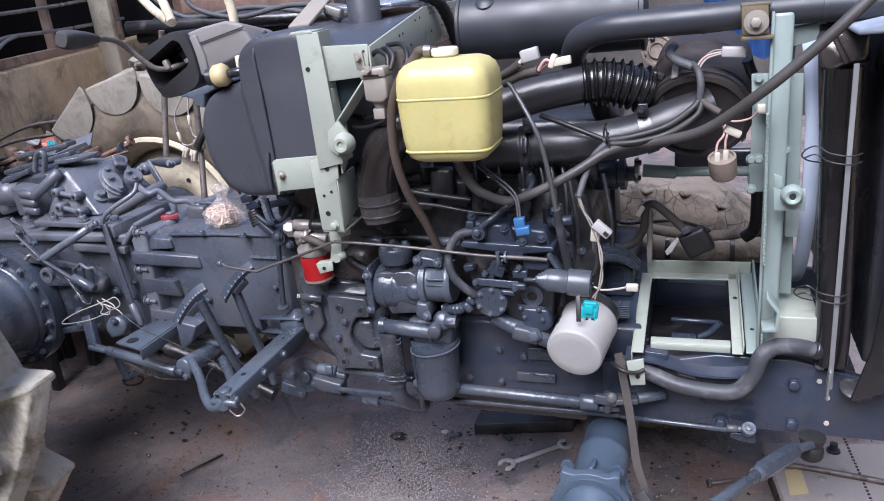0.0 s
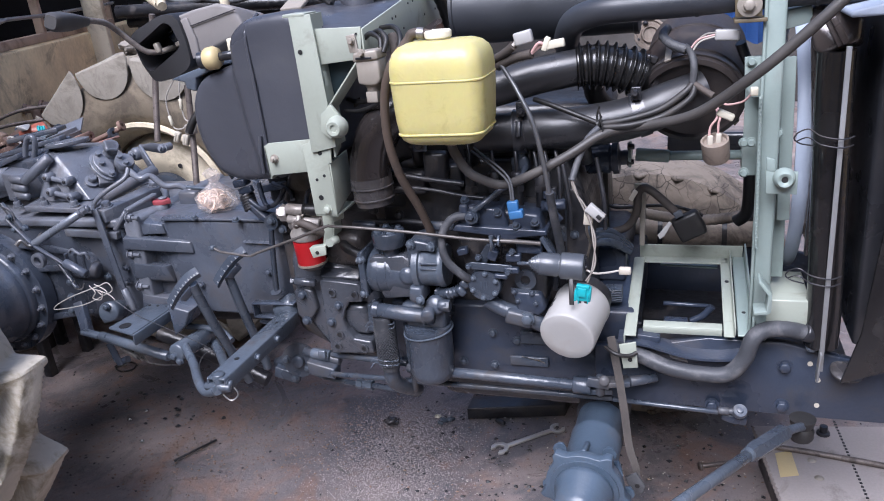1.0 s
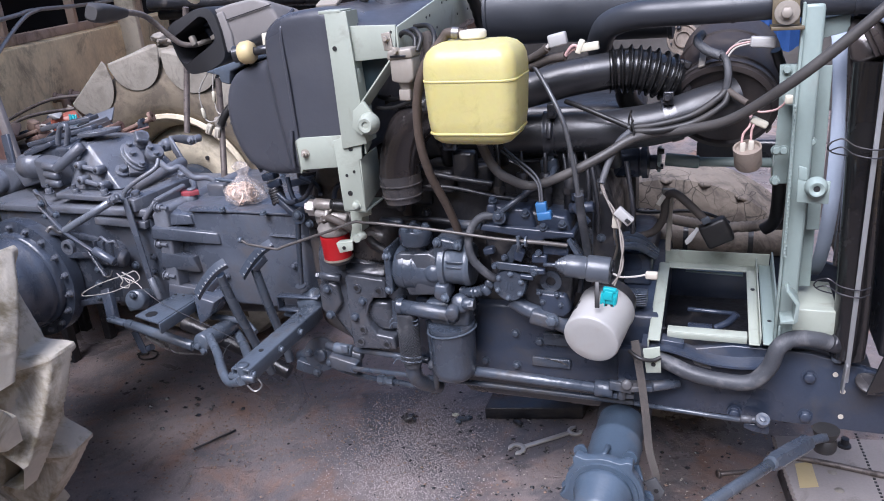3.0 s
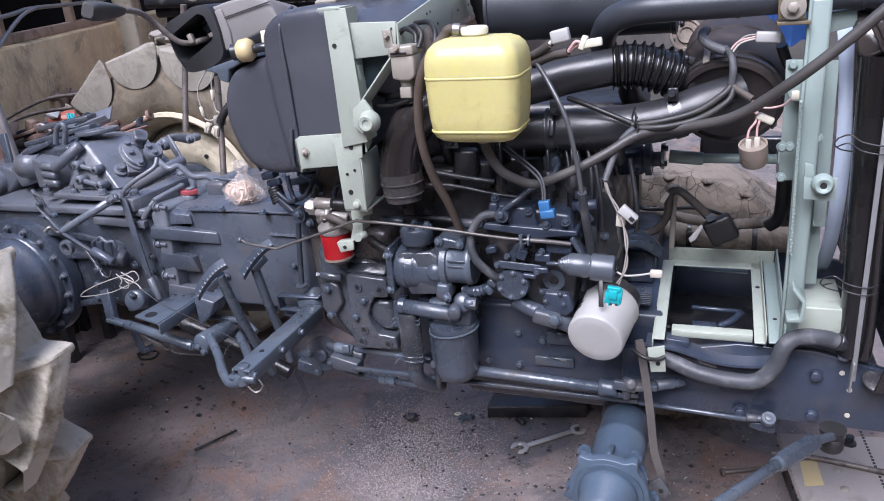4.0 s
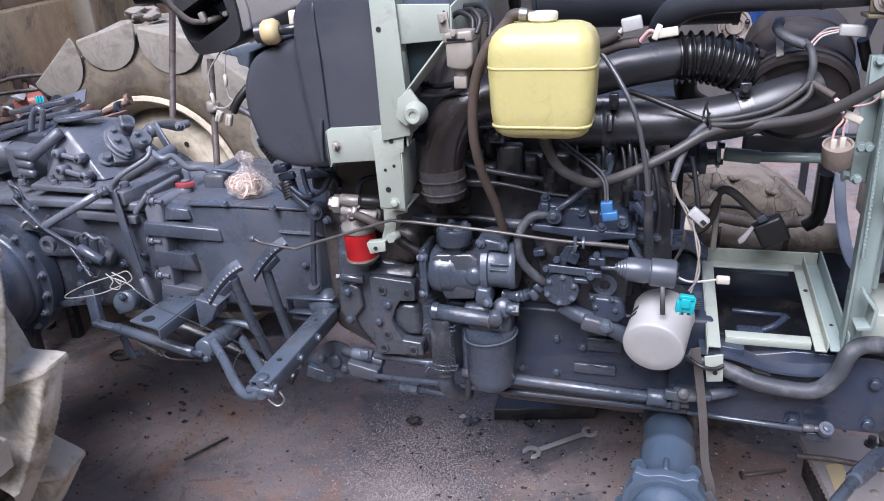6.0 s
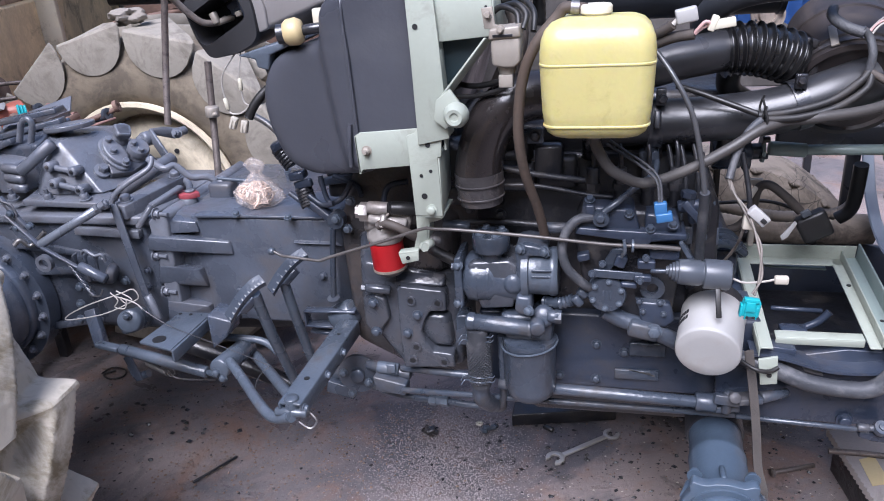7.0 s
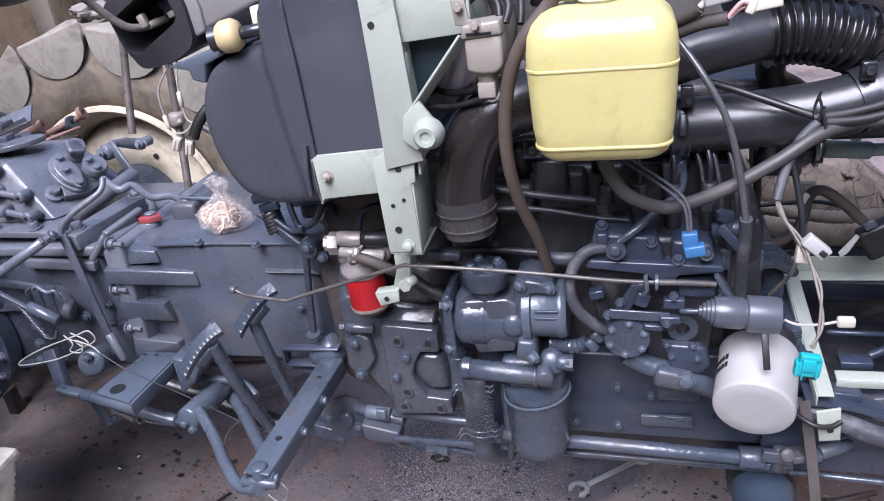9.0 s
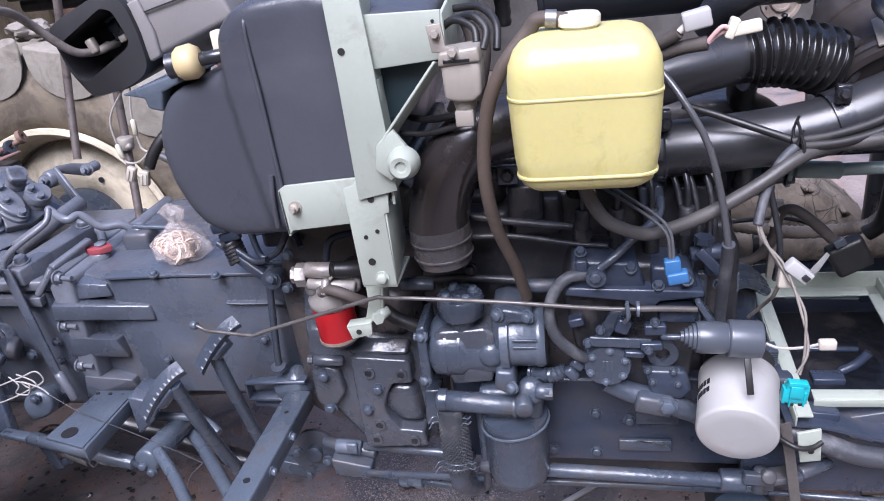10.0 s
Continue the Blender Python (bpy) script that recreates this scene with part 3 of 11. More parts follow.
# ---- rear wheels ----
def far_wheel(name, label, c, flip, LUGS, size=1.0):
    c = Vector(c)
    root = thing(name, (c.x, c.y, c.z - 0.60), label, "wheel", "rear wheels of the tractor")
    ax = Vector((0, 1, 0))
    prof = [(0.335, -0.145), (0.352, -0.168), (0.39, -0.184), (0.45, -0.188), (0.52, -0.172), (0.548, -0.13), (0.556, -0.06), (0.558, 0.0),
            (0.556, 0.06), (0.548, 0.13), (0.52, 0.172), (0.45, 0.188), (0.39, 0.184), (0.352, 0.168), (0.335, 0.145)]
    bm = B()
    lathe(bm, prof + [(0.325, 0.12), (0.325, -0.12)], c, ax, 72)
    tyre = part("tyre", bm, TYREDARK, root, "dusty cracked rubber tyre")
    # one lug, shared by all
    PITCH = 2 * math.pi * 0.6 / LUGS

    def lug(sgn):
        bm = B()
        rings = []
        for y, shift, half, low in ((0.192, 0.10, 0.475, 0.452), (0.186, 0.098, 0.49, 0.46), (0.15, 0.07, 0.42, 0.525), (0.07, -0.02, 0.26, 0.54), (-0.012, -0.12, 0.2, 0.54)):
            top = 0.60 if y < 0.19 else 0.592
            half = half * PITCH
            ring = [(-half * 0.95, top - 0.01), (half * 0.95, top + 0.01), (half, top - 0.008)]
            for k in range(1, 12):
                a = math.pi * k / 12
                ring.append((half * math.cos(a), top - 0.014 - (top - 0.014 - low) * math.sin(a) ** 0.7))
            ring.append((-half, top - 0.02))
            out = []
            for w, r in ring:
                a = shift + w / 0.6
                out.append(bm.verts.new((r * math.sin(a), sgn * y, r * math.cos(a))))
            rings.append(out)
        m = len(rings[0])
        for a, b in zip(rings, rings[1:]):
            for i in range(m):
                bm.faces.new((a[i], a[(i + 1) % m], b[(i + 1) % m], b[i]))
        bm.faces.new(rings[0])
        bm.faces.new(rings[-1])
        bmesh.ops.recalc_face_normals(bm, faces=bm.faces[:])
        bmesh.ops.triangulate(bm, faces=[f for f in bm.faces if len(f.verts) > 4])
        bevel(bm, [e for e in bm.edges if len(e.link_faces) == 2 and e.calc_face_angle(0) > 0.6], 0.006, 3)
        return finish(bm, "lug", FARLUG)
    for sgn in (1, -1):
        me = lug(sgn)
        for k in range(LUGS):
            ob = new("lug", me)
            ob.parent = tyre
            ob.matrix_basis = Matrix.Translation(c - root.location) @ pose(0, 0, 0, 0, 360 / LUGS * (k + (0.5 if sgn > 0 else 0)) + flip, 0)
    bm = B()
    half_prof = [(0.345, -0.166), (0.354, -0.178), (0.351, -0.188), (0.338, -0.190), (0.326, -0.178), (0.318, -0.15), (0.314, -0.125), (0.300, -0.112), (0.292, -0.09), (0.288, -0.02)]
    lathe(bm, half_prof + [(r, -y) for r, y in half_prof[::-1]] + [(0.30, 0.06), (0.322, 0.105), (0.327, 0.13), (0.327, -0.13), (0.322, -0.105), (0.30, -0.06)], c, ax, 64)
    part("rim", bm, RIM, root, "cream painted steel rim")
    # well of the rim, its shade painted in together with the grime
    bm = B()
    lathe(bm, [(0.291, -0.088), (0.287, -0.02), (0.270, 0.025), (0.262, 0.025), (0.280, -0.022), (0.286, -0.088)], c, ax, 64)
    part("rim_well", bm, RIMWELL, root, "brown well of the rim, grime and shade in its colour")
    bm = B()
    lathe(bm, [(0.0, -0.08), (0.1, -0.08), (0.13, -0.09), (0.17, -0.118), (0.215, -0.122), (0.255, -0.105), (0.286, -0.07), (0.286, -0.06), (0.255, -0.095), (0.215, -0.112), (0.17, -0.108), (0.13, -0.08), (0, -0.07)], c, ax, 48)
    part("wheel_disc", bm, RIM, root, "cream pressed steel disc")
    bm = B()
    lathe(bm, [(0, -0.18), (0.075, -0.18), (0.10, -0.165), (0.105, -0.13), (0.13, -0.12), (0.135, -0.08), (0, -0.08)], c, ax, 32)
    part("hub", bm, SLATE, root)
    # flat dark discs stand in for the shaded holes of the wheel disc
    for k in range(8):
        a = 2 * math.pi * (k + 0.3) / 8
        p = c + Vector((0.195 * math.cos(a), -0.121, 0.195 * math.sin(a)))
        bm = B()
        lathe(bm, [(0, 0), (0.009, 0), (0.009, 0.004), (0, 0.004)], p, (0, -1, 0), 12)
        part("hole_plug", bm, GRIMESHADE, root)
    root.scale = (size, min(1, size * 1.06), size)
    return root


far_wheel("tractor_wheel", "large dusty rear tractor tyre on a cream rim", (-1.903, 2.508, 0.598), 10.0, 14, 0.970)


def near_wheel():
    """The near rear tyre: each lug a long worn shoulder block with a crest, and a narrow arm to the middle."""
    c, R, half, count = Vector((-1.895, 1.004, 0.532)), 0.543, 0.206, 13
    root = thing("tractor_wheel", (c.x, c.y, 0.0), "large muddy rear tractor tyre with worn pale lugs", "wheel", "rear wheels of the tractor")
    ax = Vector((0, 1, 0))
    bm = B()
    prof = [(0.30, -0.15), (0.32, -0.18), (0.36, -0.198), (0.41, -0.202), (0.445, -0.19), (0.462, -0.15), (0.468, 0), (0.462, 0.15), (0.445, 0.19), (0.41, 0.202), (0.36, 0.198), (0.32, 0.18), (0.30, 0.15)]
    lathe(bm, prof, c, ax, 72)
    tyre = part("tyre", bm, TYRE, root, "dusty cracked rubber tyre")

    def ease(a, b, x):
        x = min(1, max(0, (x - a) / (b - a)))
        return x * x * (3 - 2 * x)

    def bar_height(q, v):
        """How far one slanting lug stands out, 0 to 1: q along the tread from its crest, v from the middle to the shoulder."""
        if q < -0.14 or q > 1.12:
            return 0.0
        off = (v - (0.80 - 0.80 * q)) / 0.235
        if off < 0:
            side = 1 - ease(0.78, 1.12, -off)
        else:
            side = 1.0 if off < 0.72 else max(0.0, 1 - (off - 0.72) / 1.5) ** 2.4
        if q < 0.16:
            side = max(side, ease(0.30, 0.62, v) * (1 - ease(0.02, 0.26, q)) ** 1.4)
        end = ease(-0.13, -0.015, q) ** 1.6 * (1 - ease(1.0, 1.1, q))
        return side * end * (1 - 0.10 * max(0, q))

    def height(q, v):
        return max(bar_height(q + k, v) for k in (-1, 0, 1))

    def lug(sgn):
        bm = B()
        NQ, NV = 46, 34
        grid = []
        for i in range(NQ + 1):
            row = []
            for j in range(NV + 1):
                q, v = i / NQ, -0.03 + 1.03 * j / NV
                h = height(q, max(0, v))
                base = 0.475 - 0.022 * max(0, v) ** 5
                r = base + (R - base - 0.010 * max(0, v) ** 4) * h
                a = 2 * math.pi / count * q
                y = sgn * v * half * (1 - 0.035 * (1 - h))
                p = Vector((r * math.sin(a), y, r * math.cos(a)))
                rough = 0.0025 * noise.noise(p * 14) + 0.0010 * noise.noise(p * 60)
                row.append(bm.verts.new(p * (1 + rough / max(0.2, r)) if 0 < i < NQ else p))
            grid.append(row)
        for i in range(NQ):
            for j in range(NV):
                bm.faces.new((grid[i][j], grid[i + 1][j], grid[i + 1][j + 1], grid[i][j + 1]))
        bmesh.ops.recalc_face_normals(bm, faces=bm.faces[:])
        return finish(bm, "lug", LUG)
    for sgn in (1, -1):
        me = lug(sgn)
        for k in range(count):
            ob = new("lug", me)
            ob.parent = tyre
            ob.matrix_basis = Matrix.Translation(c - root.location) @ pose(0, 0, 0, 0, 360 / count * (k + (0 if sgn > 0 else 0.5)) + 81.5, 0)
    bm = B()
    lathe(bm, [(0.31, -0.165), (0.325, -0.185), (0.30, -0.175), (0.285, -0.10), (0.0, -0.05), (0.0, 0.05), (0.285, 0.10), (0.30, 0.175), (0.325, 0.185), (0.31, 0.165)], c, ax, 56)
    part("rim", bm, RIM, root, "cream painted steel rim")


near_wheel()


# ---- rear axle and gearbox ----
def rear_axle():
    c = Vector((-1.912, 1.56, 0.578))
    root = thing("rear_axle", (-1.90, 1.5, 0.37), "slate grey rear axle housing bolted to the gearbox", "axle")
    bm = B()
    lathe(bm, [(0, 0.02), (0.152, 0.02), (0.152, -0.004), (0.147, -0.010), (0.143, -0.012), (0.141, -0.03), (0.134, -0.036), (0.132, -0.075), (0.124, -0.10), (0.112, -0.115), (0.110, -0.15), (0.100, -0.19), (0.092, -0.2), (0.086, -0.3), (0.086, -0.36), (0, -0.36)][::-1], c, (0, 1, 0), 48)
    part("trumpet_housing", bm, WETSLATE, root)
    bm = B()
    lathe(bm, [(0, -0.02), (0.184, -0.02), (0.184, 0.02), (0, 0.02)], c + Vector((0, 0.03, 0)), (0, 1, 0), 48)
    part("flange", bm, WETSLATE, root)
    bolts(root, [c + Vector((0.167 * math.cos(a), 0.01, 0.167 * math.sin(a))) for a in [math.radians(9 + 20 * k) for k in range(18)]], material=GEAR3, r=0.0085, h=0.010, stud=0.006)
    # cast webs from the flange to the housing
    for z, e in ((0.735, 0.70), (0.66, 0.655), (0.50, 0.52)):
        bm = B()
        hull(bm, [(c.x + 0.12, 1.585, z + 0.012), (c.x + 0.12, 1.585, z - 0.012), (c.x + 0.12, 1.65, z), (c.x + 0.30, 1.61, e + 0.008), (c.x + 0.30, 1.61, e - 0.008), (c.x + 0.30, 1.65, e)], 0.004)
        part("web", bm, GEAR, root)
    bm = B()
    tube(bm, [(-1.762, 1.56, 0.742), (-1.751, 1.57, 0.752), (-1.734, 1.58, 0.734), (-1.702, 1.6, 0.763)], 0.006)
    part("brake_pipe", bm, STEEL, root)
    bm = B()
    cyl(bm, c + Vector((0, 0.05, 0)), c + Vector((0, 0.75, 0)), 0.11, 0.13)
    part("cross_housing", bm, GEAR, root)


rear_axle()


def gearbox():
    root = thing("gearbox", (-1.35, 1.8, 0.42), "slate grey painted cast gearbox housing of the tractor", "gearbox")
    # front half: flat-sided clutch housing
    bm = B()
    prism(bm, [(-1.275, 1.60), (-0.965, 1.60), (-0.925, 1.655), (-0.925, 2.02), (-1.40, 2.02), (-1.40, 1.635), (-1.345, 1.625)], 0.545, 0.808, 0.008, axis='z', seg=3)
    part("clutch_housing", bm, GEAR, root)
    bm = B()
    prism(bm, [(-1.287, 1.592), (-1.15, 1.597), (-0.98, 1.594), (-0.935, 1.66), (-0.935, 1.90), (-1.24, 1.98), (-1.345, 1.84), (-1.330, 1.70)], 0.8085, 0.8145, 0.0015, axis='z')
    part("top_cover", bm, GEAR, root)
    bolts(root, [(-1.185, 1.596, 0.816), (-1.054, 1.582, 0.816), (-1.31, 1.75, 0.816), (-1.2, 1.93, 0.816), (-1.0, 1.91, 0.816)], d=(0, -0.2, 1), r=0.007)
    # rear half
    bm = B()
    prism(bm, [(-2.0, 0.50), (-1.40, 0.50), (-1.375, 0.53), (-1.375, 0.775), (-1.40, 0.785), (-2.0, 0.785)], 1.615, 1.99, 0.014, seg=3)
    part("rear_housing", bm, GEAR, root)
    bm = B()
    prism(bm, [(-1.40, 0.53), (-1.365, 0.53), (-1.355, 0.81), (-1.372, 0.822), (-1.405, 0.80)], 1.585, 2.01, 0.006)
    part("joint_flange", bm, GEAR2, root)
    bm = B()
    box(bm, (-1.72, 1.79, 0.793), (0.62, 0.375, 0.022), 0.005)
    part("top_ledge", bm, GEAR2, root)
    bm = B()
    bar(bm, (-1.618, 1.612, 0.767), (-1.445, 1.612, 0.761), 0.03, 0.02)
    part("casting_seam", bm, GEAR2, root)
    # ribs and windows of the side
    bm = B()
    hull(bm, [(-1.405, 1.574, 0.766), (-1.216, 1.594, 0.749), (-1.208, 1.594, 0.719), (-1.411, 1.574, 0.733), (-1.412, 1.605, 0.77), (-1.211, 1.605, 0.753), (-1.216, 1.615, 0.712), (-1.434, 1.615, 0.714), (-1.39, 1.66, 0.758), (-1.30, 1.66, 0.741), (-1.39, 1.66, 0.726)], 0.003)
    part("side_rib", bm, GEAR, root)
    bm = B()
    hull(bm, [(-1.397, 1.582, 0.689), (-1.298, 1.582, 0.683), (-1.29, 1.596, 0.634), (-1.407, 1.582, 0.646), (-1.412, 1.606, 0.687), (-1.311, 1.606, 0.683), (-1.295, 1.61, 0.627), (-1.429, 1.61, 0.626), (-1.39, 1.66, 0.675), (-1.30, 1.66, 0.671), (-1.39, 1.66, 0.638)], 0.003)
    part("side_rib", bm, GEAR, root)
    bm = B()
    hull(bm, [(-1.395, 1.582, 0.598), (-1.292, 1.582, 0.589), (-1.289, 1.596, 0.555), (-1.407, 1.582, 0.544), (-1.41, 1.606, 0.594), (-1.305, 1.606, 0.586), (-1.295, 1.61, 0.547), (-1.428, 1.61, 0.525), (-1.39, 1.66, 0.582), (-1.30, 1.66, 0.574), (-1.39, 1.66, 0.537)], 0.003)
    part("side_rib", bm, GEAR, root)
    bm = B()
    hull(bm, [(-1.056, 1.59, 0.753), (-0.959, 1.59, 0.752), (-0.937, 1.6, 0.743), (-1.056, 1.602, 0.758), (-0.956, 1.602, 0.756)], 0.002)
    part("side_rib", bm, GEAR, root)
    bm = B()
    hull(bm, [(-1.40, 1.598, 0.802), (-1.405, 1.592, 0.765), (-1.292, 1.598, 0.796), (-1.285, 1.596, 0.772), (-1.395, 1.67, 0.812), (-1.31, 1.67, 0.808), (-1.40, 1.67, 0.76), (-1.30, 1.66, 0.76)], 0.003)
    part("gusset", bm, GEAR, root)
    bm = B()
    for a, b in (((-1.374, 1.7, 0.847), (-1.406, 1.61, 0.829)), ((-1.406, 1.61, 0.829), (-1.435, 1.585, 0.783))):
        bar(bm, a, b, 0.018, 0.012, bev=0.004)
    part("bracket_edge", bm, GEAR2, root)
    bolts(root, [(-1.383, 1.59, 0.818), (-1.406, 1.588, 0.714), (-1.402, 1.588, 0.621)], material=GEAR2, d=(1, -0.15, 0), r=0.0105, h=0.011, stud=0.022)
    bolts(root, [(-1.449, 1.605, 0.666), (-1.455, 1.605, 0.621), (-1.209, 1.597, 0.628), (-0.997, 1.597, 0.672)], material=GEAR, r=0.007)
    # filler with a red gasket
    c = Vector((-1.359, 1.697, 0.8))
    bm = B()
    cyl(bm, c, c + Vector((0, 0, 0.022)), 0.021)
    part("filler_boss", bm, GEAR2, root)
    bm = B()
    prism(bm, [(c.x + 0.026 * math.cos(a) + (0.006 if math.cos(a) > 0.9 else 0), c.y + 0.02 * math.sin(a)) for a in [k * 0.5236 for k in range(12)]], c.z + 0.022, c.z + 0.034, 0.001, axis='z')
    part("gasket", bm, GASKET, root, "dull red paper gasket")
    bm = B()
    cyl(bm, c + Vector((0.004, 0.004, 0.034)), c + Vector((0.004, 0.004, 0.039)), 0.012, ch=0.002)
    part("filler_cap", bm, GEAR2, root)
    # hydraulic lift cover: a cast bonnet with a large flat slope facing forward and up
    bm = B()
    hull(bm, [(-1.735, 1.650, 0.838), (-1.572, 1.672, 0.838), (-1.600, 1.688, 0.870), (-1.690, 1.715, 0.958), (-1.70, 1.70, 0.945), (-1.740, 1.74, 0.962), (-1.640, 1.815, 0.958), (-1.66, 1.90, 0.95), (-1.76, 1.88, 0.955), (-1.495, 1.862, 0.835), (-1.53, 1.842, 0.872), (-1.93, 1.88, 0.86), (-1.93, 1.88, 0.80)], 0.004, 3)
    part("lift_cover", bm, GEAR3, root)
    bm = B()
    hull(bm, [(-1.755, 1.615, 0.838), (-1.525, 1.615, 0.832), (-1.755, 1.615, 0.822), (-1.525, 1.615, 0.818), (-1.775, 1.70, 0.840), (-1.545, 1.69, 0.836), (-1.545, 1.69, 0.82)], 0.003)
    part("cover_flange", bm, GEAR3, root)
    sn = Vector((0.62, -0.30, 0.72)).normalized()
    su = (Vector((0.080, -0.050, -0.09)) - sn * Vector((0.080, -0.050, -0.09)).dot(sn)).normalized()
    sv = sn.cross(su)
    s0 = Vector((-1.602, 1.734, 0.893))

    def slope(u, v, h):
        return s0 + su * u + sv * v + sn * h

    def slope_plate(outline, h0, h1, bev=0.002):
        bm = B()
        hull(bm, [slope(u, v, h) for u, v in outline for h in (h0, h1)], bev, 2)
        return bm
    # rounded lid on the crest
    bm = B()
    hull(bm, [(-1.700 + 0.056 * math.cos(a) + 0.014 * math.sin(a), 1.775 + 0.052 * math.sin(a), 0.974 + h + 0.004 * math.cos(a)) for a in [2 * math.pi * k / 20 for k in range(20)] for h in (0, 0.012)], 0.002, 2)
    part("inspection_plate", bm, GEAR2, root)
    bm = B()
    cyl(bm, (-1.690, 1.690, 0.960), (-1.775, 1.655, 0.895), 0.015, 0.014, 0.005)
    part("rocker_shaft", bm, GEAR3, root)
    # control valve on the slope: block, oval flange and two bolted caps
    part("valve_body", slope_plate([(-0.040, 0.012), (0.045, 0.000), (0.052, 0.055), (0.030, 0.105), (-0.045, 0.095)], -0.004, 0.018, 0.003), GEAR, root)
    oval = [(0.052 * math.cos(a) - 0.005, 0.030 * math.sin(a) + 0.030 + 0.006 * math.cos(a)) for a in [2 * math.pi * k / 20 for k in range(20)]]
    part("valve_plate", slope_plate(oval, 0.016, 0.027), GEAR3, root)
    part("valve_plate", slope_plate([(u * 0.8, v * 0.8 + 0.005) for u, v in oval], 0.026, 0.040, 0.004), GEAR3, root)
    bolts(root, [slope(-0.038, 0.026, 0.038), slope(-0.004, 0.022, 0.040), slope(0.034, 0.036, 0.038)], material=GEAR2, d=sn, r=0.0085, h=0.010)
    for u, v, R, H in ((0.004, 0.085, 0.027, 0.040), (-0.050, 0.068, 0.020, 0.050)):
        q = slope(u, v, 0.010)
        bm = B()
        lathe(bm, [(0, 0), (R, 0), (R, H * 0.30), (R * 0.9, H * 0.36), (R * 0.9, H * 0.55), (R, H * 0.60), (R, H * 0.86), (R * 0.9, H), (0, H)], q, sn, 24)
        cap = part("valve_cap", bm, GEAR3, root)
        if R > 0.021:
            bolts(cap, [q + sn * H + (su * c - sv * s) * R * 0.6 for c, s in ((-0.7, 0.7), (0.8, 0.2))], material=GEAR2, d=sn, r=0.0080, h=0.010)
    bm = B()
    hull(bm, [slope(u, v, h) for u, v in ((-0.072, 0.052), (-0.036, 0.046), (-0.026, 0.078), (-0.060, 0.090)) for h in (0.046, 0.060)], 0.005, 3)
    part("valve_block", bm, GEAR3, root)
    bm = B()
    lathe(bm, [(0, 0), (0.020, 0), (0.020, 0.007), (0.014, 0.009)], slope(0.022, -0.010, 0.0), sn, 24)
    lathe(bm, [(0.0, 0.008), (0.0125, 0.008), (0.0125, 0.021), (0.010, 0.024), (0, 0.024)], slope(0.022, -0.010, 0.0), sn, 6)
    part("hex_plug", bm, GEAR2, root)
    # long bolted bar beside the cover
    bm = B()
    hull(bm, [(-1.500, 1.600, 0.838), (-1.462, 1.592, 0.834), (-1.462, 1.592, 0.800), (-1.500, 1.600, 0.80), (-1.448, 1.80, 0.856), (-1.400, 1.79, 0.852), (-1.400, 1.79, 0.80), (-1.45, 1.80, 0.80)], 0.003)
    part("ledge_block", bm, GEAR3, root)
    bolts(root, [(-1.476, 1.622, 0.840), (-1.428, 1.766, 0.853)], material=GEAR2, d=(0.1, -0.2, 1), r=0.0125, h=0.011)
    bm = B()
    cyl(bm, (-1.510, 1.66, 0.850), (-1.472, 1.84, 0.876), 0.016, 0.018, 0.004)
    part("spool_tube", bm, GEAR3, root)
    bolts(root, [(-1.691, 1.63, 0.837), (-1.59, 1.63, 0.838), (-1.801, 1.64, 0.832)], material=GEAR2, d=(0, -0.15, 1), r=0.0105, h=0.013, stud=0.012)
    # two pinned links on the sloping face
    for a, b in (((-1.696, 1.672, 0.904), (-1.632, 1.672, 0.892)), ((-1.678, 1.653, 0.867), (-1.606, 1.648, 0.854))):
        bm = B()
        bar(bm, a, b, 0.014, 0.014, bev=0.005)
        for e in (a, b):
            cyl(bm, Vector(e) + Vector((0, -0.016, 0.004)), Vector(e) + Vector((0, 0.02, 0)), 0.0125, ch=0.003)
        arm = part("linkage_arm", bm, GEAR2, root)
        for e in (a, b):
            bm = B()
            cyl(bm, Vector(e) + Vector((0, -0.019, 0.004)), Vector(e) + Vector((0, -0.010, 0.004)), 0.005, ch=0.001, n=10)
            part("pin", bm, GRIMESHADE, arm)
    # rounded brake casting on the side
    bm = B()
    hull(bm, [(-1.650, 1.60, 0.705), (-1.56, 1.595, 0.700), (-1.535, 1.59, 0.668), (-1.55, 1.59, 0.635), (-1.650, 1.60, 0.632), (-1.65, 1.64, 0.72), (-1.55, 1.64, 0.71), (-1.64, 1.64, 0.62), (-1.54, 1.64, 0.62)], 0.008, 3)
    for x in (-1.635, -1.605, -1.575):
        box(bm, (x, 1.603, 0.672), (0.007, 0.03, 0.072), 0.003)
    part("brake_casing", bm, GEAR, root)
    bm = B()
    cyl(bm, (-1.536, 1.575, 0.671), (-1.517, 1.58, 0.665), 0.026, 0.024, 0.005)
    part("brake_cap", bm, GEAR, root)
    bm = B()
    tube(bm, [(-1.582, 1.56, 0.726), (-1.566, 1.555, 0.737), (-1.542, 1.552, 0.725), (-1.525, 1.555, 0.727), (-1.522, 1.56, 0.707)], 0.004)
    part("brake_pipe", bm, GEAR2, root)
    bm = B()
    lathe(bm, [(0.012, 0), (0.021, 0), (0.021, 0.012), (0.012, 0.012)], (-1.657, 1.53, 0.715), (0, -1, 0), 20)
    part("eye_boss", bm, GEAR2, root)
    bolts(root, [(-1.619, 1.57, 0.632), (-1.63, 1.57, 0.586), (-1.642, 1.57, 0.542), (-1.513, 1.6, 0.639)], r=0.009)
    # belly and lower bosses
    bm = B()
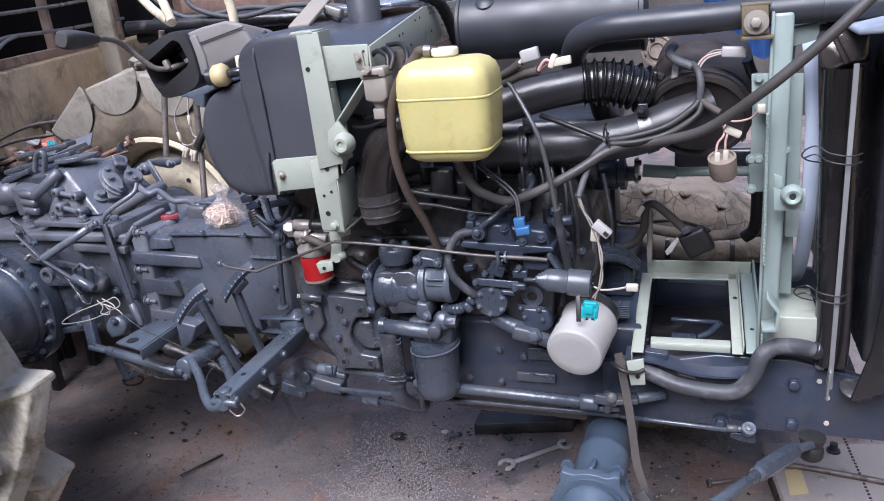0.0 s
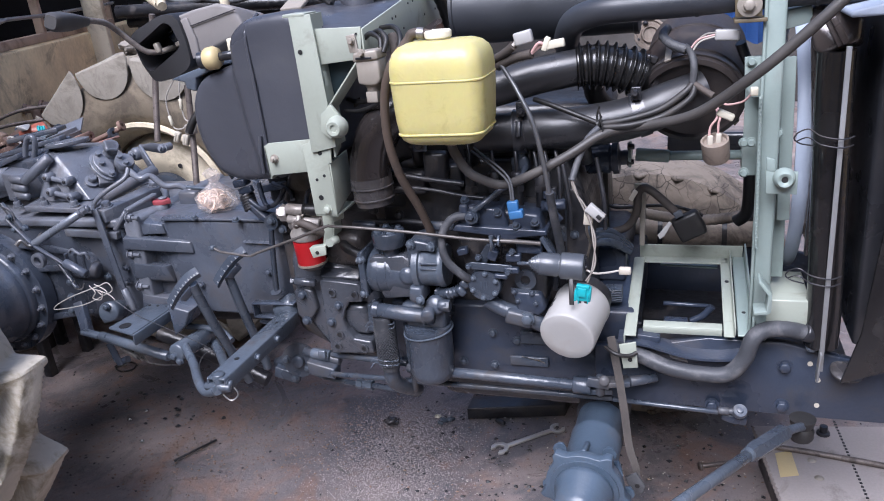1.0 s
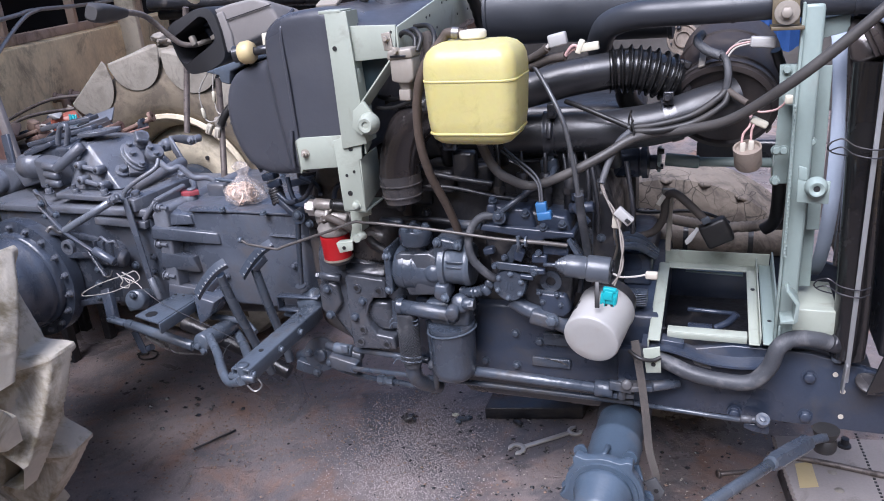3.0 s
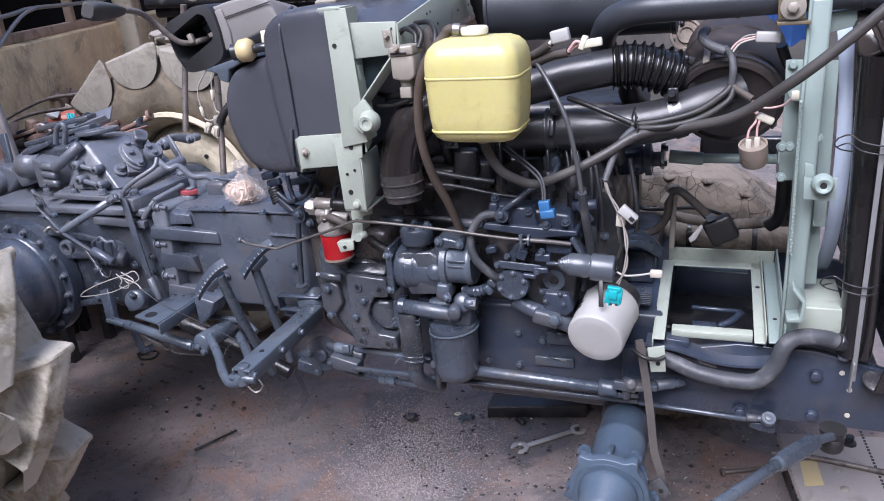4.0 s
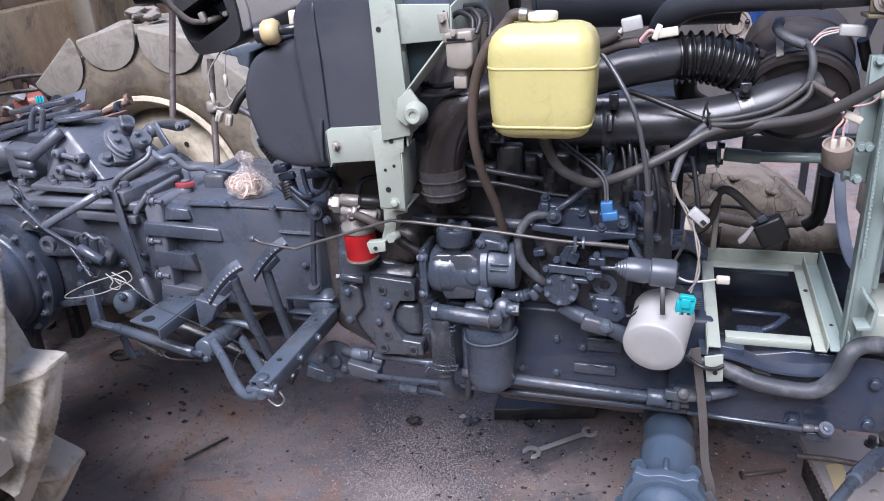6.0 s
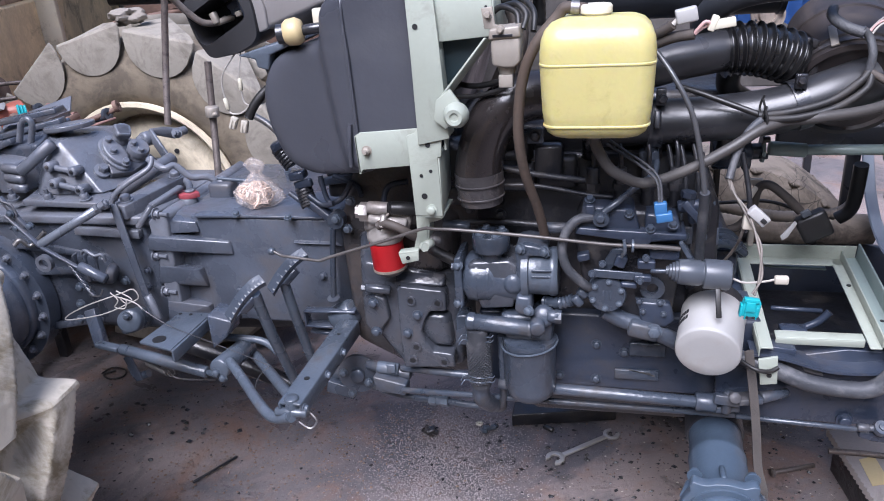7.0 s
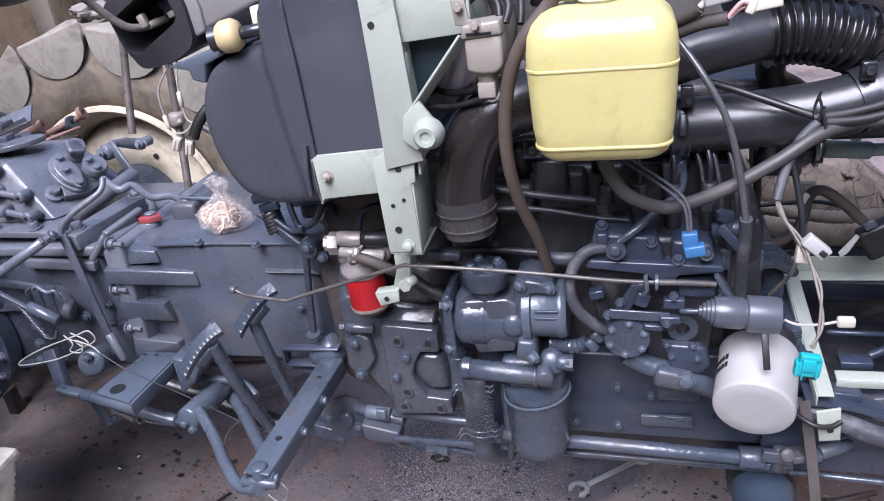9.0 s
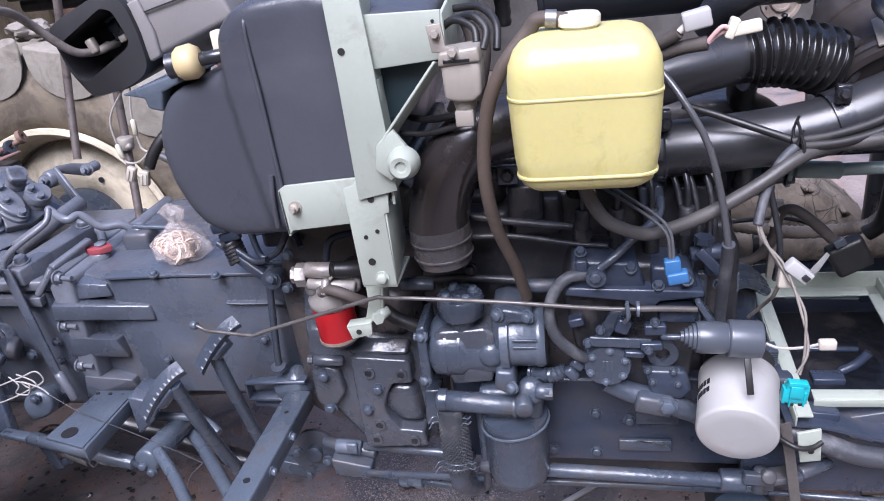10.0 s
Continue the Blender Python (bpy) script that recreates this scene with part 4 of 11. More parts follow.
    prism(bm, [(-1.98, 0.46), (-1.42, 0.47), (-0.98, 0.50), (-0.95, 0.56), (-1.98, 0.56)], 1.66, 1.98, 0.02)
    part("belly_pan", bm, GRIMESHADE, root)
    # lifting eye
    bm = B()
    tube(bm, [(-1.809, 1.72, 0.956), (-1.791, 1.72, 0.998), (-1.771, 1.72, 1.012), (-1.76, 1.72, 0.998), (-1.778, 1.72, 0.952)], 0.008)
    part("lifting_eye", bm, GEAR2, root)
    # barrel, lobed valve chest and flat arms behind the slope
    bm = B()
    lathe(bm, [(0, 0), (0.030, 0), (0.036, 0.006), (0.037, 0.05), (0.033, 0.054), (0.033, 0.085), (0, 0.086)], (-1.940, 1.70, 0.893), (1, 0, 0.05), 28)
    part("cylinder_barrel", bm, GEAR3, root)
    bm = B()
    hull(bm, [(-1.862, 1.665, 0.922), (-1.80, 1.662, 0.912), (-1.79, 1.665, 0.838), (-1.862, 1.668, 0.836), (-1.862, 1.78, 0.94), (-1.76, 1.78, 0.93), (-1.75, 1.78, 0.84), (-1.862, 1.78, 0.83)], 0.006, 3)
    part("valve_chest", bm, GEAR3, root)
    for z in (0.900, 0.876, 0.852):
        bm = B()
        cyl(bm, (-1.830, 1.668, z + 0.004), (-1.772, 1.660, z), 0.0125, 0.0115, 0.005)
        part("spool_casing", bm, GEAR3, root)
    for a, b, w in (((-1.960, 1.76, 0.945), (-1.735, 1.80, 0.990), 0.035), ((-1.915, 1.70, 0.928), (-1.815, 1.71, 0.962), 0.028), ((-1.93, 1.80, 0.985), (-1.76, 1.83, 1.012), 0.05)):
        bm = B()
        bar(bm, a, b, w, 0.014, bev=0.003)
        part("rocker_arm", bm, GEAR, root)
    bm = B()
    hull(bm, [(-1.95, 1.71, 0.93), (-1.75, 1.70, 0.95), (-1.74, 1.84, 0.99), (-1.94, 1.84, 0.97), (-1.95, 1.72, 0.85), (-1.75, 1.72, 0.85), (-1.94, 1.86, 0.85), (-1.75, 1.86, 0.85)], 0.008, 3)
    part("rocker_casting", bm, GEAR, root)
    # lift arm casting reaching to the rear
    bm = B()
    hull(bm, [(-2.32, 1.75, 0.885), (-2.06, 1.73, 0.885), (-1.98, 1.73, 0.86), (-2.04, 1.72, 0.80), (-2.10, 1.72, 0.77), (-2.32, 1.74, 0.79), (-2.32, 1.84, 0.88), (-2.0, 1.84, 0.87), (-2.32, 1.84, 0.78), (-2.05, 1.84, 0.77)], 0.012, 3)
    part("lift_bracket", bm, GEAR3, root)
    bm = B()
    cyl(bm, (-2.085, 1.70, 0.835), (-2.085, 1.86, 0.835), 0.038, ch=0.008)
    cyl(bm, (-2.085, 1.685, 0.835), (-2.085, 1.72, 0.835), 0.022, ch=0.004)
    part("lift_shaft", bm, GEAR2, root)
    bm = B()
    bar(bm, (-2.10, 1.80, 0.965), (-2.045, 1.745, 0.72), 0.012, 0.03, up=(1, 0, 0.2), bev=0.003)
    part("lift_link", bm, GEAR, root)
    bm = B()
    hull(bm, [(-2.02, 1.72, 0.88), (-1.86, 1.70, 0.905), (-1.84, 1.70, 0.86), (-1.98, 1.71, 0.82), (-2.02, 1.84, 0.88), (-1.86, 1.84, 0.90), (-1.95, 1.84, 0.82)], 0.010, 3)
    part("rocker_casting", bm, GEAR3, root)
    # hydraulic arm at the far side
    bm = B()
    bar(bm, (-1.585, 1.93, 0.925), (-1.520, 1.90, 0.845), 0.008, 0.030, up=(0.6, -0.3, 0.6))
    part("lift_arm", bm, GEAR3, root)
    bm = B()
    hull(bm, [(-1.590, 1.935, 0.915), (-1.585, 1.935, 0.932), (-1.545, 1.94, 0.936), (-1.515, 1.95, 0.930), (-1.505, 1.955, 0.910), (-1.525, 1.955, 0.895), (-1.56, 1.965, 0.92), (-1.52, 1.97, 0.915)], 0.003)
    part("arm_plate", bm, GEAR3, root)
    for p, r in (((-1.600, 1.915, 0.905), 0.020), ((-1.512, 1.945, 0.917), 0.012)):
        bm = B()
        cyl(bm, p, Vector(p) + Vector((0.01, 0.03, 0)), r, ch=0.004)
        part("arm_boss", bm, GEAR3, root)
    bolts(root, [(-1.602, 1.912, 0.905), (-1.510, 1.942, 0.917)], material=GEAR2, r=0.011, h=0.012, d=(0.2, -0.9, 0.2), stud=0.01)
    # pipes on top of the housing
    for pts, r in (([(-1.46, 1.72, 0.909), (-1.411, 1.7, 0.892), (-1.393, 1.72, 0.893), (-1.361, 1.73, 0.862), (-1.329, 1.75, 0.856), (-1.308, 1.76, 0.835)], 0.0085),
                   ([(-1.46, 1.80, 0.862), (-1.40, 1.77, 0.835), (-1.385, 1.75, 0.82)], 0.009)):
        bm = B()
        tube(bm, pts, r)
        part("pipe", bm, GEAR2, root)
    bm = B()
    cyl(bm, (-1.299, 1.75, 0.842), (-1.258, 1.76, 0.827), 0.012)
    cyl(bm, (-1.299, 1.75, 0.842), (-1.285, 1.75, 0.839), 0.018)
    part("pipe_union", bm, GEAR2, root)
    bm = B()
    box(bm, (-1.286, 1.74, 0.824), (0.06, 0.05, 0.05), 0.008)
    part("union_block", bm, GEAR, root)


gearbox()


def control_rods():
    # cranked brake rod along the side of the gearbox
    root = thing("brake_linkage", (-1.45, 1.59, 0.55), "slate grey cranked brake rod and tubular link", "linkage")
    bm = B()
    tube(bm, [(-1.409, 1.66, 0.932), (-1.41, 1.64, 0.911), (-1.451, 1.61, 0.885), (-1.48, 1.595, 0.863), (-1.491, 1.59, 0.84), (-1.486, 1.587, 0.821)], 0.0062)
    part("cranked_rod", bm, GEAR2, root)
    bm = B()
    bar(bm, (-1.484, 1.585, 0.842), (-1.429, 1.56, 0.573), 0.006, 0.02, up=(1, 0, 0.3))
    part("flat_arm", bm, GEAR, root)
    bm = B()
    cyl(bm, (-1.428, 1.555, 0.625), (-1.406, 1.55, 0.565), 0.009)
    part("clevis", bm, GEAR2, root)
    bm = B()
    cyl(bm, (-1.647, 1.515, 0.766), (-1.505, 1.56, 0.841), 0.0105)
    part("tubular_link", bm, LINKSTEEL, root, "bright painted tubular link")
    bm = B()
    cyl(bm, (-1.513, 1.556, 0.837), (-1.486, 1.57, 0.852), 0.0085)
    lathe(bm, [(0, 0), (0.012, 0), (0.012, 0.009), (0, 0.009)], (-1.509, 1.557, 0.839), (1, 0.25, 0.6), 6)
    lathe(bm, [(0, 0), (0.012, 0), (0.012, 0.009), (0, 0.009)], (-1.495, 1.563, 0.846), (1, 0.25, 0.6), 6)
    part("locknut", bm, GEAR2, root)
    bm = B()
    bar(bm, (-1.722, 1.52, 0.836), (-1.642, 1.51, 0.763), 0.012, 0.008, bev=0.003)
    bar(bm, (-1.642, 1.51, 0.763), (-1.538, 1.5, 0.712), 0.01, 0.006, bev=0.002)
    part("lever_strip", bm, GEAR, root)
    bm = B()
    cyl(bm, (-1.545, 1.5, 0.722), (-1.484, 1.5, 0.69), 0.012)
    part("sleeve", bm, GEAR, root)
    bm = B()
    bar(bm, (-1.733, 1.53, 0.875), (-1.677, 1.52, 0.807), 0.01, 0.012, bev=0.002)
    tube(bm, [(-1.722, 1.52, 0.87), (-1.697, 1.52, 0.857), (-1.694, 1.52, 0.823), (-1.72, 1.52, 0.802)], 0.003)
    part("trip_lever", bm, GEAR, root)
    bolts(root, [(-1.702, 1.515, 0.842), (-1.696, 1.515, 0.807), (-1.664, 1.52, 0.81)], r=0.007)
    bm = B()
    pts = [Vector((-1.58, 1.51, 0.727)).lerp(Vector((-1.527, 1.5, 0.649)), i / 200) + Vector((0.0055 * math.cos(i * 0.8), 0.0055 * math.sin(i * 0.8), 0)) for i in range(201)]
    tube(bm, pts, 0.0013, 5, 1)
    part("return_spring", bm, GEAR, root)
    bm = B()
    tube(bm, [(-1.531, 1.5, 0.67), (-1.535, 1.5, 0.649), (-1.513, 1.5, 0.647), (-1.501, 1.5, 0.664)], 0.002, 6)
    part("spring_hook", bm, STEEL, root)
    # second spring hanging under the long pull rod
    bm = B()
    pts = [Vector((-1.424, 1.49, 0.48)).lerp(Vector((-1.377, 1.49, 0.455)), i / 160) + Vector((0, 0.0065 * math.cos(i * 0.8), 0.0065 * math.sin(i * 0.8))) for i in range(161)]
    tube(bm, pts, 0.0014, 5, 1)
    part("return_spring", bm, STEEL, root)
    bm = B()
    tube(bm, [(-1.377, 1.49, 0.455), (-1.368, 1.49, 0.445), (-1.357, 1.49, 0.457), (-1.36, 1.49, 0.467)], 0.0013, 5)
    part("spring_hook", bm, STEEL, root)
    # loose tie wire
    bm = B()
    tube(bm, [(-1.456, 1.488, 0.668), (-1.425, 1.488, 0.652), (-1.429, 1.485, 0.64), (-1.502, 1.48, 0.61), (-1.591, 1.475, 0.594), (-1.591, 1.475, 0.605), (-1.54, 1.48, 0.63), (-1.48, 1.485, 0.651),
              (-1.444, 1.488, 0.663), (-1.414, 1.49, 0.673), (-1.405, 1.49, 0.652), (-1.434, 1.485, 0.639), (-1.448, 1.485, 0.653), (-1.408, 1.48, 0.643), (-1.39, 1.475, 0.632)], 0.0015, 6)
    tube(bm, [(-1.470, 1.484, 0.665), (-1.45, 1.478, 0.650), (-1.462, 1.478, 0.632), (-1.44, 1.48, 0.628), (-1.432, 1.482, 0.648), (-1.455, 1.48, 0.658)], 0.0014, 6)
    tie = single("tie_wire", bm, WIRE, "twisted pale tie wire looped over the brake linkage", "wire")
    bm = B()
    tube(bm, [(-1.39, 1.475, 0.632), (-1.323, 1.46, 0.602), (-1.197, 1.42, 0.588), (-1.089, 1.38, 0.581), (-1.038, 1.36, 0.577)], 0.0009, 6)
    tube(bm, [(-1.038, 1.36, 0.577), (-1.062, 1.35, 0.555), (-1.073, 1.34, 0.52), (-1.065, 1.33, 0.505)], 0.0008, 6)
    part("cord", bm, CABLE, tie, "thin dark grey cord")


control_rods()


def pedals():
    root = thing("pedal_bracket", (-1.1, 1.5, 0.45), "slate grey pedal cross-shaft with step arm under the clutch housing", "bracket")
    # cantilever channel arm
    bm = B()
    a, b = Vector((-0.929, 1.55, 0.585)), Vector((-0.942, 1.232, 0.578))
    bar(bm, a, b, 0.046, 0.006)
    bar(bm, a + Vector((0.021, 0, -0.015)), b + Vector((0.021, 0, -0.015)), 0.005, 0.034)
    bar(bm, a + Vector((-0.021, 0, -0.015)), b + Vector((-0.021, 0, -0.015)), 0.005, 0.034)
    part("channel_arm", bm, SLATE2, root)
    bm = B()
    lathe(bm, [(0, 0), (0.006, 0), (0.006, 0.0012), (0, 0.0012)], a.lerp(b, 0.74) + Vector((0, 0, 0.0031)), (0, 0, 1), 12)
    part("hole", bm, INKSHADE, root)
    bm = B()
    lathe(bm, [(0, 0), (0.004, 0), (0.004, 0.0012), (0, 0.0012)], a.lerp(b, 0.2) + Vector((0, 0, 0.0031)), (0, 0, 1), 12)
    part("hole", bm, INKSHADE, root)
    bm = B()
    cyl(bm, b + Vector((0, 0.012, -0.036)), b + Vector((0, 0.012, 0.009)), 0.014)
    cyl(bm, b + Vector((-0.032, 0.004, -0.02)), b + Vector((0.032, 0.004, -0.02)), 0.009)
    part("pivot_pin", bm, SLATE2, root)
    bolts(root, [a.lerp(b, k) + Vector((0.025, 0, -0.012)) for k in (0.35, 0.62, 0.97)], d=(1, -0.2, 0), r=0.007)
    bm = B()
    tube(bm, [b + Vector((0.02, 0.02, -0.02)), b + Vector((0.05, 0.0, -0.03)), b + Vector((0.045, -0.02, -0.035)), b + Vector((0.02, -0.01, -0.03))], 0.002, 6)
    part("cotter_ring", bm, STEEL, root)
    # cross shaft tubes
    bm = B()
    cyl(bm, (-1.201, 1.43, 0.514), (-1.194, 1.56, 0.501), 0.024, ch=0.004)
    part("shaft_sleeve", bm, SLATE2, root)
    bm = B()
    tube(bm, [(-1.176, 1.44, 0.531), (-1.113, 1.38, 0.518), (-1.044, 1.3, 0.528), (-0.990, 1.25, 0.533), (-0.938, 1.225, 0.556)], 0.0110, 12)
    part("bent_tube", bm, SLATE2, root)
    bm = B()
    tube(bm, [(-1.183, 1.56, 0.478), (-1.122, 1.5, 0.475), (-1.004, 1.36, 0.505)], 0.0125, 12)
    part("bent_tube", bm, SLATE2, root)
    bm = B()
    tube(bm, [(-1.242, 1.54, 0.532), (-1.151, 1.55, 0.52), (-1.103, 1.53, 0.502)], 0.009, 10)
    part("brace", bm, SLATE2, root)
    bm = B()
    tube(bm, [(-1.403, 1.62, 0.46), (-1.246, 1.62, 0.405), (-1.079, 1.62, 0.336)], 0.022, 12)
    part("cross_tube", bm, GRIMESHADE, root)
    bm = B()
    prism(bm, [(-1.244, 1.5, 0.615), (-1.244, 1.5, 0.526), (-1.206, 1.5, 0.557), (-1.181, 1.5, 0.601)], 1.49, 1.56, 0.005)
    part("mount_plate", bm, WETSLATE, root)
    bm = B()
    box(bm, (-1.001, 1.57, 0.562), (0.075, 0.03, 0.005), 0.001)
    box(bm, (-1.037, 1.57, 0.580), (0.005, 0.03, 0.04), 0.001)
    box(bm, (-0.97, 1.575, 0.580), (0.005, 0.02, 0.04), 0.001)
    part("shaft_bracket", bm, WETSLATE, root)
    bm = B()
    bar(bm, (-1.035, 1.56, 0.602), (-0.914, 1.56, 0.606), 0.022, 0.006)
    part("top_strap", bm, WETSLATE, root)
    bm = B()
    bar(bm, (-1.036, 1.58, 0.540), (-0.962, 1.58, 0.533), 0.02, 0.008)
    part("lower_strap", bm, WETSLATE, root)
    bm = B()
    cyl(bm, (-0.978, 1.58, 0.568), (-0.921, 1.58, 0.599), 0.03, ch=0.008)
    part("end_boss", bm, SLATE2, root)
    # flat plate with a hole
    bm = B()
    z = 0.592
    prism(bm, [(-1.361, 1.401, 0.592), (-1.341, 1.542, 0.592), (-1.263, 1.544, 0.592), (-1.27, 1.376, 0.592)], z - 0.006, z, 0.001, axis='z')
    prism(bm, [(-1.27, 1.376, 0.592), (-1.263, 1.544, 0.592), (-1.258, 1.539, 0.592), (-1.263, 1.372, 0.592)], z - 0.03, z - 0.002, 0.001, axis='z')
    plate = part("stay_plate", bm, SLATE2, root)
    bm = B()
    lathe(bm, [(0, 0), (0.015, 0), (0.015, 0.0014), (0, 0.0014)], (-1.32, 1.414, 0.592), (0, 0, 1), 20)
    part("hole", bm, INKSHADE, plate)
    for p in ((-1.336, 1.532, 0.592), (-1.309, 1.531, 0.592)):
        bm = B()
        lathe(bm, [(0, 0), (0.004, 0), (0.004, 0.0014), (0, 0.0014)], p, (0, 0, 1), 12)
        part("hole", bm, INKSHADE, plate)
    # long adjusting rod and clevis
    bm = B()
    cyl(bm, (-1.492, 1.5, 0.507), (-1.25, 1.46, 0.484), 0.0135)
    cyl(bm, (-1.25, 1.46, 0.484), (-1.213, 1.45, 0.486), 0.008)
    part("pull_rod", bm, SLATE2, root)
    bm = B()
    bar(bm, (-1.563, 1.51, 0.511), (-1.497, 1.5, 0.507), 0.022, 0.012, bev=0.003)
    part("clevis", bm, SLATE2, root)
    bm = B()
    bar(bm, (-1.597, 1.56, 0.577), (-1.568, 1.53, 0.495), 0.02, 0.03, up=(1, 0, 0))
    part("drop_arm", bm, WETSLATE, root)
    bm = B()
    cyl(bm, (-1.477, 1.53, 0.566), (-1.513, 1.64, 0.52), 0.029, ch=0.005)
    part("boss", bm, SLATE2, root)
    bolts(root, [(-1.478, 1.53, 0.581), (-1.49, 1.53, 0.542), (-1.547, 1.505, 0.511), (-1.208, 1.43, 0.506), (-1.194, 1.43, 0.493)], r=0.008)
    bm = B()
    pts = [Vector((-1.447, 1.54, 0.447)).lerp(Vector((-1.41, 1.54, 0.429)), i / 70) + Vector((0.002 * math.cos(i * 0.9), 0.008 * math.cos(i * 0.9), 0.008 * math.sin(i * 0.9))) for i in range(71)]
    tube(bm, pts, 0.0018, 5, 1)
    tube(bm, [(-1.41, 1.54, 0.429), (-1.385, 1.54, 0.407), (-1.275, 1.52, 0.423)], 0.0025, 6)
    part("spring", bm, STEEL, root)
    bm = B()
    bar(bm, (-1.515, 1.54, 0.461), (-1.494, 1.54, 0.394), 0.008, 0.02, up=(1, 0, 0))
    tube(bm, [(-1.527, 1.56, 0.424), (-1.507, 1.55, 0.399), (-1.473, 1.55, 0.41)], 0.01)
    part("latch", bm, WETSLATE, root)

    def pedal(label, pa, pb, arm, grip_n):
        p = thing("pedal", arm[-1], label, "pedal", "brake pedals")
        pa, pb = Vector(pa), Vector(pb)
        d = (pb - pa).normalized()
        nrm = Vector((0.1, -0.55, 0.8)).normalized()
        bm = B()
        mid = (pa + pb) / 2
        side = d.cross(nrm).normalized()
        rows = []
        for i in range(11):
            q = pa.lerp(pb, i / 10)
            q = q + Vector((0, 0, 0.012 * (1 - ((q - mid).length / (pb - pa).length * 2) ** 2)))
            rows.append([bm.verts.new(q + side * u * 0.0115 + nrm * v * 0.006) for u, v in ((-1, -1), (1, -1), (1, 1), (-1, 1))])
        for r0, r1 in zip(rows, rows[1:]):
            for k in range(4):
                bm.faces.new((r0[k], r0[(k + 1) % 4], r1[(k + 1) % 4], r1[k]))
        bm.faces.new(rows[0][::-1])
        bm.faces.new(rows[-1])
        bmesh.ops.recalc_face_normals(bm, faces=bm.faces[:])
        pad = part("pad", bm, SLATE, p)
        bm = B()
        for i in range(grip_n):
            q = pa.lerp(pb, (i + 0.5) / grip_n)
            q = q + Vector((0, 0, 0.012 * (1 - ((q - mid).length / (pb - pa).length * 2) ** 2)))
            side = d.cross(nrm)
            sg = -1 if side.y > 0 else 1
            bar(bm, q + side * sg * 0.005 + nrm * 0.004, q + side * sg * 0.012 + nrm * 0.0045, 0.0042, 0.004, up=nrm, bev=0.0006)
        part("grip_rib", bm, PALESTEEL, pad, "worn bare metal ribs")
        bm = B()
        tube(bm, arm, 0.0115, 12)
        part("arm", bm, SLATE2, p)
        bm = B()
        bar(bm, mid - nrm * 0.012 - d * 0.02, mid - nrm * 0.012 + d * 0.02, 0.02, 0.022, up=nrm)
        part("pad_bracket", bm, WETSLATE, p)
    pedal("slate grey brake pedal with ribbed pad and tube arm", (-1.081, 1.31, 0.709), (-1.013, 1.345, 0.78), [(-1.032, 1.34, 0.752), (-1.031, 1.38, 0.637), (-1.03, 1.44, 0.498), (-1.03, 1.47, 0.427)], 11)
    pedal("slate grey clutch pedal with smooth pad and tube arm", (-1.061, 1.46, 0.696), (-0.989, 1.5, 0.77), [(-1.042, 1.49, 0.706), (-1.034, 1.51, 0.597), (-1.024, 1.54, 0.464), (-1.024, 1.55, 0.419)], 8)


pedals()


# ---- front frame and engine ----
def front_frame():
    root = thing("chassis_rails", (0.2, 1.7, 0.46), "dark slate steel front frame rail carrying the engine and radiator", "frame")
    for y, n in ((1.445, "side_rail"), (1.97, "side_rail")):
        bm = B()
        prism(bm, [(-0.16, 0.475), (0.30, 0.468), (0.95, 0.468), (0.95, 0.60), (0.32, 0.60), (0.20, 0.63), (0.06, 0.632), (-0.02, 0.615), (-0.16, 0.60)], y, y + 0.02, 0.003)
        part(n, bm, FRAMEM, root)
    bm = B()
    lip = spline([(-0.11, 1.43, 0.634), (-0.055, 1.43, 0.628), (-0.019, 1.43, 0.618), (0.024, 1.43, 0.607), (0.077, 1.43, 0.605), (0.125, 1.43, 0.612)], 4)
    ribbon(bm, lip, (0, 1, 0), 0.05, 0.005)
    part("rail_lip", bm, FRAMEM, root)
    bm = B()
    hull(bm, [(-0.015, 1.437, 0.600), (0.022, 1.437, 0.588), (0.026, 1.437, 0.578), (-0.008, 1.437, 0.586), (-0.012, 1.445, 0.598), (0.02, 1.445, 0.58)], 0.001)
    part("scuffed_plate", bm, PALESTEEL, root, "scuffed bare patch of the rail")
    bm = B()
    box(bm, (-0.052, 1.44, 0.633), (0.045, 0.03, 0.014), 0.002, rot=(0, 6, 0))
    part("spacer_block", bm, FRAMEM, root)
    bm = B()
    box(bm, (0.1, 1.71, 0.49), (0.5, 0.5, 0.02), 0.003)
    part("belly_plate", bm, GRIMESHADE, root)
    bolts(root, [(0.203, 1.445, 0.58), (0.203, 1.445, 0.492), (0.073, 1.44, 0.484), (0.068, 1.445, 0.556)], material=FRAMEM, r=0.011, h=0.010)
    bolts(root, [(0.245, 1.43, 0.633)], r=0.008)
    for p in ((0.263, 1.444, 0.555), (0.265, 1.444, 0.499), (0.247, 1.444, 0.59)):
        bm = B()
        lathe(bm, [(0, 0), (0.0048, 0), (0.0048, 0.002), (0, 0.002)], p, (0, -1, 0), 16)
        part("bolt_seat", bm, BEIGE, root, "pale worn bolt seat")
    bm = B()
    lathe(bm, [(0, 0), (0.03, 0), (0.03, 0.004), (0.024, 0.008), (0, 0.008)], (0.309, 1.43, 0.586), (0, -0.3, 1), 24)
    part("mount_pad", bm, BROWNCAST, root)


front_frame()


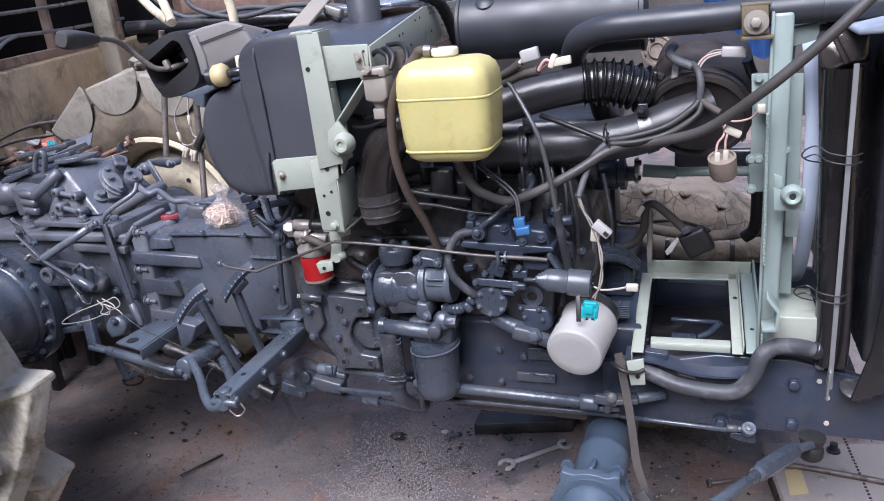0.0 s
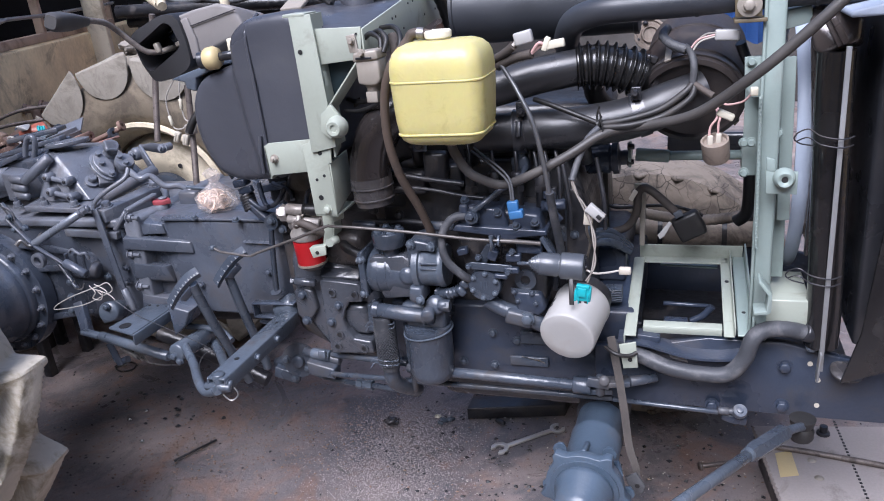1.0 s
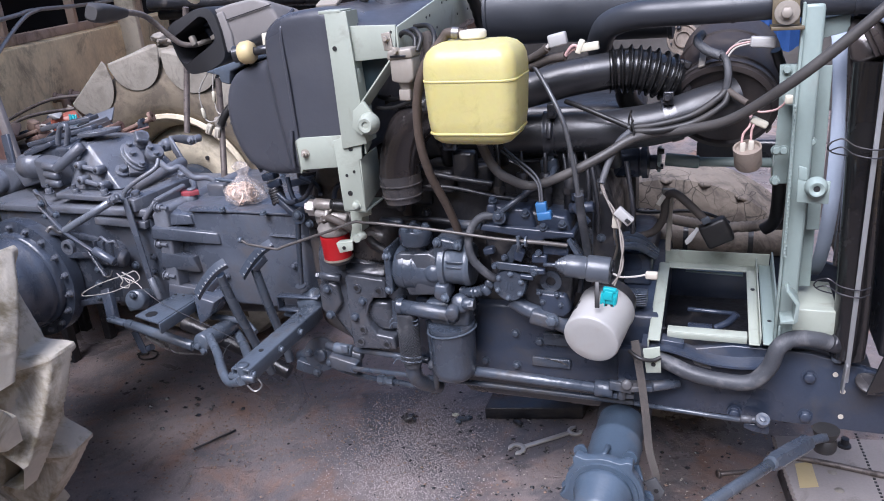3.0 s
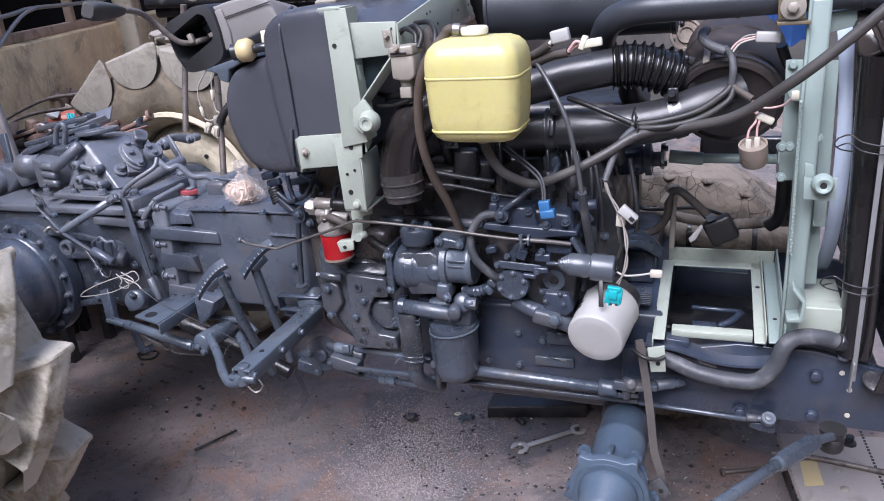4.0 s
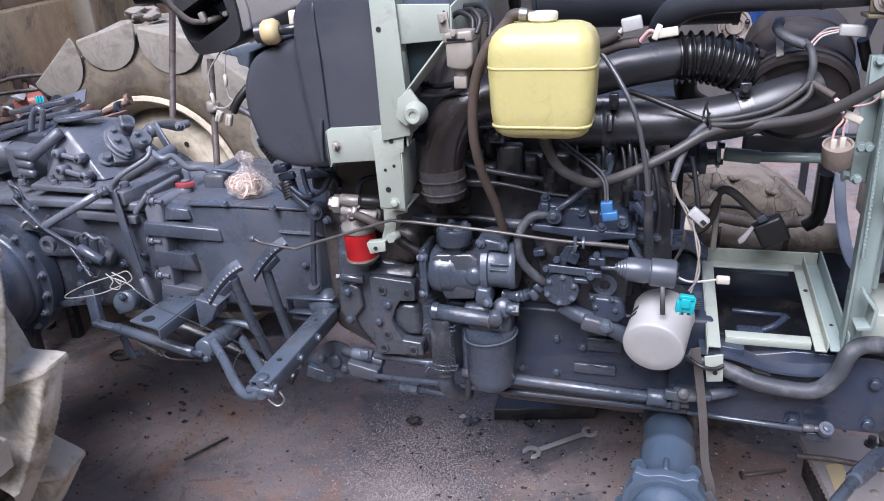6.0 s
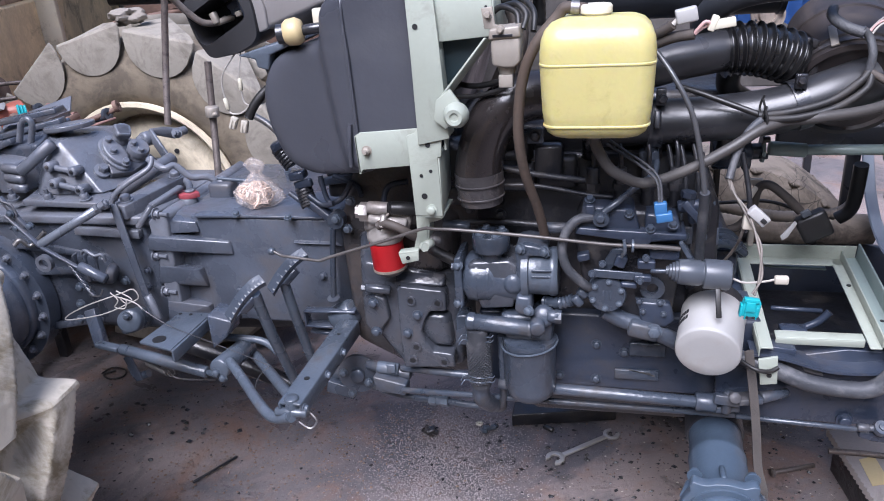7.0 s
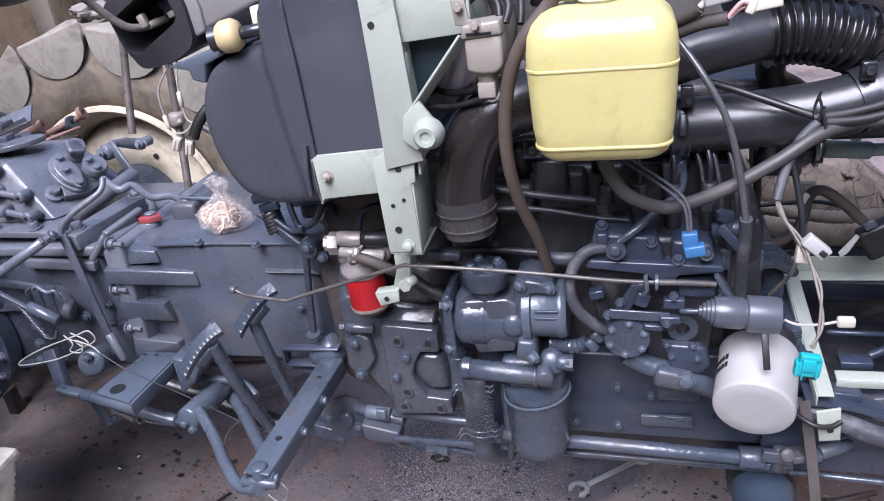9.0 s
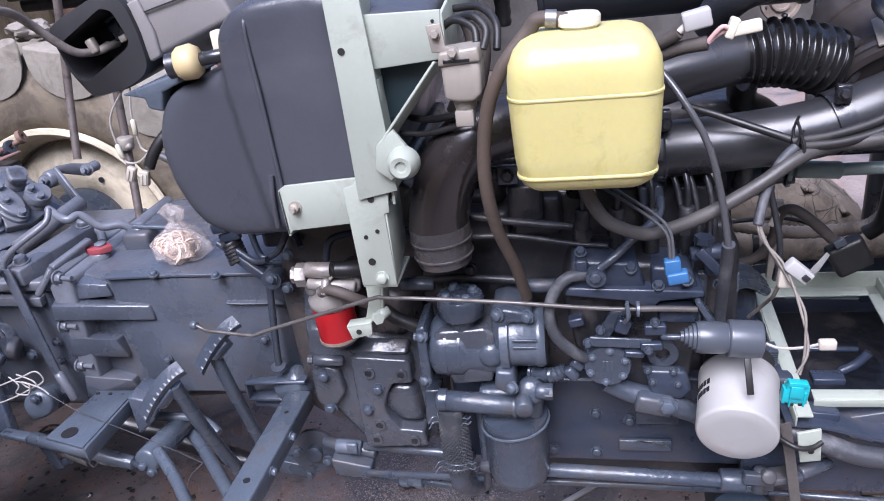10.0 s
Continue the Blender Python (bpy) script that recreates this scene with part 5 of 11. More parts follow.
def engine():
    root = thing("engine", (-0.45, 1.75, 0.45), "oily slate grey diesel engine block with castings and bolts", "engine")
    # block, head and rocker cover carry grime plus painted shade of the engine gaps
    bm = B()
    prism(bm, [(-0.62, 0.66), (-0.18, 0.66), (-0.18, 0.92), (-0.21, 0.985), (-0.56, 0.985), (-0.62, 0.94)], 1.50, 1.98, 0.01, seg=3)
    part("block", bm, GRIMESHADE, root)
    bm = B()
    prism(bm, [(-0.19, 0.665), (-0.11, 0.665), (-0.11, 0.73), (-0.125, 0.745), (-0.19, 0.745)], 1.63, 1.95, 0.008)
    part("front_case", bm, FRAMEM, root)
    # front end of the block: ribs, flange and small bolts
    for x, z0, z1 in ((-0.245, 0.70, 0.93), (-0.215, 0.72, 0.95), (-0.190, 0.70, 0.90)):
        bm = B()
        bar(bm, (x, 1.497, z0), (x + 0.004, 1.492, z1), 0.013, 0.014, up=(0, 1, 0), bev=0.003)
        part("block_rib", bm, SLATE, root)
    bm = B()
    box(bm, (-0.215, 1.494, 0.83), (0.09, 0.012, 0.035), 0.003)
    part("block_flange", bm, SLATE, root)
    bolts(root, [(-0.23, 1.486, 0.83), (-0.20, 1.486, 0.83), (-0.23, 1.499, 0.765), (-0.203, 1.499, 0.74), (-0.23, 1.499, 0.90)], r=0.007, material=SLATE2)
    bm = B()
    prism(bm, [(-0.62, 0.50), (-0.13, 0.49), (-0.08, 0.53), (-0.08, 0.665), (-0.62, 0.665)], 1.478, 1.98, 0.008, seg=3)
    part("crankcase", bm, FRAMEM, root)
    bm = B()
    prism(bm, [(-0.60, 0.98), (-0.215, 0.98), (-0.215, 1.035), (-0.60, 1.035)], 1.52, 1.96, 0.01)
    part("cylinder_head", bm, GRIMESHADE, root)
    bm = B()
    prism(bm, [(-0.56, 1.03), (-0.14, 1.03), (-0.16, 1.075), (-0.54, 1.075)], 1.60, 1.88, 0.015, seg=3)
    part("rocker_cover", bm, GRIMESHADE, root)
    # oil pan
    bm = B()
    prism(bm, [(-0.58, 0.50), (-0.12, 0.50), (-0.16, 0.40), (-0.52, 0.40)], 1.52, 1.93, 0.02, seg=3)
    part("oil_pan", bm, GRIMESHADE, root)
    # flywheel housing with the bolted side casting
    bm = B()
    prism(bm, [(-0.93, 0.52), (-0.78, 0.44), (-0.62, 0.45), (-0.60, 0.60), (-0.60, 0.95), (-0.70, 1.0), (-0.88, 0.97), (-0.94, 0.80)], 1.58, 2.0, 0.02, seg=3)
    part("flywheel_housing", bm, BROWNCAST, root)
    bm = B()
    hull(bm, [(-0.868, 1.50, 0.75), (-0.79, 1.495, 0.745), (-0.685, 1.50, 0.705), (-0.664, 1.505, 0.685), (-0.668, 1.505, 0.513), (-0.79, 1.50, 0.507), (-0.80, 1.50, 0.58), (-0.872, 1.50, 0.625),
              (-0.90, 1.60, 0.80), (-0.64, 1.60, 0.76), (-0.64, 1.60, 0.50), (-0.80, 1.60, 0.49), (-0.91, 1.60, 0.61)], 0.014, 4)
    part("side_casting", bm, CASTING, root)
    bm = B()
    hull(bm, [(-0.80, 1.505, 0.735), (-0.70, 1.505, 0.730), (-0.69, 1.51, 0.800), (-0.78, 1.515, 0.82), (-0.82, 1.53, 0.76), (-0.81, 1.60, 0.86), (-0.665, 1.60, 0.85), (-0.665, 1.56, 0.72), (-0.82, 1.60, 0.72)], 0.020, 4)
    part("neck_casting", bm, BROWNCAST, root)
    bm = B()
    prism(bm, [(-0.787, 0.708), (-0.780, 0.716), (-0.692, 0.709), (-0.685, 0.70), (-0.685, 0.662), (-0.720, 0.660), (-0.732, 0.640), (-0.741, 0.612), (-0.734, 0.588), (-0.719, 0.566), (-0.677, 0.562), (-0.673, 0.53), (-0.785, 0.523), (-0.788, 0.594)], 1.468, 1.53, 0.006, seg=3)
    plate = part("side_plate", bm, CASTING, root)
    bm = B()
    hull(bm, [(-0.790, 1.478, 0.716), (-0.690, 1.476, 0.714), (-0.795, 1.50, 0.736), (-0.686, 1.50, 0.736), (-0.79, 1.51, 0.70), (-0.69, 1.51, 0.70)], 0.006, 3)
    part("casting_rib", bm, CASTING, root)
    bm = B()
    prism(bm, [(-0.868, 0.676), (-0.839, 0.686), (-0.818, 0.678), (-0.812, 0.63), (-0.846, 0.584), (-0.868, 0.612)], 1.484, 1.53, 0.007, seg=3)
    part("inspection_cover", bm, CASTING, root)
    bm = B()
    hull(bm, [(-0.742, 1.482, 0.645), (-0.690, 1.482, 0.645), (-0.682, 1.482, 0.575), (-0.716, 1.482, 0.575), (-0.748, 1.482, 0.61), (-0.75, 1.53, 0.655), (-0.675, 1.53, 0.655), (-0.672, 1.53, 0.55), (-0.74, 1.53, 0.55)], 0.012, 4)
    part("cover_boss", bm, CASTING, root)
    for p in ((-0.758, 1.468, 0.684), (-0.702, 1.468, 0.681), (-0.754, 1.468, 0.576), (-0.764, 1.468, 0.544), (-0.696, 1.468, 0.543)):
        bm = B()
        lathe(bm, [(0.0062, 0), (0.0105, 0), (0.0105, 0.0035), (0.0062, 0.0035), (0.0062, -0.006), (0, -0.006)], p, (0, -1, 0), 18)
        part("threaded_boss", bm, CASTING, plate)
        bm = B()
        lathe(bm, [(0, 0), (0.0060, 0), (0.0060, 0.001), (0, 0.001)], Vector(p) + Vector((0, -0.0012, 0)), (0, -1, 0), 12)
        part("bolt_hole", bm, INKSHADE, plate)
    bolts(root, [(-0.746, 1.468, 0.652), (-0.77, 1.468, 0.609)], r=0.0085, h=0.008, material=SLATE)
    bolts(root, [(-0.844, 1.484, 0.668), (-0.844, 1.484, 0.600)], r=0.009, h=0.009, material=SLATE)
    bm = B()
    cyl(bm, (-0.855, 1.475, 0.706), (-0.802, 1.48, 0.701), 0.0095, ch=0.003)
    lathe(bm, [(0, 0), (0.008, 0), (0.008, 0.008), (0, 0.008)], (-0.855, 1.475, 0.706), (-1, -0.1, 0.1), 6)
    part("sender_plug", bm, CASTING, root)
    # side pads and bolts on the lower block
    bolts(root, [(-0.385, 1.478, 0.599), (-0.385, 1.478, 0.519), (-0.458, 1.478, 0.523), (-0.331, 1.478, 0.584)], material=SLATE, r=0.008, h=0.007)
    bm = B()
    box(bm, (-0.306, 1.474, 0.536), (0.085, 0.008, 0.022), 0.002)
    box(bm, (-0.287, 1.474, 0.595), (0.07, 0.01, 0.03), 0.003)
    part("makers_plate", bm, SLATE, root)
    bm = B()
    rs = random.Random(4)
    for k in range(7):
        x = -0.322 + 0.006 * k
        bar(bm, (x, 1.4695, 0.549 - 0.0014 * k), (x + rs.uniform(0.014, 0.026), 1.4695, 0.5465 - 0.0016 * k + rs.uniform(-0.002, 0.002)), 0.0012, 0.0016, up=(0, 1, 0), bev=0)
    part("worn_strip", bm, STEEL, root, "scraped bare metal strip")
    # upper side: rails, ports and pipes, the gap's shade in their near-black colour
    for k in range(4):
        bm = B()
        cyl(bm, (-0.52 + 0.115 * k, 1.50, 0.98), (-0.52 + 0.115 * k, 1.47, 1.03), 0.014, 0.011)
        part("injector", bm, GRIMESHADE, root)
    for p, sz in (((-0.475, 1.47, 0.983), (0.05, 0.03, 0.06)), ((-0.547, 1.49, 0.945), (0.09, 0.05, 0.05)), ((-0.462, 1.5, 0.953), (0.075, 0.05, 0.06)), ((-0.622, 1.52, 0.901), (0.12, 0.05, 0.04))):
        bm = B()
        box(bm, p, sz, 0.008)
        part("port_casting", bm, GRIMESHADE, root)
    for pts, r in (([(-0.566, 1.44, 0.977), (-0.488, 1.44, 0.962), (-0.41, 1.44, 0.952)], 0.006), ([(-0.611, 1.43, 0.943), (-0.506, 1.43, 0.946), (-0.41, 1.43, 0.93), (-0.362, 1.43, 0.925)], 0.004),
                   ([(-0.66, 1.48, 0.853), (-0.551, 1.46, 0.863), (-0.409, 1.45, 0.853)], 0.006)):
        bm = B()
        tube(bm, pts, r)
        part("fuel_rail", bm, GRIMESHADE, root)
    for a, b in (((-0.486, 1.42, 0.869), (-0.432, 1.42, 0.869)), ((-0.68, 1.47, 0.851), (-0.626, 1.47, 0.849))):
        bm = B()
        cyl(bm, a, b, 0.010)
        part("core_plug", bm, SLATE, root)
    bolts(root, [(-0.623, 1.46, 0.889), (-0.566, 1.46, 0.879), (-0.604, 1.48, 0.921), (-0.517, 1.45, 1.034), (-0.497, 1.44, 1.034)], r=0.008, material=GRIMESHADE)
    bm = B()
    box(bm, (-0.497, 1.445, 1.033), (0.03, 0.012, 0.028), 0.003)
    part("clip_block", bm, SLATE, root)
    # front timing case
    bm = B()
    prism(bm, [(-0.22, 0.53), (-0.175, 0.55), (-0.168, 0.70), (-0.172, 0.89), (-0.19, 0.93), (-0.22, 0.93)], 1.485, 1.98, 0.01, seg=3)
    part("timing_case", bm, GRIMESHADE, root)
    bm = B()
    for k in (0, 3):
        tube(bm, [(-0.20 + 0.022 * k, 1.44, 0.86), (-0.20 + 0.022 * k, 1.43, 0.92), (-0.215 + 0.022 * k, 1.45, 1.0)], 0.0045)
    part("injector_pipe", bm, GRIMESHADE, root)
    return root


engine()


# ---- things on the engine ----
def oil_filter_white():
    a = Vector((-0.178, 1.42, 0.707))
    b = Vector((-0.197, 1.32, 0.683))
    d = (b - a).normalized()
    root = thing("oil_filter", b, "white spin-on oil filter with black print", "oil filter")
    h = (b - a).length
    bm = B()
    R = 0.0548
    lathe(bm, [(0, 0), (R, 0), (R + 0.0012, 0.003), (R + 0.0012, 0.009), (R, 0.013), (R, h - 0.007), (R * 0.99, h - 0.0035), (R * 0.965, h - 0.001), (R * 0.93, h), (R * 0.6, h + 0.0008), (0, h + 0.001)], a, d, 48)
    can = part("can", bm, WHITE, root)
    bm = B()
    lathe(bm, [(0, -0.03), (0.05, -0.03), (0.05, 0.0), (0, 0.0)], a, d, 32)
    part("base", bm, GRIMESHADE, root)
    # print: bars and ring on the wall of the can
    dd, u, w = frame_of(d)
    def on(ang, hh, r=R + 0.0006):
        return a + dd * hh + (u * math.cos(ang) + w * math.sin(ang)) * r
    left = max(range(360), key=lambda k: (u * math.cos(math.radians(k)) + w * math.sin(math.radians(k))).dot(Vector((-1, -0.2, 0.5))))
    t0 = math.radians(left)
    bm = B()
    for hh, n in ((0.045, 5), (0.06, 4)):
        for k in range(n):
            ang = t0 - 0.25 + 0.13 * k
            bar(bm, on(ang, hh), on(ang + 0.09, hh), 0.009, 0.0008, up=on(ang + 0.045, hh, 1) - on(ang + 0.045, hh, 0), bev=0)
    part("print", bm, INKSHADE, can, "black printed bars")
    bm = B()
    ring = [on(t0 + 0.75 + 0.2 * math.cos(k * 0.5236), 0.085 + 0.011 * math.sin(k * 0.5236)) for k in range(13)]
    tube(bm, ring, 0.0008, 4, 2)
    part("emblem_ring", bm, INKSHADE, can, "black printed ring")
    # dark strap in front of the can
    bm = B()
    bar(bm, (-0.187, 1.335, 0.799), (-0.184, 1.315, 0.754), 0.009, 0.003, up=(0, -1, 0.3))
    part("strap", bm, RUBBER, root, "dark rubber strip")


oil_filter_white()


def filter_head():
    root = thing("filter_head", (-0.54, 1.42, 0.673), "slate grey oil filter head with a horizontal coolant pipe", "filter head")
    bm = B()
    cyl(bm, (-0.631, 1.4, 0.681), (-0.487, 1.395, 0.672), 0.0165, ch=0.004)
    lathe(bm, [(0, 0), (0.018, 0), (0.018, 0.012), (0, 0.012)], (-0.626, 1.4, 0.681), (1, 0, -0.05), 24)
    lathe(bm, [(0, 0), (0.019, 0), (0.019, 0.006), (0, 0.006)], (-0.51, 1.396, 0.673), (1, 0, -0.05), 24)
    part("pipe", bm, SLATE, root)
    bm = B()
    prism(bm, [(-0.566, 1.42, 0.696), (-0.482, 1.42, 0.7), (-0.463, 1.42, 0.683), (-0.468, 1.42, 0.635), (-0.556, 1.42, 0.642)], 1.40, 1.48, 0.01, seg=3)
    part("casting", bm, SLATE, root)
    bm = B()
    cyl(bm, (-0.48, 1.385, 0.707), (-0.486, 1.46, 0.67), 0.021, ch=0.008)
    cyl(bm, (-0.474, 1.39, 0.705), (-0.452, 1.39, 0.704), 0.012)
    lathe(bm, [(0, 0), (0.013, 0), (0.013, 0.012), (0, 0.012)], (-0.46, 1.39, 0.704), (1, 0, 0), 6)
    cyl(bm, (-0.49, 1.36, 0.69), (-0.494, 1.4, 0.693), 0.014)
    part("plug_boss", bm, SLATE, root)
    bolts(root, [(-0.489, 1.375, 0.685)], r=0.007)
    bm = B()
    a = Vector((-0.511, 1.415, 0.645))
    b = Vector((-0.512, 1.415, 0.513))
    h = a.z - b.z
    R = 0.0505
    lathe(bm, [(0, 0), (R, 0), (R + 0.001, 0.004), (R + 0.001, 0.009), (R, 0.012), (R * 0.985, h * 0.8), (R * 0.9, h - 0.01), (R * 0.7, h), (0, h + 0.002)], a, (0, 0, -1), 40)
    f = single("oil_filter", bm, SLATE, "slate grey painted spin-on oil filter under its head", "oil filter")
    bm = B()
    tube(bm, [Vector((-0.511 + 0.0535 * math.cos(a), 1.415 + 0.0535 * math.sin(a), 0.632 + 0.006 * math.cos(a))) for a in [2 * math.pi * k / 20 for k in range(21)]], 0.0022, 6, 2)
    part("bail_wire", bm, SLATE2, f)
    # bolted bracket, then the wrapped hose going down
    root2 = thing("coolant_hose", (-0.619, 1.42, 0.509), "taped grey hose between the pipe and the lower elbow", "hose")
    bm = B()
    prism(bm, [(-0.657, 1.45, 0.675), (-0.631, 1.45, 0.677), (-0.636, 1.45, 0.607), (-0.661, 1.45, 0.608)], 1.43, 1.47, 0.004)
    part("bracket", bm, SLATE, root2)
    bm = B()
    axis = spline([(-0.61, 1.4, 0.665), (-0.61, 1.4, 0.638), (-0.609, 1.405, 0.585), (-0.609, 1.41, 0.532)], 20)
    tube(bm, axis, 0.0205, 20, 1)
    sleeve = part("taped_section", bm, WORNHOSE, root2)
    # knitted cover and twisted wire ties
    rnd = random.Random(8)
    bm = B()
    for k in range(26):
        h0 = 0.640 - 0.0037 * k
        for m in range(22):
            a = 2 * math.pi * (m + 0.5 * (k % 2)) / 22
            q = Vector((-0.6095 + 0.0212 * math.cos(a), 1.405 + 0.0212 * math.sin(a), h0 + rnd.uniform(-0.0006, 0.0006)))
            box(bm, q, (0.0046, 0.0046, 0.0022), 0, rot=(rnd.uniform(-30, 30), 0, math.degrees(a) + 45))
    part("knitted_cover", bm, WORNHOSE, sleeve)
    for z in (0.651, 0.641, 0.561, 0.550):
        bm = B()
        tube(bm, [Vector((-0.610 + 0.0235 * math.cos(a), 1.406 + 0.0235 * math.sin(a), z + 0.003 * math.sin(a * 1.7))) for a in [2 * math.pi * k / 12 for k in range(13)]], 0.0013, 6, 2)
        tube(bm, [(-0.63, 1.395, z), (-0.638, 1.388, z + 0.004), (-0.645, 1.384, z - 0.006)], 0.0012, 5, 4)
        tube(bm, [(-0.590, 1.393, z), (-0.582, 1.386, z + 0.003), (-0.577, 1.385, z + 0.009)], 0.0012, 5, 4)
        part("wire_tie", bm, SLATE2, sleeve)
    bm = B()
    tube(bm, [(-0.61, 1.415, 0.542), (-0.611, 1.42, 0.496), (-0.599, 1.45, 0.46), (-0.589, 1.5, 0.425)], 0.018, 16)
    part("elbow", bm, SLATE, root2)
    # thin steel pipe along it
    bm = B()
    tube(bm, [(-0.569, 1.43, 0.635), (-0.568, 1.43, 0.559), (-0.572, 1.45, 0.472), (-0.587, 1.47, 0.438), (-0.634, 1.48, 0.431), (-0.697, 1.49, 0.429), (-0.761, 1.5, 0.425), (-0.843, 1.52, 0.423), (-0.905, 1.55, 0.42)], 0.007, 10)
    p = single("oil_pipe", bm, SLATE, "thin slate grey oil pipe with a hexagon union", "pipe")
    bm = B()
    q = Vector((-0.722, 1.493, 0.428))
    d = Vector((-0.697, 1.49, 0.429)) - Vector((-0.761, 1.5, 0.425))
    d.normalize()
    for k in (-0.02, 0.008):
        lathe(bm, [(0, 0), (0.0125, 0), (0.0125, 0.016), (0, 0.016)], q + d * k, d, 6)
    lathe(bm, [(0, 0), (0.01, 0), (0.01, 0.03), (0, 0.03)], q - d * 0.015, d, 14)
    part("union_nut", bm, SLATE2, p)


filter_head()


def steering_pump():
    root = thing("hydraulic_pump", (-0.575, 1.45, 0.698), "slate grey cast hydraulic pump with round cap", "pump")
    bm = B()
    lathe(bm, [(0, 0), (0.036, 0), (0.047, 0.008), (0.0485, 0.02), (0.0485, 0.052), (0.044, 0.060), (0.044, 0.105), (0, 0.105)], (-0.633, 1.434, 0.763), (1, 0, -0.02), 36)
    part("body", bm, SLATE, root)
    bm = B()
    hull(bm, [(-0.622, 1.398, 0.80), (-0.612, 1.40, 0.806), (-0.545, 1.40, 0.810), (-0.528, 1.40, 0.80), (-0.530, 1.392, 0.772), (-0.62, 1.392, 0.772), (-0.625, 1.48, 0.80), (-0.61, 1.48, 0.81), (-0.53, 1.48, 0.81), (-0.53, 1.48, 0.77)], 0.009, 4)
    part("top_block", bm, CASTING, root)
    bm = B()
    hull(bm, [(-0.612, 1.402, 0.742), (-0.57, 1.394, 0.740), (-0.532, 1.40, 0.745), (-0.54, 1.405, 0.712), (-0.60, 1.405, 0.706), (-0.61, 1.48, 0.74), (-0.53, 1.48, 0.74), (-0.6, 1.48, 0.70), (-0.54, 1.48, 0.70)], 0.009, 4)
    part("foot_block", bm, CASTING, root)
    bm = B()
    for x in (-0.606, -0.585):
        lathe(bm, [(0.0445, -0.002), (0.0498, -0.002), (0.0498, 0.002), (0.0445, 0.002)], (x, 1.434, 0.7625), (1, 0, -0.02), 36)
    part("casting_ridge", bm, SLATE, root)
    bm = B()
    lathe(bm, [(0, 0), (0.010, 0.001), (0.019, 0.006), (0.022, 0.016), (0.024, 0.05), (0, 0.05)], (-0.535, 1.386, 0.766), (-0.1, 1, -0.05), 24)
    part("end_dome", bm, SLATE, root)
    bm = B()
    prism(bm, [(-0.648, 0.812), (-0.634, 0.818), (-0.632, 0.712), (-0.650, 0.706)], 1.395, 1.475, 0.004)
    part("rear_flange", bm, SLATE, root)
    bm = B()
    lathe(bm, [(0, 0), (0.0085, 0), (0.0085, 0.012), (0.0065, 0.014), (0.0065, 0.022), (0, 0.022)], (-0.633, 1.41, 0.792), (-1, -0.15, 0), 6)
    part("banjo_bolt", bm, SLATE2, root)
    bm = B()
    p = Vector((-0.579, 1.42, 0.802))
    lathe(bm, [(0, 0), (0.021, 0), (0.021, 0.018), (0.033, 0.022), (0.0355, 0.026), (0.0355, 0.052), (0.033, 0.056), (0.012, 0.056), (0.010, 0.060), (0, 0.060)], p, (0, 0, 1), 36)
    part("cap", bm, SLATE, root)
    bolts(root, [p + Vector((0.022 * math.cos(a), 0.022 * math.sin(a), 0.056)) for a in (0.5, 2.1, 3.7, 5.3)], d=(0, 0, 1), r=0.0065, h=0.006, material=SLATE2)
    bm = B()
    lathe(bm, [(0, 0), (0.050, 0), (0.050, 0.012), (0.044, 0.014), (0.0445, 0.050), (0.0465, 0.052), (0.0465, 0.060), (0.043, 0.066), (0, 0.068)], (-0.521, 1.425, 0.780), (1, 0, 0.01), 40)
    barrel = part("pump_barrel", bm, SLATE2, root)
    bm = B()
    for z in (0.80, 0.788):
        box(bm, (-0.484, 1.3805, z), (0.036, 0.003, 0.004), 0.001)
    part("cast_mark", bm, SLATE, barrel)
    bm = B()
    prism(bm, [(-0.532, 0.84), (-0.511, 0.846), (-0.472, 0.838), (-0.474, 0.822), (-0.507, 0.822), (-0.512, 0.735), (-0.530, 0.730)], 1.392, 1.47, 0.005)
    part("flange", bm, SLATE, root)
    bm = B()
    prism(bm, [(-0.530, 0.748), (-0.504, 0.746), (-0.500, 0.715), (-0.520, 0.708), (-0.534, 0.718)], 1.378, 1.43, 0.005)
    part("lug_block", bm, SLATE, root)
    bolts(root, [(-0.521, 1.392, 0.838), (-0.478, 1.395, 0.832), (-0.507, 1.378, 0.720), (-0.64, 1.40, 0.798), (-0.643, 1.40, 0.719)], r=0.008, d=(-0.5, -0.8, 0), material=SLATE2)
    bm = B()
    tube(bm, [(-0.634, 1.46, 0.763), (-0.658, 1.45, 0.784), (-0.69, 1.45, 0.801), (-0.711, 1.47, 0.803)], 0.011, 12)
    part("suction_hose", bm, RUBBER, root)


steering_pump()


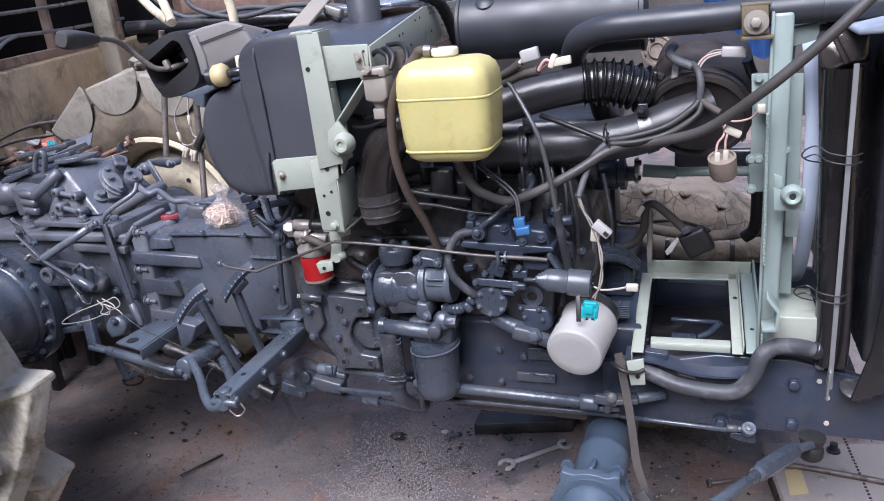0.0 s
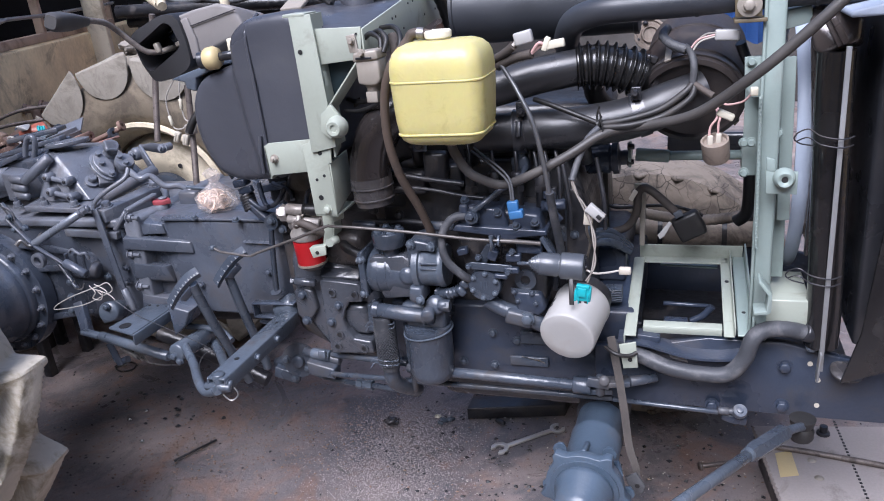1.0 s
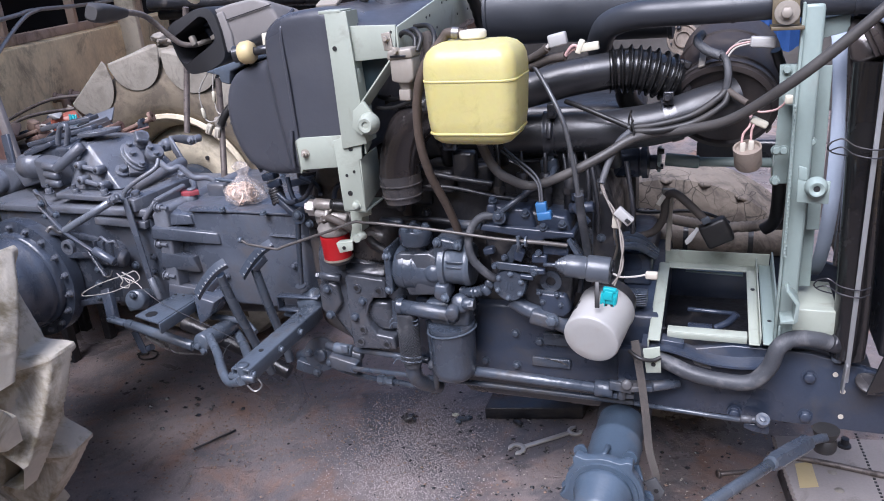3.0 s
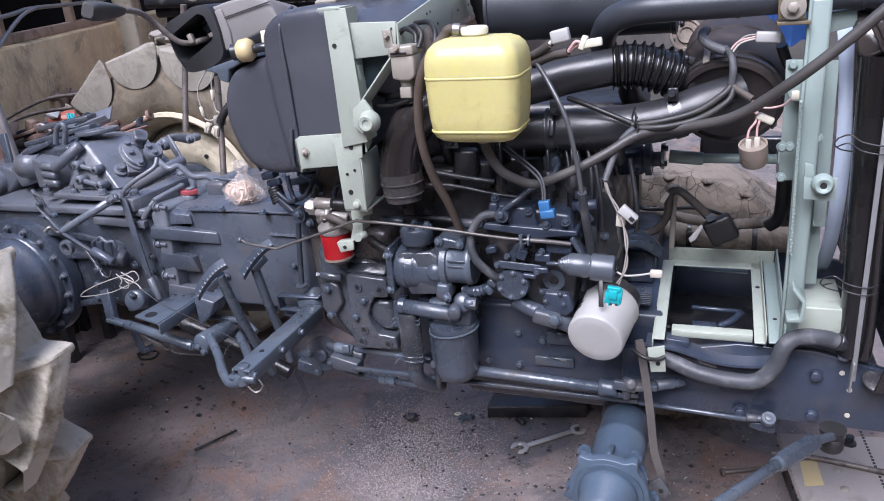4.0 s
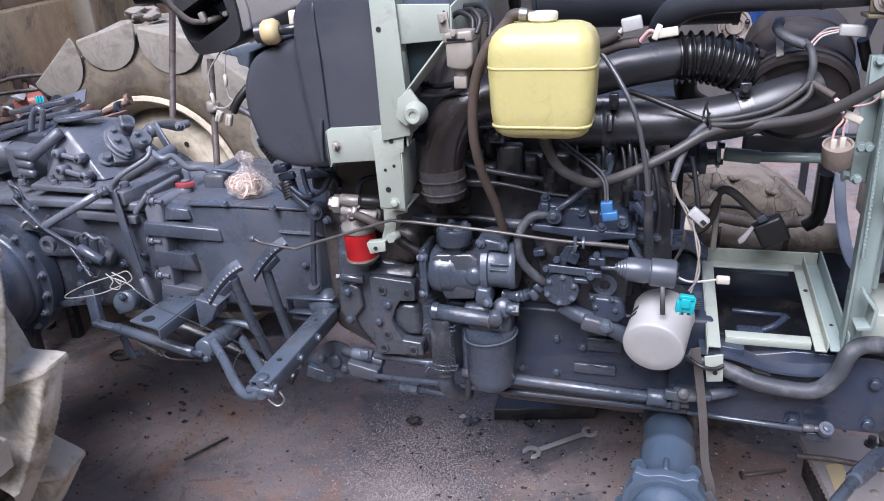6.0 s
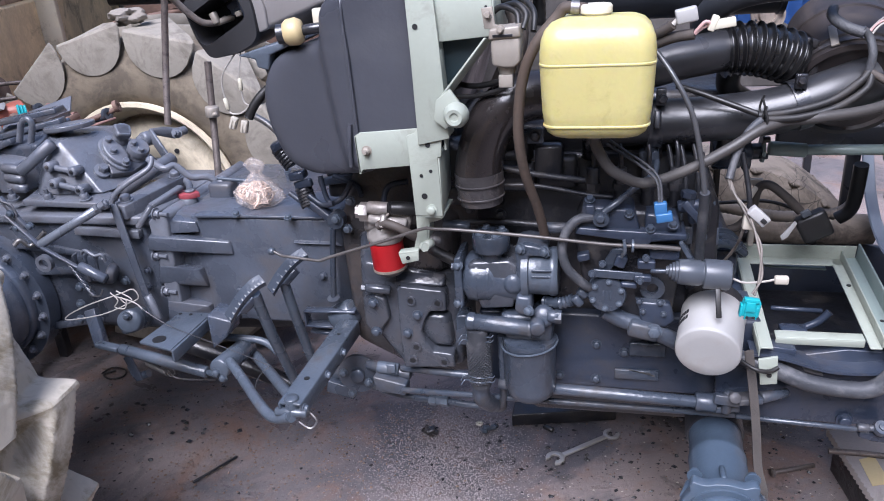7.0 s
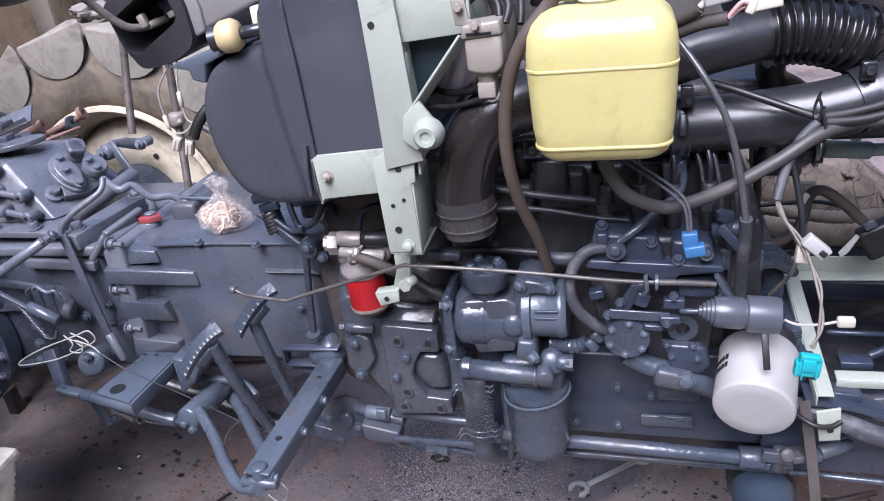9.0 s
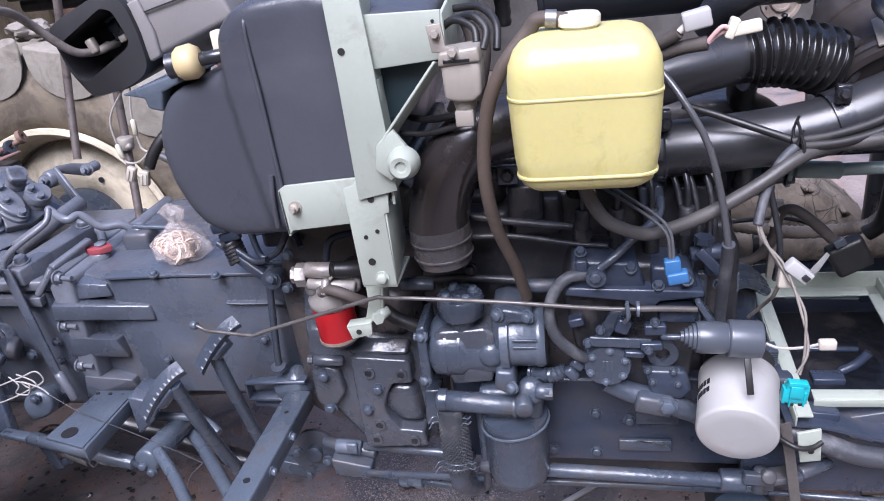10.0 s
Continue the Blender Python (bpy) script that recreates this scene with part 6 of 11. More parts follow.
def injection_pump():
    root = thing("injection_pump", (-0.333, 1.45, 0.674), "dark slate fuel injection pump with levers and covers", "fuel pump")
    bm = B()
    prism(bm, [(-0.428, 1.42, 0.871), (-0.409, 1.42, 0.918), (-0.256, 1.42, 0.905), (-0.24, 1.42, 0.869), (-0.239, 1.42, 0.796), (-0.252, 1.42, 0.7), (-0.315, 1.42, 0.691), (-0.406, 1.42, 0.733)], 1.405, 1.50, 0.01, seg=3)
    part("housing", bm, GRIMESHADE, root)
    bm = B()
    prism(bm, [(-0.425, 1.4, 0.873), (-0.418, 1.4, 0.886), (-0.237, 1.4, 0.876), (-0.236, 1.4, 0.866), (-0.295, 1.4, 0.861), (-0.304, 1.4, 0.85), (-0.327, 1.4, 0.851), (-0.342, 1.4, 0.863)], 1.38, 1.45, 0.003)
    part("top_flange", bm, FRAMEM, root)
    for q in ([(-0.418, 1.42, 0.881), (-0.411, 1.42, 0.923), (-0.325, 1.42, 0.917), (-0.312, 1.42, 0.876)], [(-0.306, 1.42, 0.876), (-0.306, 1.42, 0.911), (-0.253, 1.42, 0.905), (-0.242, 1.42, 0.869)]):
        bm = B()
        prism(bm, q, 1.39, 1.46, 0.006)
        part("top_cover", bm, FRAMEM, root)
    bolts(root, [(-0.333, 1.39, 0.908), (-0.26, 1.385, 0.89), (-0.297, 1.385, 0.883), (-0.4, 1.4, 0.93), (-0.385, 1.385, 0.896)], r=0.0065, d=(0, -0.5, 0.85), material=SLATE)
    # round governor cover
    c = Vector((-0.367, 1.375, 0.759))
    bm = B()
    lathe(bm, [(0, 0.04), (0.034, 0.04), (0.034, 0.003), (0.032, 0.0), (0, 0.0)], c, (0, 1, 0), 36)
    cov = part("governor_cover", bm, SLATE, root)
    bolts(root, [c + Vector((0.0265 * math.cos(a), 0, 0.0265 * math.sin(a))) for a in [1.05 * k + 0.4 for k in range(6)]], r=0.0045, h=0.004)
    bm = B()
    for dx in (-0.006, 0.0, 0.006):
        box(bm, c + Vector((dx, -0.0006, 0)), (0.003, 0.0012, 0.018), 0.0003)
    part("cast_mark", bm, SLATE, cov)
    bm = B()
    lathe(bm, [(0.01, 0), (0.022, 0), (0.022, 0.03), (0.01, 0.03)], (-0.288, 1.4, 0.763), (0, 1, 0), 24)
    lathe(bm, [(0, 0.01), (0.011, 0.01), (0.011, 0.02), (0, 0.02)], (-0.288, 1.4, 0.763), (0, 1, 0), 16)
    part("shaft_eye", bm, SLATE, root)
    bm = B()
    prism(bm, [(-0.313, 1.4, 0.742), (-0.256, 1.4, 0.739), (-0.247, 1.4, 0.704), (-0.262, 1.4, 0.688), (-0.306, 1.4, 0.697)], 1.39, 1.46, 0.006)
    part("lower_pad", bm, FRAMEM, root)
    # throttle levers
    bm = B()
    prism(bm, [(-0.387, 1.39, 0.799), (-0.36, 1.39, 0.843), (-0.337, 1.39, 0.846), (-0.368, 1.39, 0.794)], 1.385, 1.393, 0.001)
    part("throttle_lever", bm, SLATE, root)
    bm = B()
    bar(bm, (-0.392, 1.372, 0.804), (-0.307, 1.372, 0.799), 0.005, 0.016)
    part("stop_lever", bm, SLATE, root)
    bm = B()
    for q, sz, ry in (((-0.345, 1.38, 0.826), (0.02, 0.02, 0.022), 20), ((-0.409, 1.39, 0.828), (0.022, 0.02, 0.014), -15), ((-0.302, 1.372, 0.824), (0.03, 0.016, 0.016), 0), ((-0.307, 1.37, 0.798), (0.03, 0.014, 0.012), 0),
                      ((-0.33, 1.378, 0.782), (0.028, 0.02, 0.010), 4), ((-0.272, 1.39, 0.84), (0.05, 0.03, 0.02), 3), ((-0.399, 1.385, 0.916), (0.016, 0.012, 0.022), 0)):
        bm = B()
        box(bm, q, sz, 0.003, rot=(0, ry, 0))
        part("lever_block", bm, FRAMEM, root)
    bm = B()
    hull(bm, [(-0.318, 1.392, 0.749), (-0.266, 1.392, 0.745), (-0.254, 1.392, 0.71), (-0.307, 1.392, 0.716), (-0.317, 1.41, 0.742), (-0.259, 1.41, 0.736)], 0.002)
    part("cover_plate", bm, SLATE, root)
    bolts(root, [(-0.31, 1.39, 0.742), (-0.274, 1.39, 0.74), (-0.267, 1.39, 0.718), (-0.303, 1.39, 0.722)], r=0.0045, h=0.004, material=SLATE)
    bolts(root, [(-0.394, 1.37, 0.803), (-0.303, 1.365, 0.838), (-0.312, 1.36, 0.797), (-0.376, 1.38, 0.818)], r=0.005, h=0.006, material=SLATE)
    # tall delivery unions
    for k in range(4):
        bm = B()
        q = Vector((-0.396, 1.44, 0.957)) + Vector((0.047 * k, 0, 0.0))
        cyl(bm, q + Vector((0, 0, -0.05)), q + Vector((0, 0, 0.02)), 0.011)
        lathe(bm, [(0, 0), (0.014, 0), (0.014, 0.012), (0, 0.012)], q + Vector((0, 0, -0.02)), (0, 0, 1), 6)
        tube(bm, [q + Vector((0, 0, 0.01)), q + Vector((0, 0.0, 0.05)), q + Vector((-0.01, 0.03, 0.09))], 0.004, 8)
        part("delivery_union", bm, GRIMESHADE, root)
    bm = B()
    cyl(bm, (-0.252, 1.42, 0.912), (-0.205, 1.42, 0.917), 0.011)
    cyl(bm, (-0.236, 1.415, 0.94), (-0.224, 1.415, 0.885), 0.008)
    lathe(bm, [(0, 0), (0.013, 0), (0.013, 0.010), (0, 0.010)], (-0.236, 1.415, 0.932), (0.1, 0, 1), 6)
    bar(bm, (-0.243, 1.405, 0.925), (-0.212, 1.40, 0.89), 0.014, 0.005, up=(0, 1, 0))
    part("governor_link", bm, FRAMEM, root)
    for k in range(3):
        bm = B()
        x = -0.262 + 0.021 * k
        tube(bm, [(x, 1.435, 0.90), (x + 0.002, 1.44, 0.95), (x - 0.008, 1.46, 1.01), (x - 0.03, 1.49, 1.04)], 0.0042, 8)
        part("injector_pipe", bm, GRIMESHADE, root)
    bm = B()
    prism(bm, [(-0.25, 1.385, 0.863), (-0.244, 1.385, 0.866), (-0.22, 1.385, 0.828), (-0.229, 1.385, 0.825)], 1.37, 1.40, 0.001)
    part("guard_blade", bm, SLATE, root)
    bm = B()
    tube(bm, [(-0.425, 1.4, 0.737), (-0.45, 1.4, 0.727), (-0.482, 1.42, 0.72)], 0.011, 14, 9, rf=lambda i, n: 0.0100 + 0.0022 * (i % 2))
    part("corrugated_sleeve", bm, SLATE, root)
    bm = B()
    tube(bm, [(-0.37, 1.4, 0.717), (-0.34, 1.4, 0.699), (-0.3, 1.4, 0.686), (-0.266, 1.4, 0.67), (-0.223, 1.42, 0.638)], 0.016, 14)
    box(bm, (-0.301, 1.392, 0.687), (0.055, 0.04, 0.03), 0.006, rot=(0, 12, 0))
    part("drain_pipe", bm, SLATE, root)
    bolts(root, [(-0.283, 1.375, 0.69)], r=0.011)
    bm = B()
    cyl(bm, (-0.425, 1.385, 0.75), (-0.413, 1.385, 0.733), 0.009)
    cyl(bm, (-0.417, 1.385, 0.764), (-0.403, 1.385, 0.751), 0.009)
    part("union_nut", bm, SLATE, root)
    # curved fuel hose with banjo
    bm = B()
    tube(bm, [(-0.39, 1.385, 0.904), (-0.417, 1.38, 0.902), (-0.437, 1.375, 0.883), (-0.446, 1.37, 0.849), (-0.436, 1.365, 0.814), (-0.41, 1.37, 0.784), (-0.398, 1.38, 0.771)], 0.0085, 12)
    part("fuel_hose", bm, WORNHOSE, root)
    bm = B()
    lathe(bm, [(0.007, -0.008), (0.0135, -0.008), (0.0135, 0.008), (0.007, 0.008)], (-0.38, 1.375, 0.906), (0, 1, 0), 24)
    hexbolt(bm, (-0.381, 1.366, 0.91), (0, -1, 0), 0.008, 0.006)
    part("banjo", bm, SLATE, root)
    bm = B()
    tube(bm, [(-0.376, 1.375, 0.917), (-0.354, 1.38, 0.933), (-0.327, 1.4, 0.951), (-0.295, 1.43, 0.966), (-0.288, 1.46, 0.981)], 0.006, 10)
    part("overflow_pipe", bm, SLATE, root)
    bm = B()
    box(bm, (-0.300, 1.475, 0.984), (0.034, 0.03, 0.034), 0.006, rot=(0, -6, 0))
    lathe(bm, [(0, 0), (0.011, 0), (0.011, 0.010), (0.008, 0.012), (0, 0.012)], (-0.300, 1.468, 1.0), (0, -0.3, 1), 6)
    part("return_block", bm, SLATE, root)


injection_pump()


def throttle_rod():
    bm = B()
    tube(bm, [(-1.03, 1.44, 0.799), (-1.011, 1.435, 0.792), (-0.992, 1.43, 0.792), (-0.93, 1.422, 0.789), (-0.915, 1.418, 0.793), (-0.892, 1.414, 0.803), (-0.78, 1.39, 0.847), (-0.697, 1.368, 0.882), (-0.682, 1.365, 0.885), (-0.667, 1.363, 0.885), (-0.627, 1.36, 0.885), (-0.501, 1.358, 0.877), (-0.388, 1.358, 0.866), (-0.329, 1.36, 0.862)], 0.0032, 8, 5)
    tube(bm, [(-0.325, 1.36, 0.862), (-0.288, 1.365, 0.859), (-0.248, 1.37, 0.854)], 0.0045, 8)
    ob = single("throttle_rod", bm, RODSTEEL, "thin brown-grey throttle rod running along the engine", "rod")
    bm = B()
    for c in ((-0.34, 1.36, 0.862), (-0.326, 1.36, 0.862)):
        lathe(bm, [(0.004, -0.002), (0.011, -0.002), (0.011, 0.002), (0.004, 0.002)], c, (1, 0, 0), 16)
    tube(bm, [(-0.341, 1.35, 0.876), (-0.339, 1.35, 0.856), (-0.344, 1.36, 0.841)], 0.003, 6)
    part("split_pin", bm, SLATE2, ob)
    bm = B()
    cyl(bm, (-1.039, 1.442, 0.798), (-1.027, 1.438, 0.799), 0.007)
    part("rod_end", bm, SLATE2, ob)


throttle_rod()


def stop_solenoid():
    root = thing("stop_solenoid", (-0.213, 1.36, 0.794), "slate grey cylindrical stop solenoid with rubber boot", "solenoid")
    a, b = Vector((-0.264, 1.36, 0.818)), Vector((-0.166, 1.36, 0.812))
    d = (b - a).normalized()
    L = (b - a).length
    bm = B()
    lathe(bm, [(0, L * 0.56), (0.0235, L * 0.56), (0.0252, L * 0.575), (0.0255, L * 0.60), (0.0255, L * 0.96), (0.0245, L), (0.020, L + 0.002), (0, L + 0.002)], a, d, 36)
    part("body", bm, SOLEN, root)
    bm = B()
    lathe(bm, [(0, 0.014), (0.0205, 0.014), (0.0222, 0.020), (0.0222, L * 0.50), (0.0205, L * 0.53), (0.0205, L * 0.565), (0, L * 0.57)], a, d, 36)
    part("front_sleeve", bm, SOLEN, root)
    bm = B()
    cyl(bm, a + d * (L + 0.001), a + d * (L + 0.007), 0.006)
    box(bm, a + d * (L + 0.003) + Vector((0, 0.006, 0.012)), (0.006, 0.010, 0.014), 0.001)
    part("terminal", bm, GRIMESHADE, root)
    bm = B()
    lathe(bm, [(0, -0.006), (0.007, -0.006), (0.008, -0.002), (0.012, -0.001), (0.012, 0.003), (0.015, 0.004), (0.015, 0.008), (0.018, 0.009), (0.018, 0.013), (0.0215, 0.014), (0.0215, 0.02), (0, 0.02)], a, d, 24)
    part("boot", bm, SOLEN, root)
    bm = B()
    cyl(bm, (-0.295, 1.365, 0.814), (-0.263, 1.36, 0.817), 0.004)
    part("plunger", bm, SLATE, root)
    bm = B()
    tube(bm, [(-0.165, 1.36, 0.809), (-0.146, 1.35, 0.805), (-0.122, 1.34, 0.811), (-0.1, 1.34, 0.816)], 0.002, 6)
    part("lead", bm, WIRE, root)
    bm = B()
    box(bm, (-0.089, 1.34, 0.816), (0.022, 0.012, 0.014), 0.003)
    part("plug", bm, BEIGE, root, "yellowed plastic plug")


stop_solenoid()


def drive_shaft():
    root = thing("drive_shaft", (-0.293, 1.4, 0.537), "long slate grey steering shaft with universal joint", "shaft")
    bm = B()
    cyl(bm, (-0.888, 1.52, 0.493), (-0.782, 1.5, 0.485), 0.011)
    part("rear_shaft", bm, SLATE, root)
    bm = B()
    cyl(bm, (-0.803, 1.5, 0.502), (-0.593, 1.47, 0.51), 0.008)
    part("rear_shaft", bm, SLATE, root)
    bm = B()
    cyl(bm, (-0.577, 1.43, 0.523), (-0.194, 1.4, 0.53), 0.0115)
    part("tube", bm, SLATE, root)
    bm = B()
    cyl(bm, (-0.795, 1.47, 0.465), (-0.123, 1.42, 0.493), 0.0065)
    part("lower_rod", bm, SLATE, root)
    bm = B()
    cyl(bm, (-0.2, 1.4, 0.531), (-0.163, 1.4, 0.531), 0.018)
    bar(bm, (-0.169, 1.385, 0.551), (-0.124, 1.385, 0.546), 0.012, 0.02)
    bar(bm, (-0.172, 1.405, 0.516), (-0.121, 1.405, 0.521), 0.02, 0.012)
    part("yoke", bm, SLATE, root)
    bm = B()
    cyl(bm, (-0.134, 1.375, 0.56), (-0.139, 1.42, 0.533), 0.011)
    cyl(bm, (-0.144, 1.395, 0.56), (-0.145, 1.395, 0.514), 0.009)
    part("cross_joint", bm, SLATE, root)
    bm = B()
    bar(bm, (-0.13, 1.39, 0.548), (-0.087, 1.4, 0.548), 0.03, 0.012)
    cyl(bm, (-0.087, 1.4, 0.548), (-0.034, 1.43, 0.543), 0.011, 0.009)
    part("front_yoke", bm, SLATE, root)
    bm = B()
    prism(bm, [(-0.86, 1.49, 0.493), (-0.786, 1.49, 0.477), (-0.789, 1.49, 0.448), (-0.857, 1.49, 0.457)], 1.47, 1.51, 0.004)
    part("shaft_bracket", bm, SLATE, root)
    bm = B()
    cyl(bm, (-0.856, 1.5, 0.501), (-0.808, 1.5, 0.497), 0.014)
    box(bm, (-0.82, 1.485, 0.509), (0.02, 0.01, 0.022), 0.003)
    part("clevis", bm, SLATE2, root, "scuffed slate clevis")
    # crescent quadrant behind the pedal arm
    bm = B()
    lathe(bm, [(0, 0), (0.043, 0), (0.046, 0.003), (0.046, 0.012), (0, 0.012)], (-0.918, 1.545, 0.456), (0.1, -1, 0.1), 32)
    lathe(bm, [(0, 0.010), (0.016, 0.010), (0.016, 0.024), (0.012, 0.027), (0, 0.027)], (-0.918, 1.545, 0.456), (0.1, -1, 0.1), 20)
    part("quadrant", bm, SLATE, root)
    bolts(root, [(-0.893, 1.53, 0.439), (-0.935, 1.53, 0.406), (-0.95, 1.53, 0.46)], r=0.008)
    bm = B()
    bar(bm, (-1, 1.55, 0.413), (-0.934, 1.55, 0.395), 0.02, 0.03)
    cyl(bm, (-1.011, 1.58, 0.416), (-0.945, 1.56, 0.449), 0.015)
    part("lever_base", bm, SLATE, root)
    bm = B()
    cyl(bm, (-0.123, 1.42, 0.49), (0.085, 1.4, 0.493), 0.005)
    part("drag_link", bm, SLATE, root)
    bm = B()
    cyl(bm, (0.083, 1.4, 0.497), (0.104, 1.4, 0.497), 0.0075)
    cyl(bm, (0.100, 1.4, 0.497), (0.114, 1.4, 0.498), 0.006)
    lathe(bm, [(0.006, -0.007), (0.013, -0.007), (0.0145, 0.0), (0.013, 0.007), (0.006, 0.007)], (0.123, 1.4, 0.498), (0.1, -0.55, 0.8), 24)
    lathe(bm, [(0, -0.010), (0.006, -0.010), (0.0085, 0.0), (0.006, 0.010), (0, 0.011)], (0.123, 1.4, 0.498), (0.1, -0.55, 0.8), 16)
    part("ball_joint", bm, SLATE, root)
    bm = B()
    prism(bm, [(0.090, 0.483), (0.112, 0.484), (0.138, 0.478), (0.137, 0.462), (0.112, 0.464), (0.090, 0.472)], 1.405, 1.43, 0.003)
    part("steering_arm", bm, FRAMEM, root)


drive_shaft()


def front_axle():
    root = thing("front_axle", (-0.187, 1.631, 0.2), "blue-grey painted front axle housing end with bolted flange", "axle")
    a, b = Vector((-0.144, 1.60, 0.420)), Vector((-0.160, 1.232, 0.402))
    d = (b - a).normalized()
    L = (b - a).length
    dd, u, w = frame_of(d)
    bm = B()
    lathe(bm, [(0, 0.14), (0.050, 0.14), (0.050, L * 0.575), (0.0535, L * 0.585), (0.0525, L * 0.61), (0.0525, L * 0.80), (0.056, L * 0.88), (0.066, L - 0.03), (0.066, L), (0, L)], a, d, 44)
    part("axle_tube", bm, AXLE, root)
    bm = B()
    lathe(bm, [(0, -0.04), (0.056, -0.04), (0.056, 0.135), (0.053, 0.145), (0, 0.145)], a, d, 36)
    part("inner_sleeve", bm, GRIMESHADE, root, "oily dark inner sleeve")
    bm = B()
    rim = []
    for k in range(60):
        an = 2 * math.pi * k / 60
        ear = max(0, math.cos(5 * (an - 0.35))) ** 5
        rim.append((0.074 + 0.018 * ear, an))
    low = [bm.verts.new(b - d * 0.026 + (u * math.cos(an) + w * math.sin(an)) * r) for r, an in rim]
    top = [bm.verts.new(b - d * 0.004 + (u * math.cos(an) + w * math.sin(an)) * (r + 0.002)) for r, an in rim]
    fs = [bm.faces.new(low), bm.faces.new(top[::-1])] + [bm.faces.new((low[k], low[(k + 1) % 60], top[(k + 1) % 60], top[k])) for k in range(60)]
    bmesh.ops.recalc_face_normals(bm, faces=fs)
    bevel(bm, [e for e in bm.edges if e.calc_face_angle(0) > 0.9], 0.002, 2)
    part("flange", bm, AXLE, root)
    for k in range(5):
        an = 0.35 + 2 * math.pi * (k + 0.5) / 5
        o = u * math.cos(an) + w * math.sin(an)
        bm = B()
        bar(bm, b - d * 0.070 + o * 0.056, b - d * 0.022 + o * 0.070, 0.010, 0.014, up=o, bev=0.004)
        part("gusset", bm, AXLE, root)
    bm = B()
    lathe(bm, [(0, 0), (0.054, 0), (0.056, 0.003), (0.056, 0.014), (0.050, 0.020), (0.046, 0.07), (0.030, 0.085), (0, 0.088)], b - d * 0.002, d, 36)
    part("hub_carrier", bm, AXLE, root)
    bolts(root, [b - d * 0.034 + (u * math.cos(an) + w * math.sin(an)) * 0.081 for an in [0.35 + 2 * math.pi * k / 5 for k in range(5)]], d=tuple(-d), r=0.010, h=0.010, material=AXLE)
    # toothed edge of the pivot casting beside the tube
    bm = B()
    box(bm, (-0.245, 1.60, 0.430), (0.07, 0.10, 0.09), 0.006)
    for k in range(5):
        box(bm, (-0.207, 1.55, 0.458 - 0.017 * k), (0.010, 0.02, 0.009), 0.002)
    part("pivot_casting", bm, GRIMESHADE, root)
    # swivel link to the right: hexagon adjuster
    root2 = thing("steering_link", (0.198, 1.4, 0.457), "slate grey tie rod with square adjuster and rubber gaiter", "tie rod")
    bm = B()
    cyl(bm, (-0.005, 0.95, 0.606), (0.124, 1.2, 0.541), 0.0098)
    part("tube", bm, SLATE2, root2)
    p, q = Vector((0.122, 1.197, 0.542)), Vector((0.197, 1.322, 0.514))
    n = (q - p).length
    bm = B()
    lathe(bm, [(0, 0), (0.0115, 0), (0.0125, 0.003), (0.0125, 0.010), (0, 0.010)], p, q - p, 20)
    part("locknut", bm, SLATE2, root2)
    bm = B()
    lathe(bm, [(0, 0.008), (0.0135, 0.008), (0.0165, 0.018), (0.0165, n - 0.012), (0.012, n), (0, n)], p, q - p, 6)
    part("adjuster", bm, SLATE, root2, "hexagonal steel adjuster")
    bm = B()
    tube(bm, [(0.192, 1.315, 0.515), (0.215, 1.35, 0.503), (0.232, 1.378, 0.490)], 0.0085)
    part("rod_end", bm, SLATE, root2)
    bm = B()
    c = Vector((0.235, 1.395, 0.452))
    lathe(bm, [(0, 0), (0.019, 0), (0.022, 0.006), (0.022, 0.022), (0.0185, 0.028), (0.022, 0.036), (0.024, 0.046), (0, 0.046)], c, (0, 0, 1), 28)
    part("gaiter", bm, RUBBER, root2, "black rubber gaiter")


front_axle()


